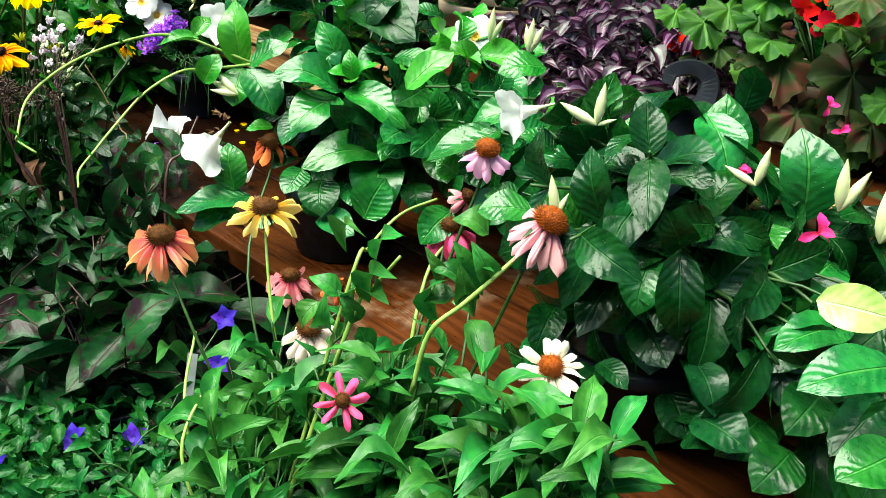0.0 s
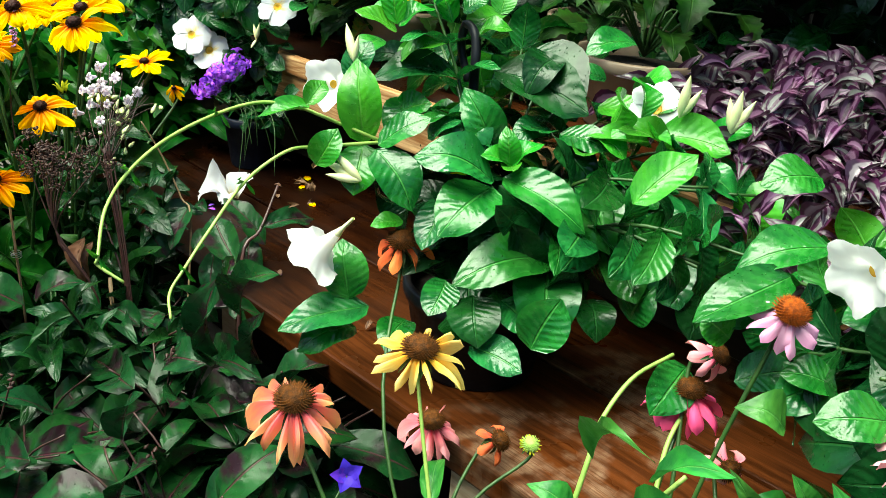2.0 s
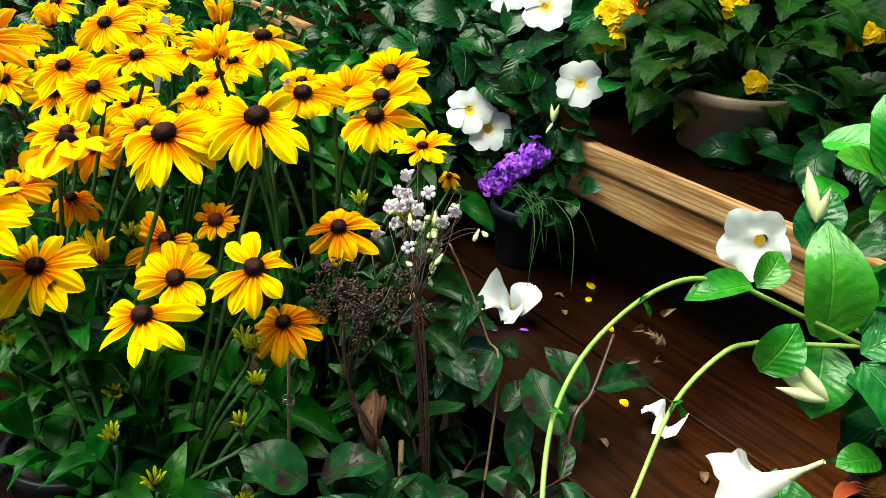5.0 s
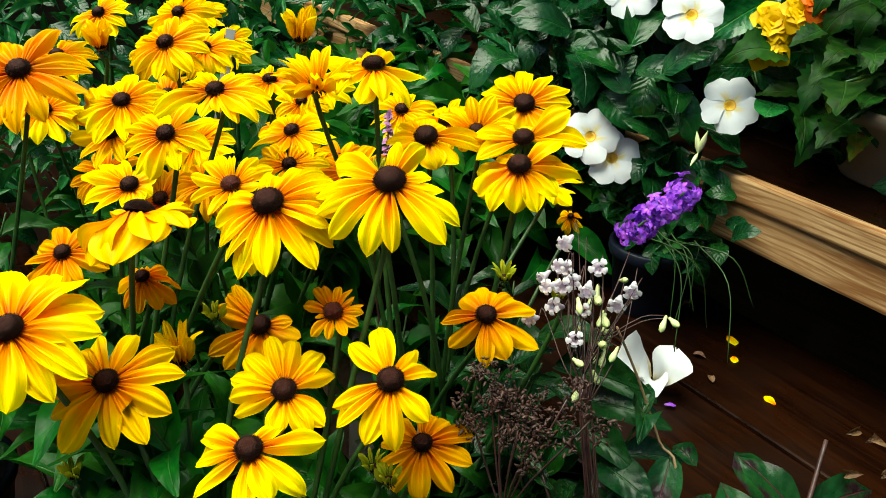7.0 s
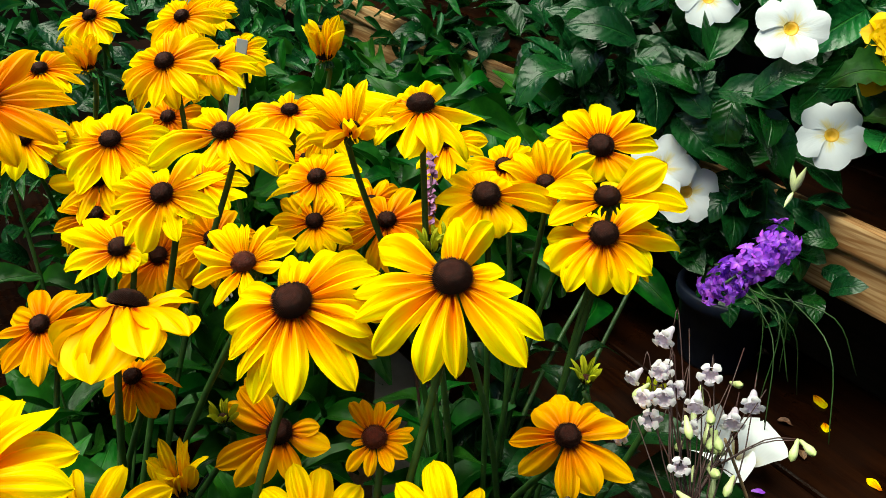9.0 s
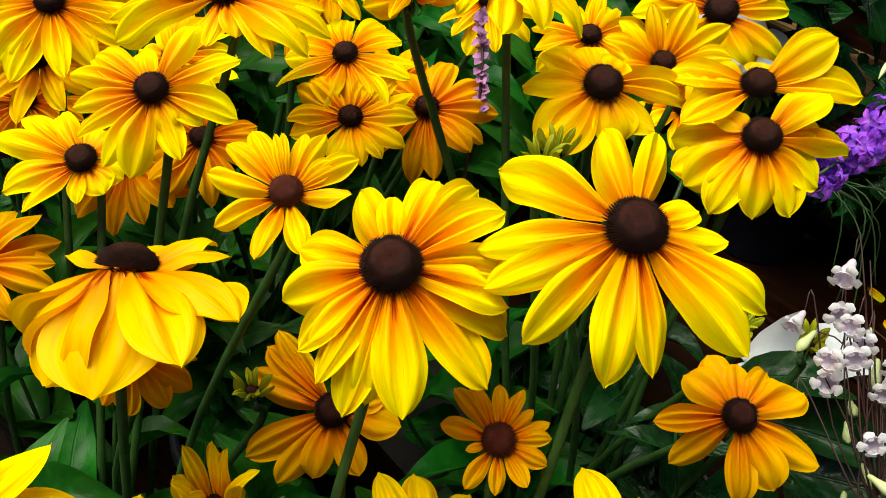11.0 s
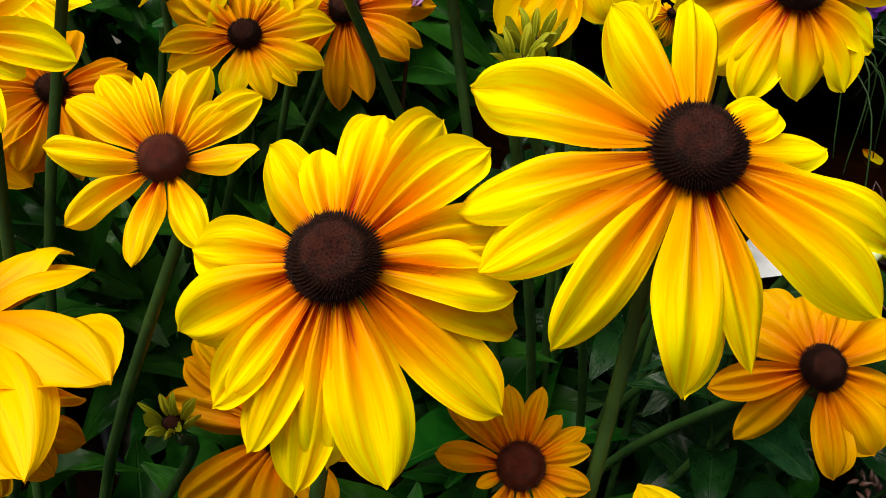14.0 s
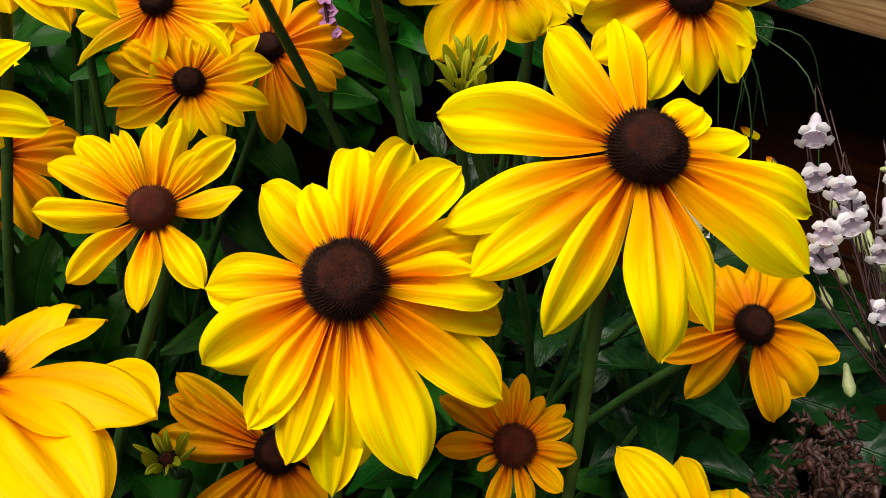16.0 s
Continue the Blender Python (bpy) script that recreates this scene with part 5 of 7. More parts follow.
leaf(second_dip, "shade", (-0.362, 0.656, 0.856), (-0.305, 0.655, 0.884), 0.056, FACE)
leaf(second_dip, "dipl", (-0.280, 0.755, 0.976), (-0.302, 0.667, 0.972), 0.042, FACE)
leaf(second_dip, "dipl", (-0.668, 0.700, 1.054), (-0.694, 0.630, 1.035), 0.050, FACE)
leaf(second_dip, "dipl", (-0.588, 0.748, 1.046), (-0.618, 0.701, 1.047), 0.041, FACE)
leaf(second_dip, "dipl", (-0.604, 0.685, 0.999), (-0.627, 0.626, 0.993), 0.040, FACE)
leaf(second_dip, "dipl", (-0.567, 0.791, 1.031), (-0.521, 0.808, 1.054), 0.038, FACE)
leaf(second_dip, "young", (-0.560, 0.860, 1.051), (-0.598, 0.822, 1.079), 0.037, FACE)
leaf(second_dip, "dipl", (-0.517, 0.753, 1.012), (-0.485, 0.775, 1.042), 0.039, FACE)
leaf(second_dip, "dipl", (-0.483, 0.905, 1.045), (-0.433, 0.872, 1.012), 0.044, FACE)
leaf(second_dip, "shade", (-0.445, 0.784, 0.944), (-0.423, 0.726, 0.917), 0.061, FACE)
leaf(second_dip, "shade", (-0.396, 0.805, 0.946), (-0.342, 0.792, 0.937), 0.059, FACE)
leaf(second_dip, "dipl", (-0.513, 0.840, 1.018), (-0.557, 0.821, 1.059), 0.048, FRONT)
leaf(second_dip, "dipl", (-0.361, 0.890, 0.971), (-0.356, 0.816, 0.947), 0.055, FACE)
leaf(second_dip, "shade", (-0.530, 0.652, 0.925), (-0.511, 0.601, 0.890), 0.038, FACE)
leaf(second_dip, "shade", (-0.460, 0.638, 0.889), (-0.440, 0.595, 0.888), 0.031, FACE)
leaf(second_dip, "shade", (-0.498, 0.726, 0.940), (-0.532, 0.709, 0.969), 0.045, FACE)
leaf(second_dip, "dipl", (-0.433, 0.817, 0.976), (-0.424, 0.758, 0.943), 0.050, FACE)
leaf(second_dip, "shade", (-0.327, 0.722, 0.901), (-0.347, 0.693, 0.938), 0.040, FACE)
leaf(second_dip, "shade", (-0.276, 0.723, 0.918), (-0.272, 0.657, 0.906), 0.051, FACE)
leaf(second_dip, "shade", (-0.320, 0.711, 0.873), (-0.318, 0.654, 0.855), 0.054, FACE)
leaf(second_dip, "shade", (-0.415, 0.700, 0.862), (-0.371, 0.679, 0.833), 0.048, FACE)
leaf(second_dip, "young", (-0.582, 0.736, 1.016), (-0.559, 0.765, 1.051), 0.035, FACE)
leaf(second_dip, "dipl", (-0.670, 0.654, 0.984), (-0.630, 0.678, 1.004), 0.035, FACE)
leaf(second_dip, "young", (-0.800, 0.667, 1.092), (-0.776, 0.719, 1.135), 0.038, FACE)
leaf(second_dip, "dipl", (-0.698, 0.793, 1.123), (-0.727, 0.743, 1.117), 0.044, FACE)
leaf(second_dip, "dipl", (-0.212, 0.696, 0.988), (-0.253, 0.613, 0.979), 0.049, FACE)
leaf(second_dip, "lime", (-0.288, 0.696, 1.017), (-0.227, 0.714, 1.017), 0.040, FRONT)
leaf(second_dip, "dipl", (-0.345, 0.721, 0.951), (-0.287, 0.712, 0.940), 0.039, FACE)
leaf(second_dip, "dipl", (-0.184, 0.661, 0.938), (-0.203, 0.601, 0.928), 0.048, FACE)
leaf(second_dip, "shade", (-0.267, 0.667, 0.887), (-0.271, 0.616, 0.867), 0.048, FACE)
leaf(second_dip, "shade", (-0.444, 0.672, 0.942), (-0.390, 0.650, 0.918), 0.051, FRONT)
leaf(second_dip, "shade", (-0.444, 0.618, 0.910), (-0.403, 0.610, 0.903), 0.027, FACE)
leaf(second_dip, "shade", (-0.379, 0.679, 0.919), (-0.333, 0.648, 0.894), 0.039, FRONT)
leaf(second_dip, "shade", (-0.354, 0.651, 0.884), (-0.295, 0.647, 0.879), 0.051, FACE)
leaf(second_dip, "dipl", (-0.343, 0.713, 0.936), (-0.292, 0.709, 0.944), 0.036, FRONT)
leaf(second_dip, "young", (-0.460, 0.502, 0.856), (-0.402, 0.500, 0.855), 0.040, FACE)
leaf(second_dip, "young", (-0.381, 0.539, 0.831), (-0.385, 0.561, 0.872), 0.030, FRONT)
leaf(second_dip, "dipl", (-0.518, 0.857, 1.101), (-0.463, 0.831, 1.044), 0.055, FRONT)
rng = random.Random(5)


def inner(plant, n, reach, low, high, kind, seed, length=0.085, width=0.045):
    r = random.Random(seed)
    for i in range(n):
        a = 6.283 * i / n + r.uniform(-0.2, 0.2)
        p = plant.location + Vector((r.uniform(-0.03, 0.03), r.uniform(-0.03, 0.03), 0))
        q = plant.location + Vector((math.cos(a) * reach * r.uniform(0.5, 1), math.sin(a) * reach * r.uniform(0.4, 0.9), r.uniform(low, high)))
        shoot(plant, kind, [p, p.lerp(q, 0.5) + Vector((0, 0, 0.05)), q], 0.045, length, width, r, 0.2, STEM, 0.003, 0.25, 2, 0.4)


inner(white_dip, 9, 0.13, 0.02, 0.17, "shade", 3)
leaf(white_dip, "shade", (-0.983, 0.672, 0.926), (-0.944, 0.643, 0.890), 0.058, FRONT)
leaf(white_dip, "dipl", (-0.915, 0.852, 1.012), (-0.859, 0.835, 0.991), 0.062, FACE)
leaf(white_dip, "dipl", (-0.881, 0.859, 0.966), (-0.827, 0.827, 0.927), 0.059, FRONT)
leaf(white_dip, "dipl", (-0.903, 0.920, 1.046), (-0.833, 0.920, 1.029), 0.049, FACE)
leaf(white_dip, "young", (-0.951, 0.920, 1.076), (-0.867, 0.945, 1.073), 0.045, FACE)
leaf(white_dip, "young", (-0.939, 0.895, 1.068), (-0.975, 0.819, 1.084), 0.040, FACE)
leaf(white_dip, "young", (-0.824, 0.939, 0.993), (-0.812, 0.961, 1.056), 0.056, FACE)
leaf(white_dip, "dipl", (-0.962, 0.650, 0.881), (-0.899, 0.665, 0.874), 0.041, FACE)
leaf(white_dip, "dipl", (-1.015, 0.660, 0.935), (-0.995, 0.618, 0.913), 0.041, FRONT)
leaf(white_dip, "dipl", (-0.919, 0.819, 0.968), (-0.860, 0.794, 0.931), 0.052, FACE)
leaf(white_dip, "shade", (-0.910, 0.781, 0.920), (-0.874, 0.752, 0.891), 0.047, FRONT)
leaf(white_dip, "shade", (-1.062, 0.863, 1.149), (-1.052, 0.801, 1.113), 0.043, FACE)
leaf(white_dip, "shade", (-1.103, 0.851, 1.148), (-1.007, 0.854, 1.118), 0.068, FACE)
leaf(white_dip, "young", (-1.143, 0.848, 1.186), (-1.139, 0.791, 1.165), 0.044, FACE)
leaf(white_dip, "young", (-1.178, 0.767, 1.146), (-1.174, 0.713, 1.132), 0.044, FACE)
leaf(white_dip, "young", (-1.249, 0.729, 1.181), (-1.190, 0.747, 1.184), 0.038, FACE)
leaf(white_dip, "young", (-1.229, 0.732, 1.151), (-1.224, 0.695, 1.136), 0.037, FACE)
leaf(white_dip, "dipl", (-1.113, 0.757, 1.096), (-1.054, 0.741, 1.049), 0.049, FRONT)
leaf(white_dip, "dipl", (-1.012, 0.820, 1.075), (-0.952, 0.835, 1.071), 0.041, FACE)
leaf(white_dip, "dipl", (-0.879, 0.920, 1.007), (-0.889, 0.859, 1.003), 0.048, FACE)
leaf(white_dip, "young", (-0.910, 0.971, 1.061), (-0.868, 0.993, 1.097), 0.043, FACE)
leaf(white_dip, "dipl", (-0.948, 0.868, 1.041), (-0.955, 0.808, 1.036), 0.048, FACE)
leaf(white_dip, "young", (-1.158, 0.696, 1.079), (-1.119, 0.719, 1.099), 0.036, FACE)
leaf(white_dip, "dipl", (-1.134, 0.663, 1.038), (-1.065, 0.652, 1.007), 0.055, FACE)
leaf(white_dip, "dipl", (-0.913, 0.691, 0.886), (-0.903, 0.721, 0.941), 0.058, FRONT)
leaf(white_dip, "dipl", (-0.968, 0.700, 0.918), (-0.915, 0.699, 0.902), 0.047, FACE)
leaf(white_dip, "dipl", (-0.870, 0.900, 0.960), (-0.822, 0.903, 0.985), 0.048, FACE)
leaf(white_dip, "young", (-0.827, 0.904, 0.921), (-0.819, 0.922, 0.982), 0.055, FRONT)
leaf(white_dip, "dipl", (-0.874, 0.808, 0.901), (-0.857, 0.822, 0.945), 0.054, FACE)
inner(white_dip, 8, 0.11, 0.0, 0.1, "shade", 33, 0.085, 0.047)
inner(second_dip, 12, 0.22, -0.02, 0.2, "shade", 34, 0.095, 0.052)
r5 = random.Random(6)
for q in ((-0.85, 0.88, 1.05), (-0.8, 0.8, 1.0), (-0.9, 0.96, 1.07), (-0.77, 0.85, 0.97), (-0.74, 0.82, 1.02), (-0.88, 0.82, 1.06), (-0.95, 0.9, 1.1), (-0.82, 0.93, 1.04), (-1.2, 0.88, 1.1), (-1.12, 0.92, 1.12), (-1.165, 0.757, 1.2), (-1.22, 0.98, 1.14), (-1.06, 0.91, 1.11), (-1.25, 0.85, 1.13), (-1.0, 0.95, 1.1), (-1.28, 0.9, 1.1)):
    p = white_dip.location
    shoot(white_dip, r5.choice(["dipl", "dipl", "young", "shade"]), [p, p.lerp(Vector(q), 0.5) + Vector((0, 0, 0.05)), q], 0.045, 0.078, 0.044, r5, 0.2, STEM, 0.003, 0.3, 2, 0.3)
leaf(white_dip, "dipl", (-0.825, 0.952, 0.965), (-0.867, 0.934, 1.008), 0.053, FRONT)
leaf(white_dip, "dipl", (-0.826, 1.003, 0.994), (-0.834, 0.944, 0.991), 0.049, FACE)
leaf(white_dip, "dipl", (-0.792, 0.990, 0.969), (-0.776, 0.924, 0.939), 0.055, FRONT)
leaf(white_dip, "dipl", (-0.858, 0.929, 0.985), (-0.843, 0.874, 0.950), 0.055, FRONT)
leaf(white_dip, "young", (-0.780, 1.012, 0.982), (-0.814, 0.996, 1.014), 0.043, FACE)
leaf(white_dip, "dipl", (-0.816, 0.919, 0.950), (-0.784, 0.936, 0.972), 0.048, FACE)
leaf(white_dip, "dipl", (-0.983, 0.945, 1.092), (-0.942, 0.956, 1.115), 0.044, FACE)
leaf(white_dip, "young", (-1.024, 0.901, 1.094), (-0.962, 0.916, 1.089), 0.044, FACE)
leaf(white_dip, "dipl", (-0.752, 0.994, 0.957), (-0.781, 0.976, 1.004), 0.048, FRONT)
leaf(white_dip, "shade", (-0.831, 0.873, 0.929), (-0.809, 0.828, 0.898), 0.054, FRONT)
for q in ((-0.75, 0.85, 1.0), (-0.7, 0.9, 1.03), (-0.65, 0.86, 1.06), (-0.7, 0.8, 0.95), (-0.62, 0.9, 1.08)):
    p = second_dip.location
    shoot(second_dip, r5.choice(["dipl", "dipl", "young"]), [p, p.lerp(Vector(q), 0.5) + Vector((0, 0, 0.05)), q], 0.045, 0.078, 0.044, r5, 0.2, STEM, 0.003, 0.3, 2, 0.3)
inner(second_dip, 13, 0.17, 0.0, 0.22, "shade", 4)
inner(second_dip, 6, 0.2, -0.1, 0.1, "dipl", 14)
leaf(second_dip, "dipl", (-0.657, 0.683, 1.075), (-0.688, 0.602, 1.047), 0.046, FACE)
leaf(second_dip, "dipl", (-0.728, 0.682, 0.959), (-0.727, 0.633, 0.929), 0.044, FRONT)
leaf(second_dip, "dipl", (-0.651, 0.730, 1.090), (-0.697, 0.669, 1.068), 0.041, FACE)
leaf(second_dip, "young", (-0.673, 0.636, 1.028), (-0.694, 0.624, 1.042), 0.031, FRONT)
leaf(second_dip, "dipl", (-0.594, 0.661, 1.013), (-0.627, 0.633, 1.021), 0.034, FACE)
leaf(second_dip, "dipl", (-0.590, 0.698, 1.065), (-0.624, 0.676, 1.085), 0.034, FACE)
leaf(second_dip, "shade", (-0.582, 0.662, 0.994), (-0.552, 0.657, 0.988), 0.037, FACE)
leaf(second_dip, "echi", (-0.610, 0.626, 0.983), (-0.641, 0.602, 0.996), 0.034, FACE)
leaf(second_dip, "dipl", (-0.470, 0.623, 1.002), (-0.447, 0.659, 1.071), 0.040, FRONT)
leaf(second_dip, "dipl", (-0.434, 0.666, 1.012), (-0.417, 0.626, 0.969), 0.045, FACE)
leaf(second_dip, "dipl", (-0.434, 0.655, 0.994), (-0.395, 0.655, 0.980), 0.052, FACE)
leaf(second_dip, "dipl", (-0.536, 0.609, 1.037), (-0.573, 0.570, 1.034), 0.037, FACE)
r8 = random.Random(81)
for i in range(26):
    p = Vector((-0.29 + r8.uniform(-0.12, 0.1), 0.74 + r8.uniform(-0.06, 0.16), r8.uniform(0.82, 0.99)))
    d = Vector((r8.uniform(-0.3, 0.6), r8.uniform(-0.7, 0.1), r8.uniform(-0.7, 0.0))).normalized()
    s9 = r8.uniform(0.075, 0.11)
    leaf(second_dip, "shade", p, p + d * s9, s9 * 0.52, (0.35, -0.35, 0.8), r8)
    part("leaf_stalk", tube(bend([second_dip.location, second_dip.location.lerp(p, 0.5) + Vector((0, 0, 0.04)), p], 3), 0.002, 0.0014, 5, STEM), second_dip)
TENDRILS = [[(-1.216, 0.615, 1.083), (-1.229, 0.568, 1.094), (-1.227, 0.513, 1.09), (-1.205, 0.442, 1.079), (-1.172, 0.385, 1.065), (-1.129, 0.341, 1.05), (-1.093, 0.316, 1.023), (-1.09, 0.314, 1.016), (-1.07, 0.327, 1.004)], [(-1.188, 0.61, 1.047), (-1.189, 0.572, 1.048), (-1.18, 0.514, 1.027), (-1.152, 0.455, 0.995), (-1.13, 0.414, 0.971), (-1.114, 0.389, 0.957), (-1.09, 0.377, 0.944)]]
for line in TENDRILS:
    pts = bend(line, 5)
    part("tendril", tube([(-1.13, 0.66, 1.06)] + pts, 0.0022, 0.0014, 6, STEM_PALE), white_dip)
    for p in line[2:-1:2]:
        leaf(white_dip, "young", p, Vector(p) + Vector((rng.uniform(0.005, 0.02), -0.012, 0.012)), 0.004, FRONT, rng)
        leaf(white_dip, "young", p, Vector(p) + Vector((0.002, 0.01, -0.018)), 0.004, FRONT, rng)
white_flower(white_dip, (-1.145, 0.585, 0.942), (-0.6, -0.26, -0.73), 0.034, rng, 8, True, 20)
white_flower(white_dip, (-1.25, 0.67, 1.098), (0.32, -0.82, 0.16), 0.027, rng, 5, True, 0)
white_flower(white_dip, (-0.962, 0.93, 1.103), (0.6, -0.6, 0.5), 0.034, rng, 5)
buds(white_dip, (-1.13, 0.63, 1.02), [(-0.5, -0.3, 0.5, 0.9), (-0.9, -0.4, 0.3, 1.0), (-0.6, -0.6, 0.1, 0.8)], rng)
buds(white_dip, (-1.2, 0.67, 1.135), [(-0.5, 0.1, 0.9, 0.9), (0.1, 0.1, 1, 0.6)], rng)
buds(white_dip, (-0.93, 0.93, 1.1), [(0.1, 0, 1, 1.0), (0.4, 0.2, 0.8, 0.8)], rng)
buds(white_dip, (-0.88, 0.96, 1.09), [(0.1, 0, 1, 1.0), (0.35, 0.2, 0.8, 0.9), (-0.2, 0, 0.9, 0.8)], rng)
white_flower(second_dip, (-0.588, 0.630, 1.118), (-0.24, -0.82, -0.13), 0.0235, rng, 40, True, 30)
buds(second_dip, (-0.535, 0.69, 1.11), [(-0.85, -0.45, 0.45, 0.85), (0.05, 0.1, 1, 0.85), (0.5, 0.5, 0.25, 0.4)], rng)
buds(second_dip, (-0.525, 0.63, 1.03), [(-0.15, -0.1, 1, 0.85), (0.25, 0.2, 0.8, 0.55)], rng)
buds(second_dip, (-0.4, 0.77, 1.07), [(-0.8, -0.5, 0.5, 0.7), (0.15, 0.1, 1, 0.8)], rng)
buds(second_dip, (-0.33, 0.8, 1.06), [(-0.05, 0, 1, 1.0), (0.35, 0.3, 0.9, 0.9)], rng)
buds(second_dip, (-0.28, 0.78, 1.05), [(-0.1, 0, 1, 1.0), (0.3, 0.1, 0.9, 1.0)], rng)
for c, s in (((-0.43, 0.79, 1.075), 0.014), ((-0.33, 0.77, 1.045), 0.019), ((-0.4, 0.89, 1.13), 0.011), ((-0.38, 0.88, 1.11), 0.011)):
    for i in range(5):
        d = ball(rng).normalized()
        part("petal", MAGENTAS[i % 2], second_dip, along(c, Vector(c) + (d + Vector((0, 0, 0.5))).normalized() * s, FRONT, s * 0.5))
# hanger strap of black plastic on each pot
def ribbon(pts, widths, thick, facing, mat):
    """A flat plastic strap along a line."""
    line, f = bend(pts, 5), Vector(facing).normalized()
    verts, faces = [], []
    for k, p in enumerate(line):
        d = (line[min(k + 1, len(line) - 1)] - line[max(k - 1, 0)]).normalized()
        q, v = d.cross(f).normalized(), k / (len(line) - 1)
        w = (widths[0] + (widths[1] - widths[0]) * v) / 2
        verts += [p + q * w * a + f * thick * b for a, b in ((-1, -0.5), (-0.8, 0.5), (0.8, 0.5), (1, -0.5))]
    for k in range(len(line) - 1):
        faces += [(4 * k + i, 4 * k + (i + 1) % 4, 4 * k + 4 + (i + 1) % 4, 4 * k + 4 + i) for i in range(4)]
    faces += [(3, 2, 1, 0), tuple(4 * (len(line) - 1) + i for i in range(4))]
    return mesh_of("hanger", [tuple(v) for v in verts], faces, mat, None, False)


part("hanger", ribbon([(-0.577, 0.828, 0.98), (-0.577, 0.828, 1.041), (-0.564, 0.849, 1.055), (-0.552, 0.879, 1.082), (-0.546, 0.898, 1.102), (-0.551, 0.907, 1.124), (-0.567, 0.898, 1.136), (-0.582, 0.88, 1.132), (-0.582, 0.871, 1.118)], (0.036, 0.014), 0.005, (0.57, -0.8, 0.25), BLACK_POT), second_dip, None, "flat black plastic hanging hook")
part("hanger", tube(bend([(-1.1, 0.77, 0.93), (-1.11, 0.775, 1.11), (-1.122, 0.785, 1.165), (-1.145, 0.79, 1.178), (-1.15, 0.79, 1.15), (-1.13, 0.785, 1.115)], 6), 0.006, 0.005, 8, BLACK_POT), white_dip, None, "black plastic hanging hook")

# ---- the white dipladenia trailing over the upper shelf, far end ----
pot("plant_pot", -2.0, 1.16, 1.005, 0.08, 0.095, 0.14, BLACK_POT, "black plastic pot on the upper shelf")
far_dip = thing("dipladenia_plant", (-2.0, 1.16, 1.13), "white dipladenia trailing over the edge of the upper shelf", "flowering plant", "dipladenias on the staging")
inner(far_dip, 14, 0.3, -0.1, 0.2, "dipl", 8)
inner(far_dip, 8, 0.34, -0.15, 0.05, "shade", 9)
for c, t in (((-1.91, 0.843, 1.025), 10), ((-1.889, 0.866, 0.999), 40), ((-1.782, 0.945, 1.09), 0), ((-1.83, 0.905, 1.192), 20), ((-1.98, 0.95, 1.19), 50)):
    white_flower(far_dip, c, (0.58, -0.6, 0.5), 0.037, rng, 4, False, t)
    part("stem", tube(bend([Vector(c) + Vector((-0.03, 0.03, -0.03)), Vector(c) + Vector((-0.06, 0.12, 0.0)), far_dip.location], 4), 0.0015, 0.002, 5, STEM), far_dip)
buds(far_dip, (-1.78, 0.9, 1.035), [(-0.3, 0, 1, 0.55), (0.2, 0.1, 1, 0.6), (0.1, -0.5, -0.5, 0.4)], rng)

# ---- purple verbena in a small blue-black pot ----
VIOLET = blade("petal", PURPLE, lobe, arch=0.1, nu=2, nv=4)
FLORET = [merged("floret", [(blade("floret", PURPLE, lobe, arch=0.2, cup=0.2, nu=2, nv=4, seed=k), spoke(k + 0.5 * i, 5, 0.0, 1.0, 0.15 * (k % 3) - 0.4, 0.6)) for k in range(5)]) for i in range(2)]
pot("plant_pot", -1.86, 0.94, 0.775, 0.045, 0.055, 0.1, BLUE_POT, "small blue-black square-rimmed pot on the plank shelf")
verbena = thing("verbena_plant", (-1.86, 0.93, 0.86), "verbena with one dense purple flower spike leaning out", "flowering plant")
spike = [Vector((-1.754, 0.78, 0.967)), Vector((-1.737, 0.836, 1.009))]
part("stem", tube(bend([(-1.86, 0.93, 0.86), (-1.81, 0.84, 0.93), spike[0], spike[1]], 6), 0.002, 0.0015, 6, STEM), verbena)
for i in range(110):
    d = ball(rng).normalized()
    c = spike[0].lerp(spike[1], rng.uniform(-0.1, 1.1)) + d * rng.uniform(0.006, 0.019)
    part("floret", FLORET[i % 2], verbena, head_pose(c, d + ball(rng) * 0.3, rng.uniform(0.008, 0.0115)))
for i in range(10):
    a = rng.uniform(0, 6.28)
    p = Vector((-1.86, 0.93, 0.87))
    q = p + Vector((math.cos(a) * 0.1, math.sin(a) * 0.08, rng.uniform(-0.02, 0.1)))
    shoot(verbena, "small", [p, p.lerp(q, 0.5) + Vector((0, 0, 0.03)), q], 0.025, 0.032, 0.014, rng, 0.4, STEM, 0.0012)
for i in range(9):
    p = Vector((-1.8 + rng.uniform(-0.04, 0.05), 0.86 + rng.uniform(-0.03, 0.04), 0.93))
    q = p + Vector((rng.uniform(0.02, 0.12), rng.uniform(-0.08, 0.04), rng.uniform(-0.11, -0.04)))
    part("runner", tube(bend([p, p.lerp(q, 0.5) + Vector((0.02, 0, 0.03)), q], 5), 0.0009, 0.0006, 4, STEM), verbena)

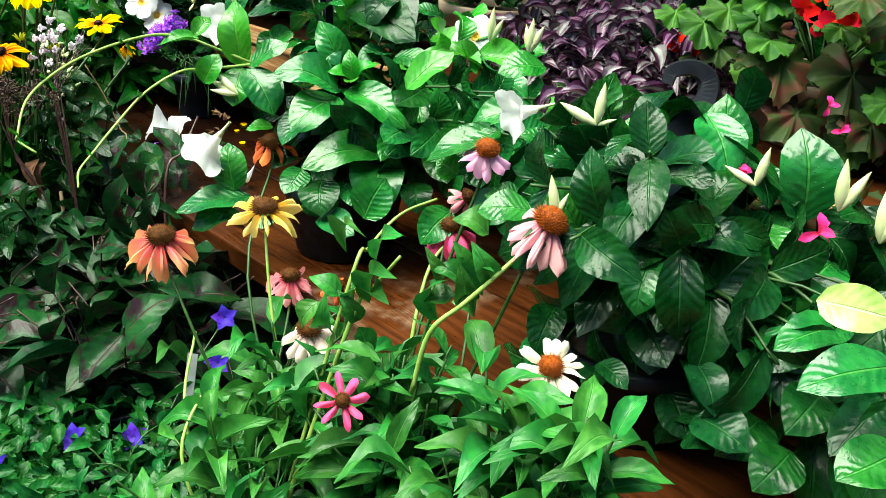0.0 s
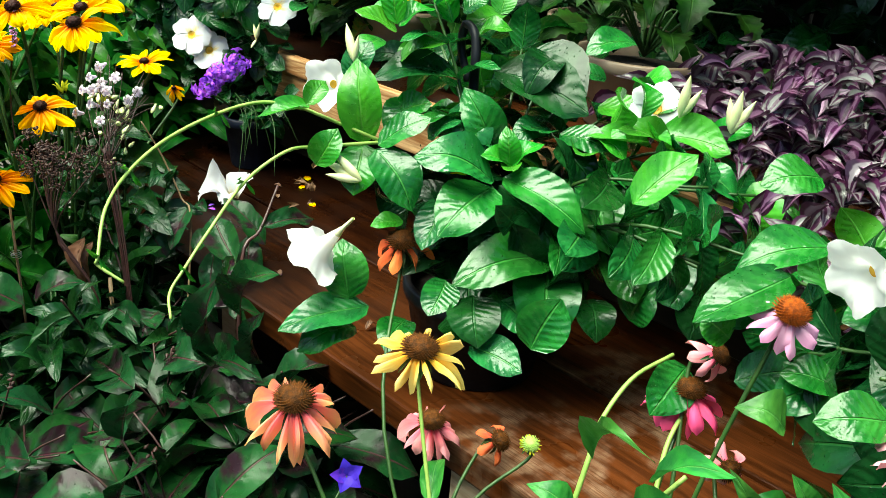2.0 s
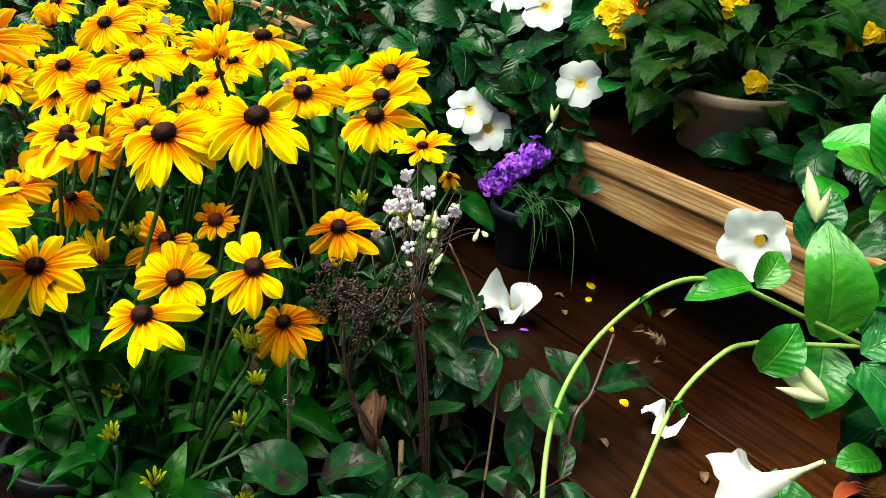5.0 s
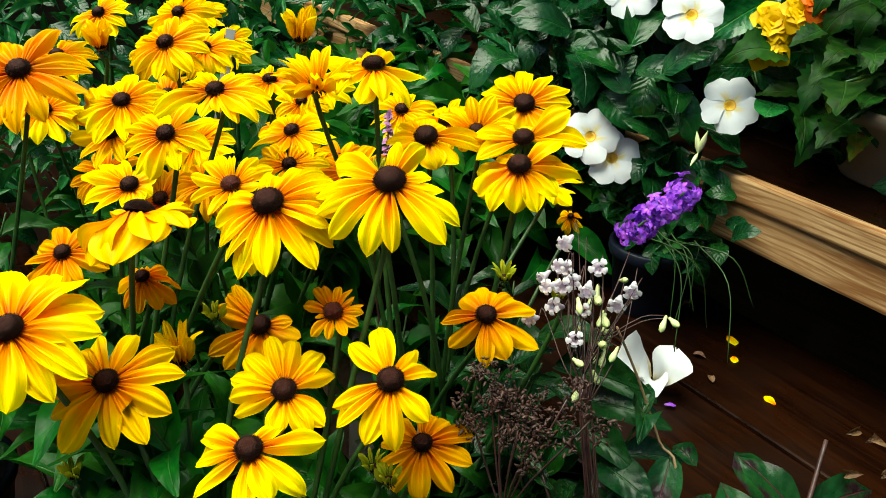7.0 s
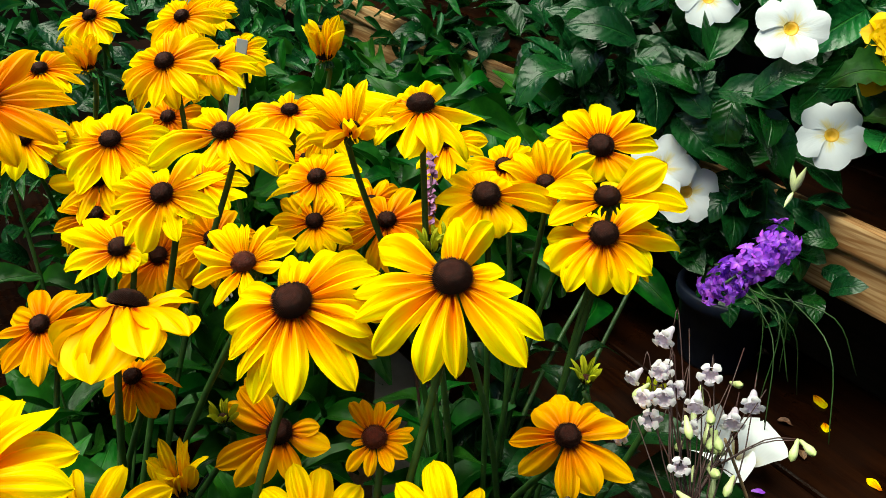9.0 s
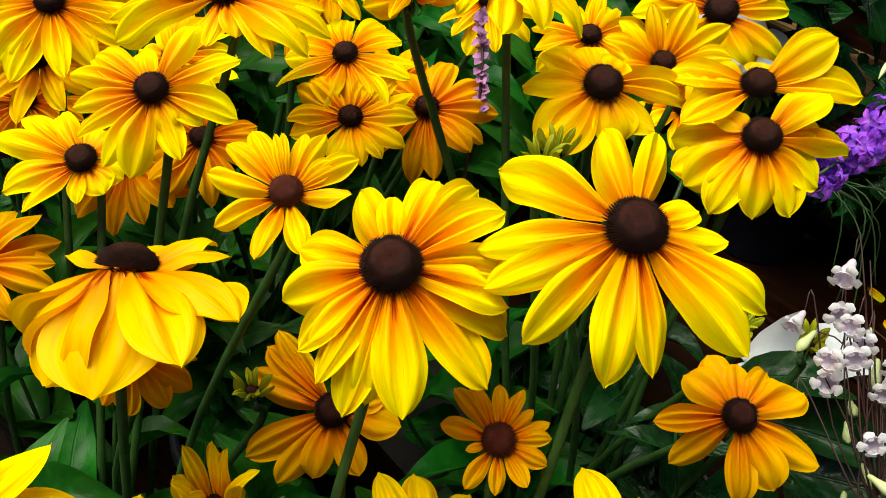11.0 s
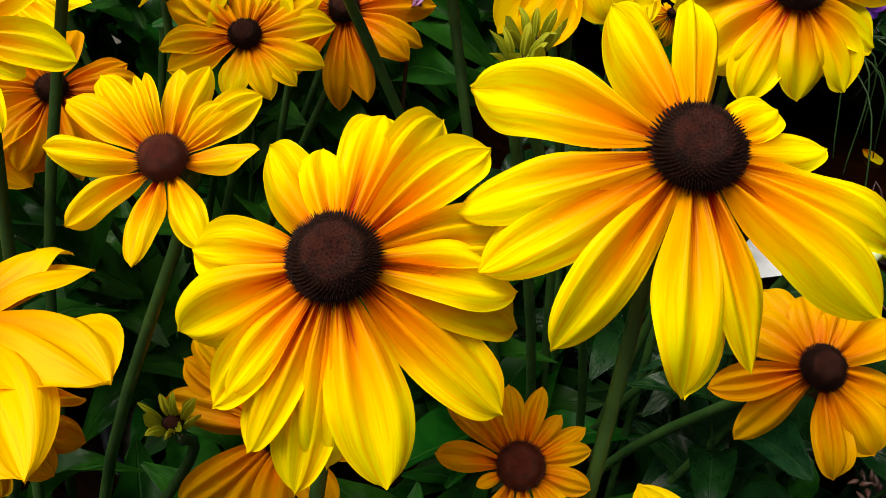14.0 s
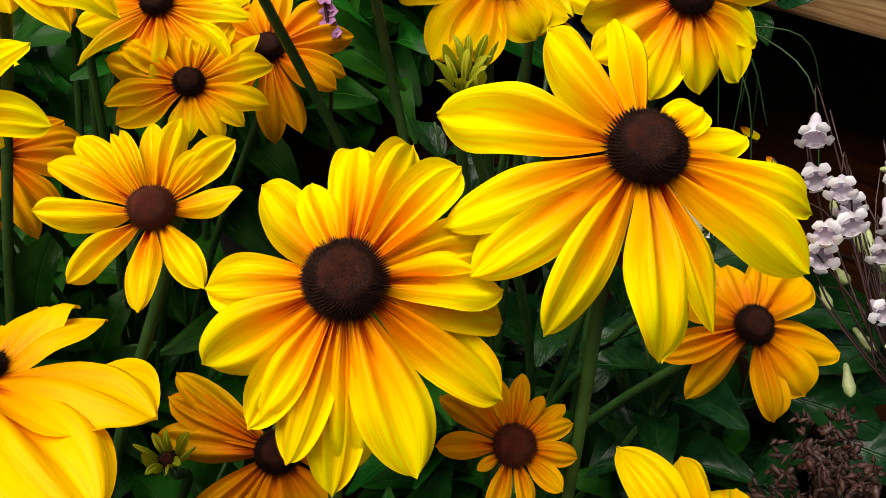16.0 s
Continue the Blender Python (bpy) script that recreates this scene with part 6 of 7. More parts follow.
# ---- bronze-leaved penstemons ----
BELL_TUBE = plain_material("lilac_white_bell", (0.68, 0.56, 0.7), (0.8, 0.74, 0.82), 0.5, 200.0, 0.1, glow=0.35)
BELL_SHAPE = lathe("bell", [(0.0012, 0.0), (0.0022, 0.002), (0.0026, 0.005), (0.0041, 0.009), (0.005, 0.013), (0.0056, 0.016)], [BELL_TUBE], 12)
BELL_STAR = merged("bell_mouth", [(blade("lobe", BELL, lobe, arch=0.2, cup=-0.15, wave=0.06, nu=4, nv=5, seed=k), spoke(k, 5, 0.42, 0.78 + 0.14 * (k % 2), 0.15 + 0.18 * (k % 3), 0.92)) for k in range(5)])
BELL_BUD = lathe("bud", [(0.0009, 0.0), (0.0016, 0.0015), (0.0019, 0.005), (0.0028, 0.009), (0.0033, 0.012), (0.0026, 0.0155), (0.0004, 0.0175)], BUD_PALE, 9)


def bell(plant, at, d, s=1.0):
    d = Vector(d).normalized()
    b = part("bell", BELL_SHAPE, plant, head_pose(at, d, s))
    part("bell_mouth", BELL_STAR, b, head_pose(Vector(at) + d * 0.0155 * s, d, s * 0.0072))


pot("plant_pot", -1.47, 0.5, 0.5, 0.06, 0.075, 0.13, BLACK_POT, "black plastic nursery pot standing on the low shelf")
pens = thing("penstemon_plant", (-1.47, 0.5, 0.61), "penstemon with white bells on dark wiry stems", "flowering plant", "penstemons")
for i in range(11):
    q = Vector((-1.597, 0.532, 1.022)) + Vector((rng.uniform(-0.03, 0.05), rng.uniform(-0.012, 0.075), rng.uniform(-0.045, 0.035)))
    line = bend([(-1.47 + rng.uniform(-0.02, 0.02), 0.5, 0.6), (-1.485 + rng.uniform(-0.01, 0.01), 0.505, 0.8), (-1.53, 0.515 + rng.uniform(-0.01, 0.01), 0.94), (-1.545, 0.52, 0.97), q], 5)
    part("stem", tube(line, 0.0011, 0.0004, 5, STEM_DARK), pens)
    for k in range(2):
        p = line[-2 - 2 * k] + ball(rng) * 0.04
        part("stalk", tube(bend([line[-4 - 2 * k], line[-3 - 2 * k].lerp(p, 0.5), p], 3), 0.0005, 0.0004, 4, STEM_DARK), pens)
        part("bud", BELL_BUD, pens, head_pose(p, Vector((rng.uniform(0.0, 0.8), rng.uniform(-0.8, -0.1), rng.uniform(-0.6, 0.4))), rng.uniform(0.8, 1.15)))
BELLS = [(-1.557, 0.516, 0.998), (-1.592, 0.519, 1.012), (-1.569, 0.534, 1.032), (-1.589, 0.535, 1.032), (-1.608, 0.543, 1.035), (-1.625, 0.530, 1.019), (-1.555, 0.557, 1.020),
         (-1.568, 0.531, 1.015), (-1.552, 0.570, 1.031), (-1.594, 0.520, 1.048), (-1.593, 0.508, 1.032), (-1.585, 0.521, 1.033), (-1.575, 0.550, 1.049), (-1.6, 0.5, 1.0), (-1.615, 0.545, 1.055)]
for i, c in enumerate(BELLS):
    c = Vector(c)
    d = Vector((rng.uniform(0.0, 0.6), rng.uniform(-0.9, -0.5), rng.uniform(-0.35, 0.35))).normalized()
    p = c - d * 0.015
    root = Vector((-1.53, 0.515, 0.95))
    part("stalk", tube(bend([root, root.lerp(p, 0.5) + ball(rng) * 0.012, p - d * 0.006 + Vector((0, 0, 0.006)), p], 4), 0.0006, 0.0004, 4, STEM_DARK), pens)
    bell(pens, p, d, rng.uniform(0.8, 1.02))
# spent seed head lower down
POD = lathe("seed_pod", [(0.0003, 0.0), (0.0014, 0.0012), (0.0016, 0.0028), (0.0003, 0.0065)], DRY, 5)
PODS = [merged("seed_pod", [(POD, head_pose(ball(rng) * 0.009, ball(rng), rng.uniform(0.7, 1.3))) for i in range(9)]) for k in range(3)]
for i in range(10):
    q = Vector((-1.53 + rng.uniform(-0.036, 0.036), 0.455 + rng.uniform(-0.036, 0.036), 0.966 + rng.uniform(-0.016, 0.02)))
    line = bend([(-1.46, 0.48, 0.6), (-1.48, 0.46, 0.78), (-1.52, 0.43, 0.87), q], 5)
    part("stem", tube(line, 0.0015, 0.0008, 5, STEM_DARK), pens)
    for k in range(11):
        p = line[-1 - (k % 4) // 3] + ball(rng) * 0.02
        part("seed_pod", PODS[k % 3], pens, head_pose(p, ball(rng), rng.uniform(0.55, 0.9)))
part("cane", tube([(-1.612, 0.405, 0.5), (-1.615, 0.405, 0.925)], 0.0022, 0.002, 6, CANE), pens)
for z in (0.802, 0.805, 0.808):
    part("wire_tie", tube([(-1.615 + 0.007 * math.cos(0.7 * k), 0.405 + 0.007 * math.sin(0.7 * k), z + 0.0003 * k) for k in range(10)], 0.0006, 0.0006, 4, WIRE), pens)
for i in range(12):
    a = rng.uniform(0, 6.28)
    p = pens.location + Vector((rng.uniform(-0.04, 0.04), rng.uniform(-0.04, 0.04), 0))
    q = p + Vector((math.cos(a) * 0.12, math.sin(a) * 0.1, rng.uniform(0.05, 0.25)))
    shoot(pens, "deep" if i % 3 else "pens", [p, p.lerp(q, 0.5) + Vector((0, 0, 0.03)), q], 0.045, 0.09, 0.032, rng, 0.4, STEM_DARK)
edge = []
for x, y in ((-1.62, 0.56), (-1.78, 0.6), (-1.44, 0.36)):
    pot("plant_pot", x, y, 0.5, 0.05, 0.062, 0.11, BLACK_POT, "black plastic nursery pot standing on the low shelf")
    b = thing("penstemon_plant", (x, y, 0.59), "green leafy penstemon out of flower", "foliage plant", "penstemons")
    edge.append(b)
    for i in range(11):
        a = rng.uniform(0, 6.28)
        p = b.location + Vector((rng.uniform(-0.03, 0.03), rng.uniform(-0.03, 0.03), 0))
        q = p + Vector((math.cos(a) * 0.08, math.sin(a) * 0.05, rng.uniform(0.15, 0.36 if y > 0.4 else 0.25)))
        shoot(b, "deep", [p, p.lerp(q, 0.5) + Vector((0, 0, 0.03)), q], 0.05, 0.085, 0.034, rng, 0.4, STEM, 0.002, 0.2)
bronze = []
for x, y in ((-1.3, 0.46), (-1.12, 0.4), (-1.36, 0.28), (-1.18, 0.56)):
    pot("plant_pot", x, y, 0.5, 0.055, 0.07, 0.12, BLACK_POT, "black plastic nursery pot standing on the low shelf")
    b = thing("penstemon_plant", (x, y, 0.6), "bronze-leaved penstemon past flowering, wet leaves", "foliage plant", "penstemons")
    bronze.append(b)
    for i in range(8):
        a = rng.uniform(0, 6.28)
        p = b.location + Vector((rng.uniform(-0.04, 0.04), rng.uniform(-0.04, 0.04), 0))
        q = p + Vector((math.cos(a) * 0.1, math.sin(a) * 0.09, rng.uniform(0.02, 0.17)))
        shoot(b, "pens", [p, p.lerp(q, 0.5) + Vector((0, 0, 0.03)), q], 0.075, 0.115, 0.066, rng, 0.3, STEM_DARK, 0.002)
    for i in range(1):
        p = b.location + Vector((rng.uniform(-0.04, 0.04), rng.uniform(-0.04, 0.04), 0))
        q = p + Vector((rng.uniform(-0.05, 0.05), rng.uniform(-0.05, 0.05), rng.uniform(0.14, 0.2)))
        part("stem", tube(bend([p, p.lerp(q, 0.5), q], 4), 0.0018, 0.001, 5, STEM_DARK), b)
        for k in range(5):
            part("seed_pod", BUD_DRY, b, head_pose(q + ball(rng) * 0.014, ball(rng), 0.25))

leaf(bronze[0], "pens", (-1.413, 0.670, 0.852), (-1.472, 0.651, 0.885), 0.035, FACE)
leaf(bronze[0], "pens", (-1.399, 0.626, 0.818), (-1.472, 0.634, 0.863), 0.047, FRONT)
leaf(bronze[0], "pens", (-1.412, 0.675, 0.856), (-1.403, 0.760, 0.852), 0.034, FACE)
leaf(bronze[0], "pens", (-1.521, 0.623, 0.864), (-1.490, 0.574, 0.817), 0.033, FACE)
leaf(bronze[0], "pens", (-1.504, 0.640, 0.855), (-1.534, 0.639, 0.859), 0.018, FACE)
leaf(bronze[0], "pens", (-1.540, 0.613, 0.836), (-1.538, 0.573, 0.830), 0.018, FACE)
leaf(bronze[0], "pens", (-1.470, 0.600, 0.815), (-1.483, 0.639, 0.840), 0.026, FACE)
leaf(bronze[0], "pens", (-1.490, 0.368, 0.790), (-1.531, 0.312, 0.823), 0.056, FACE)
leaf(bronze[0], "pens", (-1.485, 0.381, 0.796), (-1.447, 0.436, 0.820), 0.044, FACE)
leaf(bronze[0], "dry", (-1.546, 0.477, 0.840), (-1.504, 0.457, 0.778), 0.020, FRONT)
leaf(bronze[0], "dry", (-1.539, 0.485, 0.834), (-1.517, 0.466, 0.791), 0.014, FRONT)
leaf(bronze[0], "pens", (-1.551, 0.285, 0.776), (-1.483, 0.313, 0.754), 0.048, FACE)
leaf(bronze[0], "pens", (-1.503, 0.690, 0.853), (-1.446, 0.703, 0.808), 0.035, FACE)
leaf(bronze[0], "pens", (-1.438, 0.667, 0.742), (-1.480, 0.696, 0.815), 0.049, FRONT)
leaf(bronze[0], "pens", (-1.518, 0.582, 0.791), (-1.568, 0.574, 0.830), 0.038, FACE)
leaf(bronze[0], "deep", (-1.590, 0.568, 0.868), (-1.525, 0.581, 0.858), 0.031, FACE)
leaf(bronze[0], "deep", (-1.642, 0.577, 0.906), (-1.548, 0.622, 0.907), 0.035, FACE)
leaf(bronze[0], "deep", (-1.608, 0.576, 0.889), (-1.531, 0.630, 0.883), 0.038, FACE)
leaf(bronze[0], "deep", (-1.557, 0.568, 0.852), (-1.491, 0.579, 0.838), 0.037, FACE)
leaf(bronze[0], "deep", (-1.660, 0.568, 0.932), (-1.600, 0.609, 0.942), 0.032, FACE)
leaf(bronze[0], "pens", (-1.484, 0.641, 0.802), (-1.450, 0.609, 0.743), 0.034, FACE)
leaf(bronze[0], "pens", (-1.454, 0.572, 0.752), (-1.402, 0.596, 0.731), 0.040, FACE)
leaf(bronze[0], "pens", (-1.388, 0.662, 0.767), (-1.370, 0.622, 0.729), 0.046, FRONT)
leaf(bronze[0], "pens", (-1.459, 0.537, 0.743), (-1.437, 0.498, 0.724), 0.045, FACE)
leaf(bronze[0], "pens", (-1.347, 0.500, 0.688), (-1.361, 0.480, 0.551), 0.081, FACE)
leaf(bronze[0], "pens", (-1.250, 0.500, 0.771), (-1.331, 0.480, 0.743), 0.050, FACE)
leaf(bronze[0], "pens", (-1.246, 0.500, 0.770), (-1.101, 0.480, 0.833), 0.039, FACE)
leaf(bronze[0], "pens", (-1.350, 0.500, 0.686), (-1.529, 0.480, 0.629), 0.034, FACE)
leaf(bronze[0], "pens", (-1.497, 0.500, 0.558), (-1.595, 0.480, 0.569), 0.036, FACE)
leaf(bronze[0], "pens", (-1.612, 0.500, 0.592), (-1.416, 0.480, 0.735), 0.025, FACE)
leaf(bronze[0], "pens", (-1.622, 0.500, 0.584), (-1.751, 0.480, 0.515), 0.027, FACE)
leaf(bronze[0], "pens", (-1.175, 0.500, 0.748), (-1.253, 0.480, 0.689), 0.045, FACE)
leaf(bronze[0], "pens", (-1.131, 0.500, 0.831), (-1.094, 0.480, 0.918), 0.024, FACE)
leaf(bronze[0], "pens", (-1.227, 0.500, 0.798), (-1.181, 0.480, 0.924), 0.045, FACE)
leaf(bronze[0], "pens", (-1.174, 0.500, 0.871), (-1.066, 0.480, 0.972), 0.028, FACE)
leaf(bronze[0], "pens", (-1.622, 0.500, 0.448), (-1.725, 0.480, 0.419), 0.037, FACE)
leaf(bronze[0], "pens", (-1.271, 0.500, 0.708), (-1.159, 0.480, 0.714), 0.047, FACE)
leaf(bronze[0], "pens", (-1.443, 0.500, 0.737), (-1.495, 0.480, 0.755), 0.031, FACE)
leaf(bronze[0], "pens", (-1.475, 0.500, 0.511), (-1.553, 0.480, 0.433), 0.037, FACE)
part("stem", tube(bend([(-1.36, 0.6, 0.6), (-1.395, 0.632, 0.818), (-1.411, 0.673, 0.852), (-1.434, 0.718, 0.903)], 5), 0.0035, 0.002, 6, STEM_DARK), bronze[0])
part("stem", tube(bend([(-1.45, 0.56, 0.6), (-1.501, 0.613, 0.839), (-1.532, 0.616, 0.874), (-1.559, 0.604, 0.931), (-1.575, 0.583, 0.983)], 5), 0.0017, 0.0012, 6, CANE), pens)
part("cane", tube([(-1.47, 0.475, 0.5), (-1.511, 0.492, 0.787)], 0.003, 0.003, 6, CANE), bronze[1])
for k in range(8):
    p = Vector((-1.434, 0.718, 0.903)) + Vector((0.02, 0.03, 0.0)) + ball(rng) * 0.03
    leaf(bronze[0], "dry", p, p + ball(rng) * 0.02, 0.008, FRONT, rng)

# ---- balloon flowers ----
BLUES = []
STAR = blade("petal", BLUE, lance, arch=0.1, cup=0.15, nu=4, nv=5)
for x, y in ((-0.92, 0.33), (-0.78, 0.24), (-1.02, 0.22), (-0.66, 0.32), (-1.1, 0.1), (-0.9, 0.08)):
    pot("plant_pot", x, y, 0.5, 0.05, 0.06, 0.1, BLACK_POT, "black plastic nursery pot standing on the low shelf")
    b = thing("balloon_flower_plant", (x, y, 0.58), "low balloon flower plant with violet-blue stars", "flowering plant", "balloon flowers")
    for i in range(9):
        a = rng.uniform(0, 6.28)
        p = b.location + Vector((rng.uniform(-0.03, 0.03), rng.uniform(-0.03, 0.03), 0))
        q = p + Vector((math.cos(a) * 0.09, math.sin(a) * 0.09, rng.uniform(-0.01, 0.1)))
        shoot(b, "small", [p, p.lerp(q, 0.5) + Vector((0, 0, 0.03)), q], 0.022, 0.045, 0.02, rng, 0.5, STEM, 0.0014, 0.1, 2, 0.2)
    if y > 0.2:
        BLUES.append(b)
for c in ((-0.985, 0.297, 0.66), (-0.955, 0.36, 0.65), (-1.0, 0.52, 0.75), (-0.99, 0.5, 0.69), (-1.02, 0.21, 0.64), (-0.93, 0.47, 0.64)):
    b = min(BLUES, key=lambda o: (o.location.xy - Vector(c).xy).length)
    n, e, f = axes((0.5 + rng.uniform(-0.3, 0.3), -0.5, 0.7))
    part("stem", tube(bend([b.location, b.location.lerp(Vector(c), 0.5) + Vector((0, 0, 0.02)), c], 4), 0.0014, 0.001, 5, STEM), b)
    for k in range(5):
        out = e * math.cos(1.2566 * k) + f * math.sin(1.2566 * k)
        part("petal", STAR, b, along(c, Vector(c) + (out + n * 0.35).normalized() * 0.02, n, 0.016))

# ---- plants on the upper shelf ----
pot("plant_pot", -0.84, 1.22, 1.005, 0.08, 0.09, 0.07, BLACK_POT, "low black bowl on the upper shelf")
zebra = thing("tradescantia_plant", (-0.84, 1.2, 1.07), "dense tradescantia with purple and silver striped leaves", "foliage plant")
for i in range(150):
    a, r = rng.uniform(0, 6.28), math.sqrt(rng.random())
    c = Vector((-0.87 + 0.24 * r * math.cos(a), 1.16 + 0.22 * r * math.sin(a), 1.135 - 0.1 * r ** 3 + rng.uniform(-0.02, 0.015)))
    d = Vector((math.cos(a) * 0.6 + rng.uniform(-0.8, 0.8), math.sin(a) * 0.6 + rng.uniform(-0.8, 0.8), rng.uniform(-0.45, 0.35))).normalized()
    for s in (1, -1):
        leaf(zebra, "zebra", c, c + (d * s + Vector((0, 0, 0.12))).normalized() * rng.uniform(0.035, 0.055), 0.019, (0.2, -0.3, 1), rng)

SCALLOP = []
for k, m in enumerate((GERA, GERA, GERA_DARK)):
    vs, us, fs, n, rings = [(0, 0.45, 0.0)], [(0.5, 0.4)], [], 56, (0.1, 0.22, 0.35, 0.46, 0.52)
    for ringn, rr in enumerate(rings):
        out = rr / 0.52
        for i in range(n):
            a = 6.28319 * i / n
            lobes = 1 + out * (0.07 * math.cos(7 * a) + 0.035 * (1 if i % 2 else -1) * (ringn > 2))
            w = rr * lobes * (1 - 0.45 * out * math.exp(-((a - 4.712) / 0.22) ** 2))
            fold = 0.08 * out * math.cos(7 * a + k) + 0.03 * math.sin(21 * a + 3 * ringn + k) * out
            vs.append((w * math.cos(a), 0.45 + w * math.sin(a), fold - 0.1 * out ** 2 + 0.05 * math.sin(2 * a + k) * out))
            us.append((0.5 + w * math.cos(a), 0.45 + w * math.sin(a)))
    for i in range(n):
        j = (i + 1) % n
        fs.append((0, 1 + i, 1 + j))
        fs += [(1 + n * q + i, 1 + n * (q + 1) + i, 1 + n * (q + 1) + j, 1 + n * q + j) for q in range(len(rings) - 1)]
    SCALLOP.append(mesh_of("scalloped_leaf", vs, fs, m, us))
LEAVES["gera"], LEAVES["gerad"] = SCALLOP[:2], SCALLOP[2:]
REDS = [blade("petal", RED, lobe, arch=0.1, nu=3, nv=4)]


def geranium(x, y, z, n, heads, label, dark=0.3, spread=0.16, pot_top=0.09):
    pot("plant_pot", x, y, z, 0.08, 0.1, pot_top, BEIGE_POT, "beige plastic pot on the upper shelf")
    g = thing("geranium_plant", (x, y, z + pot_top - 0.02), label, "flowering plant", "geraniums on the upper shelf")
    for i in range(n):
        a, r = rng.uniform(0, 6.28), rng.uniform(0.2, 1) * spread
        c = g.location + Vector((math.cos(a) * r, math.sin(a) * r, rng.uniform(-0.06, 0.24) - r * 0.3))
        out = Vector((math.cos(a), math.sin(a), 0.1)).normalized()
        s = rng.uniform(0.05, 0.085)
        part("leaf", SCALLOP[2 if rng.random() < dark else i % 2], g, along(c, c + (out + Vector((0.2, -0.25, -0.35))).normalized() * s, (0.35 + 0.4 * out.x, -0.35 + 0.4 * out.y, 0.8), s))
        part("leaf_stalk", tube(bend([g.location, g.location.lerp(c, 0.5) + Vector((0, 0, 0.02)), c], 3), 0.002, 0.0014, 5, STEM), g)
    for c, s in heads:
        part("stem", tube(bend([g.location, g.location.lerp(Vector(c), 0.5), c], 4), 0.002, 0.0018, 5, STEM), g)
        for i in range(44):
            d = ball(rng).normalized()
            if d.z > -0.4:
                p = Vector(c) + d * s * 0.8
                w = (d * 0.4 + ball(rng)).normalized()
                part("petal", REDS[0], g, along(p, p + w * 0.02, d, 0.018))
    return g


gera_a = geranium(-0.56, 1.2, 1.005, 46, [((-0.5, 1.06, 1.2), 0.04), ((-0.44, 1.1, 1.205), 0.035), ((-0.725, 1.11, 1.11), 0.012)], "red geranium with scalloped yellow-green leaves", 0.25)
gera_b = geranium(-0.3, 1.12, 1.005, 30, [], "geranium with large reddened leaves", 0.75, 0.17)

leaf(gera_b, "gerad", (-0.556, 1.079, 1.160), (-0.522, 1.009, 1.095), 0.079, FRONT)
leaf(gera_b, "gerad", (-0.487, 1.119, 1.154), (-0.444, 1.041, 1.087), 0.088, FRONT)
leaf(gera_b, "gerad", (-0.519, 1.078, 1.097), (-0.495, 1.006, 1.046), 0.073, FRONT)
leaf(gera_b, "gerad", (-0.442, 1.097, 1.097), (-0.409, 1.040, 1.052), 0.067, FRONT)
leaf(gera_a, "gera", (-0.655, 1.091, 1.194), (-0.619, 1.044, 1.160), 0.067, FACE)
leaf(gera_a, "gera", (-0.675, 1.060, 1.179), (-0.628, 1.020, 1.139), 0.058, FACE)
leaf(gera_a, "gera", (-0.612, 1.099, 1.185), (-0.585, 1.058, 1.150), 0.061, FACE)
leaf(gera_a, "gera", (-0.707, 1.057, 1.178), (-0.679, 1.009, 1.157), 0.052, FACE)
leaf(gera_a, "gerad", (-0.643, 1.073, 1.146), (-0.622, 1.029, 1.118), 0.051, FACE)
leaf(gera_a, "gera", (-0.588, 1.125, 1.208), (-0.556, 1.092, 1.180), 0.061, FACE)
leaf(gera_a, "gerad", (-0.671, 1.058, 1.120), (-0.642, 1.027, 1.100), 0.041, FACE)
leaf(gera_a, "gerad", (-0.601, 1.077, 1.131), (-0.557, 1.040, 1.101), 0.050, FACE)

ROSE = {m.name: [blade("petal", m, lobe, arch=0.25, cup=0.3, wave=0.04, nu=4, nv=5, seed=i) for i in range(2)] for m in (BEG_YELLOW, BEG_ORANGE)}
pot("plant_pot", -1.66, 1.145, 1.005, 0.074, 0.092, 0.095, BEIGE_POT, "rounded beige pot on the upper shelf")
bego = thing("begonia_plant", (-1.66, 1.145, 1.085), "begonia with jagged green leaves and yellow double flowers", "flowering plant", "begonias on the upper shelf")
pot("plant_pot", -1.32, 1.3, 1.005, 0.08, 0.1, 0.12, BEIGE_POT, "beige plastic pot on the upper shelf")
bego2 = thing("begonia_plant", (-1.32, 1.3, 1.1), "begonia with jagged green leaves and a white flower", "flowering plant", "begonias on the upper shelf")
pot("plant_pot", -1.15, 1.165, 1.005, 0.08, 0.1, 0.105, BEIGE_POT, "tall beige plastic pot on the upper shelf")
bego3 = thing("begonia_plant", (-1.15, 1.165, 1.105), "leafy begonia in a tall beige pot", "flowering plant", "begonias on the upper shelf")
for g, n in ((bego, 95), (bego2, 60), (bego3, 45)):
    for i in range(n):
        a, r = rng.uniform(0, 6.28), rng.uniform(0.15, 1) * 0.2
        c = g.location + Vector((math.cos(a) * r, math.sin(a) * r, rng.uniform(0.06 if g == bego3 else 0.0, 0.22) - r * 0.25))
        out = Vector((math.cos(a), math.sin(a), 0)).normalized()
        s = rng.uniform(0.045, 0.075)
        leaf(g, "bego", c, c + (out * 0.8 + ball(rng) * 0.5 + Vector((0.1, -0.1, -0.45))).normalized() * s, s * 0.75, (out.x * 0.5 + 0.3, out.y * 0.5 - 0.3, 0.8), rng)
        if i % 3 == 0:
            part("leaf_stalk", tube(bend([g.location, g.location.lerp(c, 0.5) + Vector((0, 0, 0.03)), c], 3), 0.0025, 0.0018, 5, STEM), g)

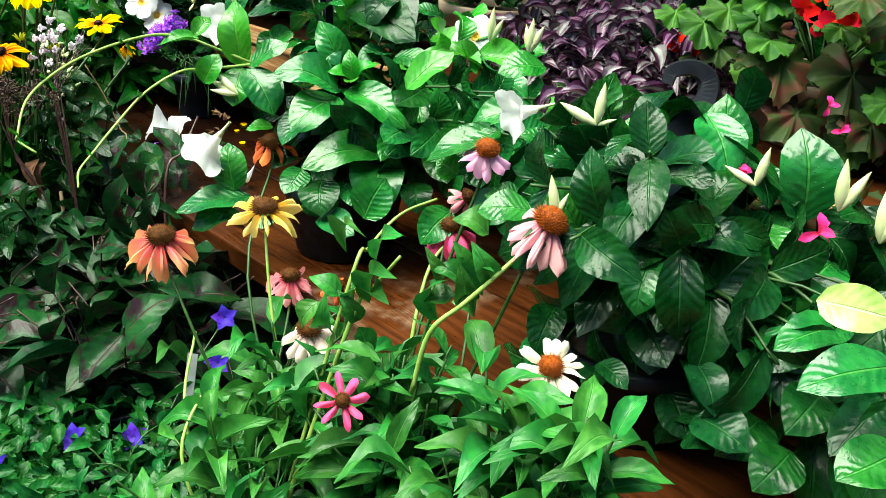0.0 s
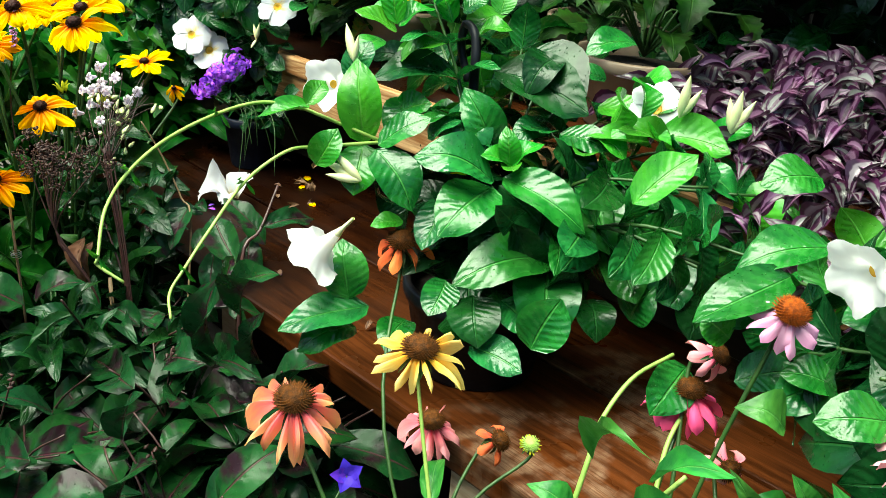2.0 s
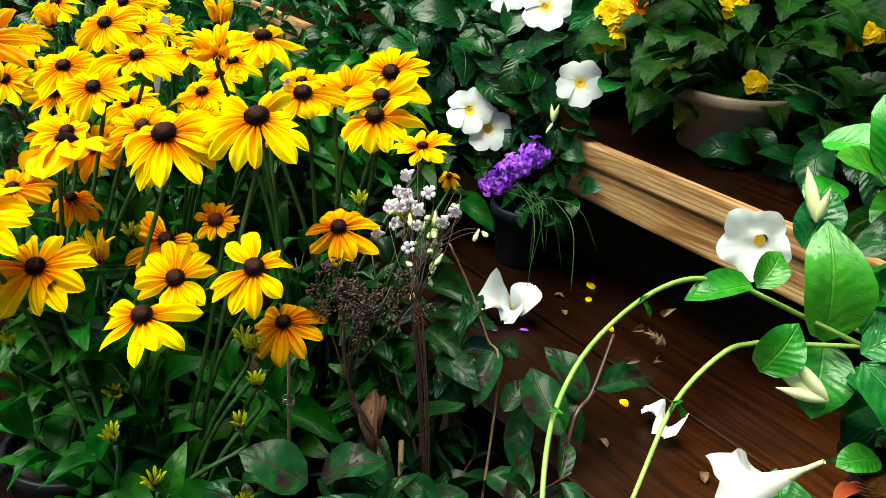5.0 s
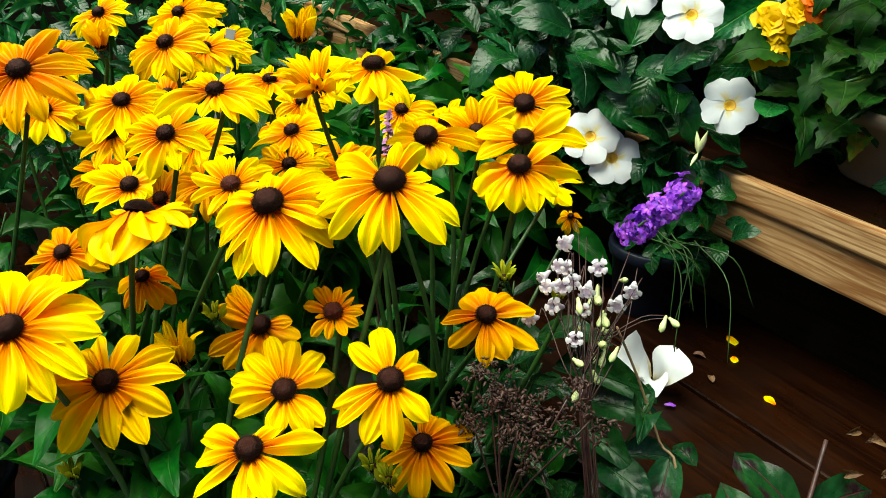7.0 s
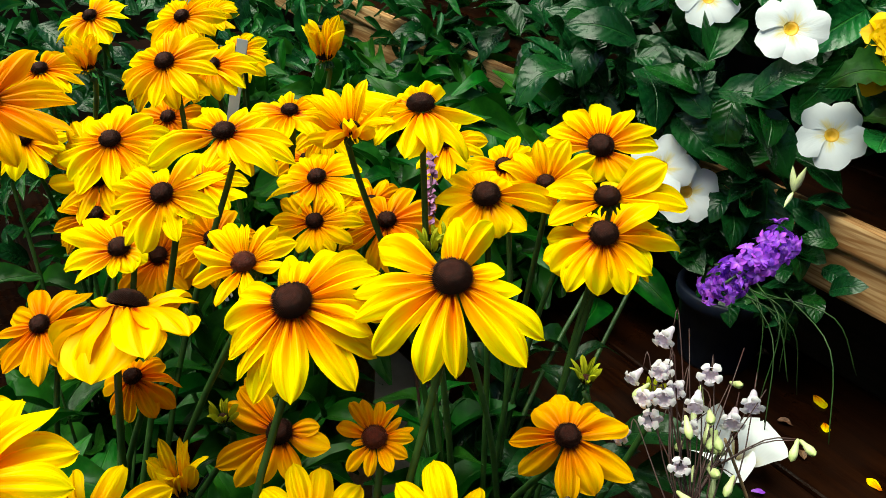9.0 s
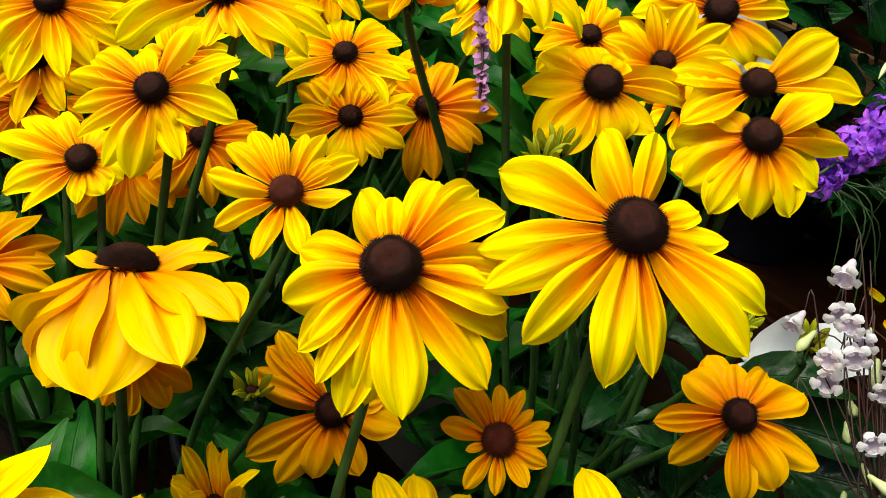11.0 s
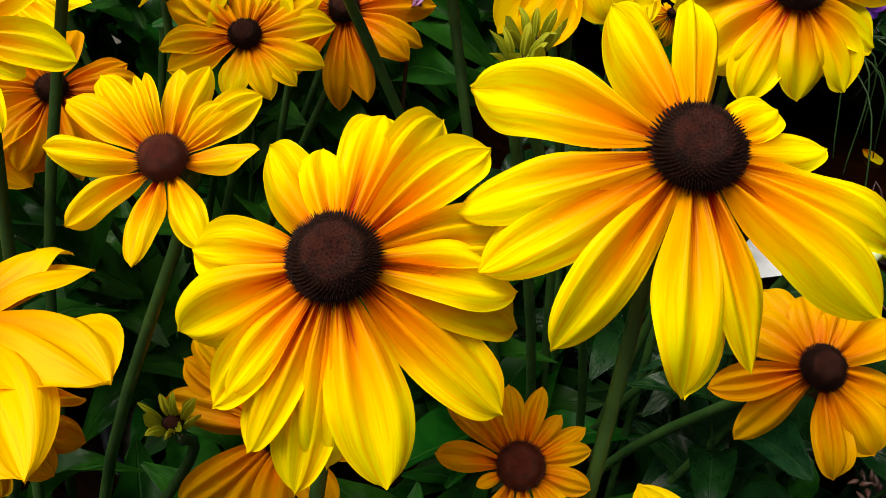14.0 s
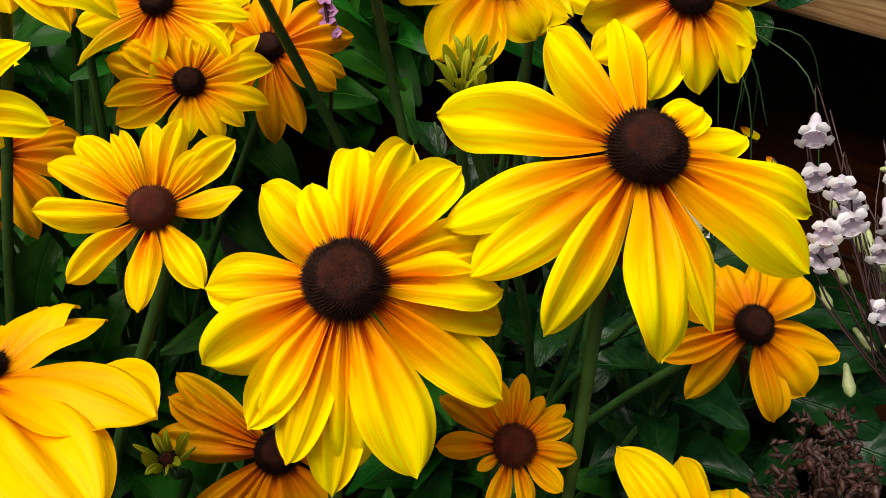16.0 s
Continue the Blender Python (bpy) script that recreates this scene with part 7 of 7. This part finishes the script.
leaf(bego, "bego", (-1.752, 1.057, 1.187), (-1.700, 0.996, 1.136), 0.055, FRONT)
leaf(bego, "begoy", (-1.725, 1.060, 1.140), (-1.676, 0.987, 1.104), 0.059, FRONT)
leaf(bego, "bego", (-1.723, 0.994, 1.101), (-1.670, 0.941, 1.058), 0.038, FRONT)
leaf(bego, "bego", (-1.679, 1.145, 1.121), (-1.623, 1.066, 1.063), 0.063, FRONT)
leaf(bego, "bego", (-1.687, 1.153, 1.145), (-1.621, 1.129, 1.117), 0.045, FRONT)
leaf(bego, "bego", (-1.700, 1.092, 1.089), (-1.646, 1.052, 1.062), 0.045, FRONT)
leaf(bego, "begoy", (-1.684, 1.064, 1.073), (-1.653, 1.014, 1.049), 0.033, FRONT)
leaf(bego, "bego", (-1.650, 1.160, 1.087), (-1.617, 1.117, 1.070), 0.038, FRONT)
leaf(bego, "bego", (-1.730, 1.096, 1.197), (-1.671, 1.084, 1.172), 0.059, FACE)
leaf(bego, "bego", (-1.712, 1.158, 1.197), (-1.653, 1.115, 1.181), 0.052, FACE)
leaf(bego, "dipl", (-1.750, 0.989, 1.095), (-1.728, 0.941, 1.090), 0.041, FACE)
leaf(bego, "bego", (-1.662, 1.209, 1.173), (-1.604, 1.162, 1.129), 0.053, FRONT)
leaf(bego, "bego", (-1.628, 1.208, 1.111), (-1.576, 1.155, 1.069), 0.045, FRONT)
leaf(bego, "bego", (-1.707, 1.121, 1.140), (-1.676, 1.051, 1.114), 0.060, FACE)
leaf(bego, "bego", (-1.732, 1.040, 1.079), (-1.687, 1.030, 1.084), 0.038, FACE)


def rosette(plant, c, s, mat):
    c = Vector(c)
    n, e, f = axes((0.5, -0.6, 0.5))
    part("stem", tube(bend([plant.location, plant.location.lerp(c, 0.5) + Vector((0, 0, 0.03)), c], 4), 0.002, 0.0015, 5, STEM), plant)
    for i in range(16):
        a, lift = 2.4 * i, 0.1 + 0.9 * i / 16
        out = e * math.cos(a) + f * math.sin(a)
        part("petal", ROSE[mat.name][i % 2], plant, along(c + n * 0.004 * lift, c + (out * (1.15 - lift) + n * lift * 0.9).normalized() * s * (1.1 - 0.5 * lift), n - out * 0.4, s * 0.9))


for c, s, m in (((-1.775, 0.985, 1.182), 0.032, BEG_YELLOW), ((-1.77, 0.975, 1.155), 0.03, BEG_YELLOW), ((-1.748, 0.995, 1.2), 0.028, BEG_YELLOW), ((-1.73, 1.005, 1.215), 0.03, BEG_ORANGE),
                ((-1.66, 1.1, 1.215), 0.024, BEG_YELLOW), ((-1.6, 1.1, 1.12), 0.02, BEG_YELLOW), ((-1.536, 1.193, 1.186), 0.024, BEG_YELLOW), ((-1.51, 1.2, 1.2), 0.02, BEG_YELLOW)):
    rosette(bego, c, s, m)
white_flower(bego2, (-1.273, 1.048, 1.251), (0.75, -0.5, 0.3), 0.026, rng, 10, False, 30)
white_flower(bego3, (-1.118, 1.080, 1.269), (0.5, -0.7, 0.5), 0.038, rng, 6, False, 12)

# ---- dark foliage filling the back and the far end ----
def thicket(name, label, kind, n, lo, hi, length, width, seed, mat_stem=STEM):
    """Uncountable far foliage, one mesh."""
    r = random.Random(seed)
    src = LEAVES[kind]
    coords, polys, uvs = [], [], []
    for i in range(n):
        me = src[i % len(src)]
        p = Vector([r.uniform(a, b) for a, b in zip(lo, hi)])
        d = Vector((r.uniform(-1, 1), r.uniform(-1, 0.6), r.uniform(-0.8, 0.5))).normalized()
        s = length * r.uniform(0.7, 1.2)
        m = along(p, p + d * s, (r.uniform(-0.2, 0.7), r.uniform(-0.8, 0.1), 0.8), width * s / length)
        o = len(coords)
        coords += [m @ v.co for v in me.vertices]
        polys += [tuple(o + k for k in f.vertices) for f in me.polygons]
        uvs += [tuple(me.uv_layers[0].data[l].uv) for f in me.polygons for l in f.loop_indices]
    me = bpy.data.meshes.new(name)
    me.from_pydata(coords, [], polys)
    lay = me.uv_layers.new(name="UVMap")
    lay.data.foreach_set("uv", np.array(uvs, dtype=np.float32).ravel())
    me.materials.append(src[0].materials[0])
    me.polygons.foreach_set("use_smooth", [True] * len(me.polygons))
    return tagged(new(name, me), label, "foliage", kind="stuff")


thicket("trailing_foliage", "striped leaves hanging over the edge of the upper shelf", "zebra", 110, (-0.86, 0.9, 0.94), (-0.58, 0.99, 1.07), 0.048, 0.019, 28)
thicket("trailing_foliage", "striped leaves trailing under the tradescantia", "zebra", 420, (-1.06, 0.98, 1.03), (-0.66, 1.36, 1.1), 0.048, 0.019, 29)
# the "shade" leaves here carry the gloom of the back in their colour
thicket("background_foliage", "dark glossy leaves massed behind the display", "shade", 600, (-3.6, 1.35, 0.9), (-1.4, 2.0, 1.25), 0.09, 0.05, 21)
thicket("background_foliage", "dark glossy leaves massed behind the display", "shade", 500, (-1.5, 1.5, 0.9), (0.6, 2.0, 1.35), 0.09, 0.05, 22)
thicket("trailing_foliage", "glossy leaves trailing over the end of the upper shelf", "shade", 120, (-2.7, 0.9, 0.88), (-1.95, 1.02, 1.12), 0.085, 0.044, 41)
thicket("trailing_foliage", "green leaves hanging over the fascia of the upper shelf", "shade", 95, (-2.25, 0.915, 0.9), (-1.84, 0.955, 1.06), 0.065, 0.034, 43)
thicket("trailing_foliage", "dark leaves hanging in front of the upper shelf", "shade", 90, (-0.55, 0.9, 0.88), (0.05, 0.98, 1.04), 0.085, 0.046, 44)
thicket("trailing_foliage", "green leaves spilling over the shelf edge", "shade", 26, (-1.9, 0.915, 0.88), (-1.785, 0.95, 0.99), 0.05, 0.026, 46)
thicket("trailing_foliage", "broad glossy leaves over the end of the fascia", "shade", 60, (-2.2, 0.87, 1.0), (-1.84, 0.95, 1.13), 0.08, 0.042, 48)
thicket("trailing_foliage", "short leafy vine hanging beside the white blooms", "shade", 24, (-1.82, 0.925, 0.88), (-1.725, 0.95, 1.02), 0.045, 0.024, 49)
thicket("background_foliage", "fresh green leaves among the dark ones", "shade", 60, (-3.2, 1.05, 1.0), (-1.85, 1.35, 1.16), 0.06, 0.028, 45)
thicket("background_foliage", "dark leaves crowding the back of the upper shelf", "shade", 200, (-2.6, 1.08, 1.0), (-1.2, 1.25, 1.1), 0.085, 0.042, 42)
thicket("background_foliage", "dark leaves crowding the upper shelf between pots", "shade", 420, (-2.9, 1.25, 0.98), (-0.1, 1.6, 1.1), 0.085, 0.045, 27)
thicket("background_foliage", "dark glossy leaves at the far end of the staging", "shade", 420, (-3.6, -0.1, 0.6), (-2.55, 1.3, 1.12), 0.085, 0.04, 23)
thicket("background_foliage", "fine feathery leaves at the far end of the staging", "small", 1500, (-3.2, -0.1, 0.7), (-2.35, 1.1, 1.13), 0.06, 0.013, 47)
thicket("background_foliage", "mixed green leaves between the pots", "rudb", 500, (-2.6, 0.5, 0.8), (-2.0, 0.95, 1.0), 0.09, 0.035, 24)
thicket("low_foliage", "small mixed leaves crowding the low shelf", "small", 1500, (-1.7, -0.1, 0.5), (-0.5, 0.35, 0.6), 0.05, 0.022, 25)

thicket("low_foliage", "small fresh leaves of the balloon flowers", "small", 620, (-1.16, 0.2, 0.55), (-0.8, 0.44, 0.665), 0.03, 0.015, 26)

# ---- fallen petals and leaves ----
def fallen(name, kind_mesh, x, y, z, turn, size, width, label, category="petal"):
    c = Vector((x, y, z))
    d = Vector((math.cos(turn), math.sin(turn), 0))
    ob = new(name, kind_mesh)
    ob.matrix_world = along(c, c + d * size, (0, 0, 1), width, size * 0.6)
    return tagged(ob, label, category, "fallen petals on the plank shelf")


for x, y, s, k in ((-1.74, 0.98, 0.026, 0), (-1.70, 0.945, 0.018, 0), (-1.6, 0.9, 0.02, 0), (-1.45, 0.78, 0.018, 0)):
    fallen("fallen_petal", RAYS[YELLOW.name][k], x, y, 0.777, rng.uniform(0, 6), s, s * 0.6, "yellow petal fallen on the wet plank")
for x, y, s in ((-1.73, 0.9, 0.018), (-1.67, 0.87, 0.018), (-1.87, 0.99, 0.022), (-1.82, 1.0, 0.022), (-1.85, 0.94, 0.014), (-1.4, 0.7, 0.02), (-1.3, 0.75, 0.02), (-1.2, 0.7, 0.02)):
    fallen("fallen_leaf", LEAVES["dry"][int(rng.random() * 5)], x, y, 0.777, rng.uniform(0, 6), s, s * 0.5, "dry brown leaf scrap lying on the wet plank", "leaf")
FOLDED = [blade("petal", WHITE, lobe, arch=0.3, cup=0.7, wave=0.12, nu=8, nv=8, seed=i, twist=0.7 - i * 1.2, notch=0.08) for i in range(2)]
for c, d, up, size in (((-1.7, 0.79, 0.783), (-0.75, -0.65, 0.12), (0.3, -0.3, 0.9), 0.056), ((-1.695, 0.8, 0.783), (-0.1, 0.5, 0.75), (0.6, -0.7, 0.3), 0.05), ((-1.7, 0.795, 0.783), (0.35, -0.6, 0.12), (0.4, -0.5, 0.8), 0.038),
                       ((-1.385, 0.78, 0.78), (0.3, -0.5, 0.25), (0.3, -0.3, 0.9), 0.034), ((-1.4, 0.79, 0.78), (-0.5, -0.2, 0.2), (0.3, -0.3, 0.9), 0.03)):
    ob = new("fallen_petal", FOLDED[int(rng.random() * 2)])
    ob.matrix_world = along(c, Vector(c) + Vector(d).normalized() * size, up, size * 0.95)
    tagged(ob, "white dipladenia petal fallen on the wet plank", "petal", "fallen petals on the plank shelf")
for x, y, t in ((-1.688, 0.743, 0.4), (-1.695, 0.748, 2.0), (-1.664, 0.779, 0.9)):
    fallen("fallen_petal", VIOLET, x, y, 0.779, t, 0.014, 0.008, "small violet petal fallen on the wet plank")


fallen("fallen_petal", RAYS[YELLOW.name][3], -1.042, 0.681, 1.046, 0.6, 0.018, 0.012, "pale yellow petal stuck to a wet leaf")


def plant_tag(x, y, z, turn, height, label):
    """A white plastic label stuck in a pot."""
    ob = new("plant_tag", box_mesh("plant_tag", (0.013, 0.0012, height), TAG, 0.0004))
    ob.matrix_world = pose(x, y, z + height / 2, -14, 5, turn)
    return tagged(ob, label, "plant label", "plant labels")


plant_tag(-0.885, 0.41, 0.73, 40, 0.055, "white plastic plant label stuck among the coneflowers")
plant_tag(-2.2, 0.455, 0.93, 45, 0.2, "grey-white plastic plant label among the black-eyed susans")
for line in (((-0.74, 0.36, 0.6), (-0.825, 0.372, 0.748), (-0.89, 0.423, 0.811)), ((-0.74, 0.36, 0.6), (-0.784, 0.345, 0.73), (-0.835, 0.412, 0.78))):
    part("stem", tube(bend(line, 6), 0.0024, 0.0018, 6, STEM_PALE), ECH[3])
part("stem", tube(bend([(-0.6, 0.5, 0.62), (-0.66, 0.56, 0.8), (-0.7, 0.62, 0.9), (-0.712, 0.668, 0.935)], 6), 0.0026, 0.002, 6, STEM_PALE), ECH[0])
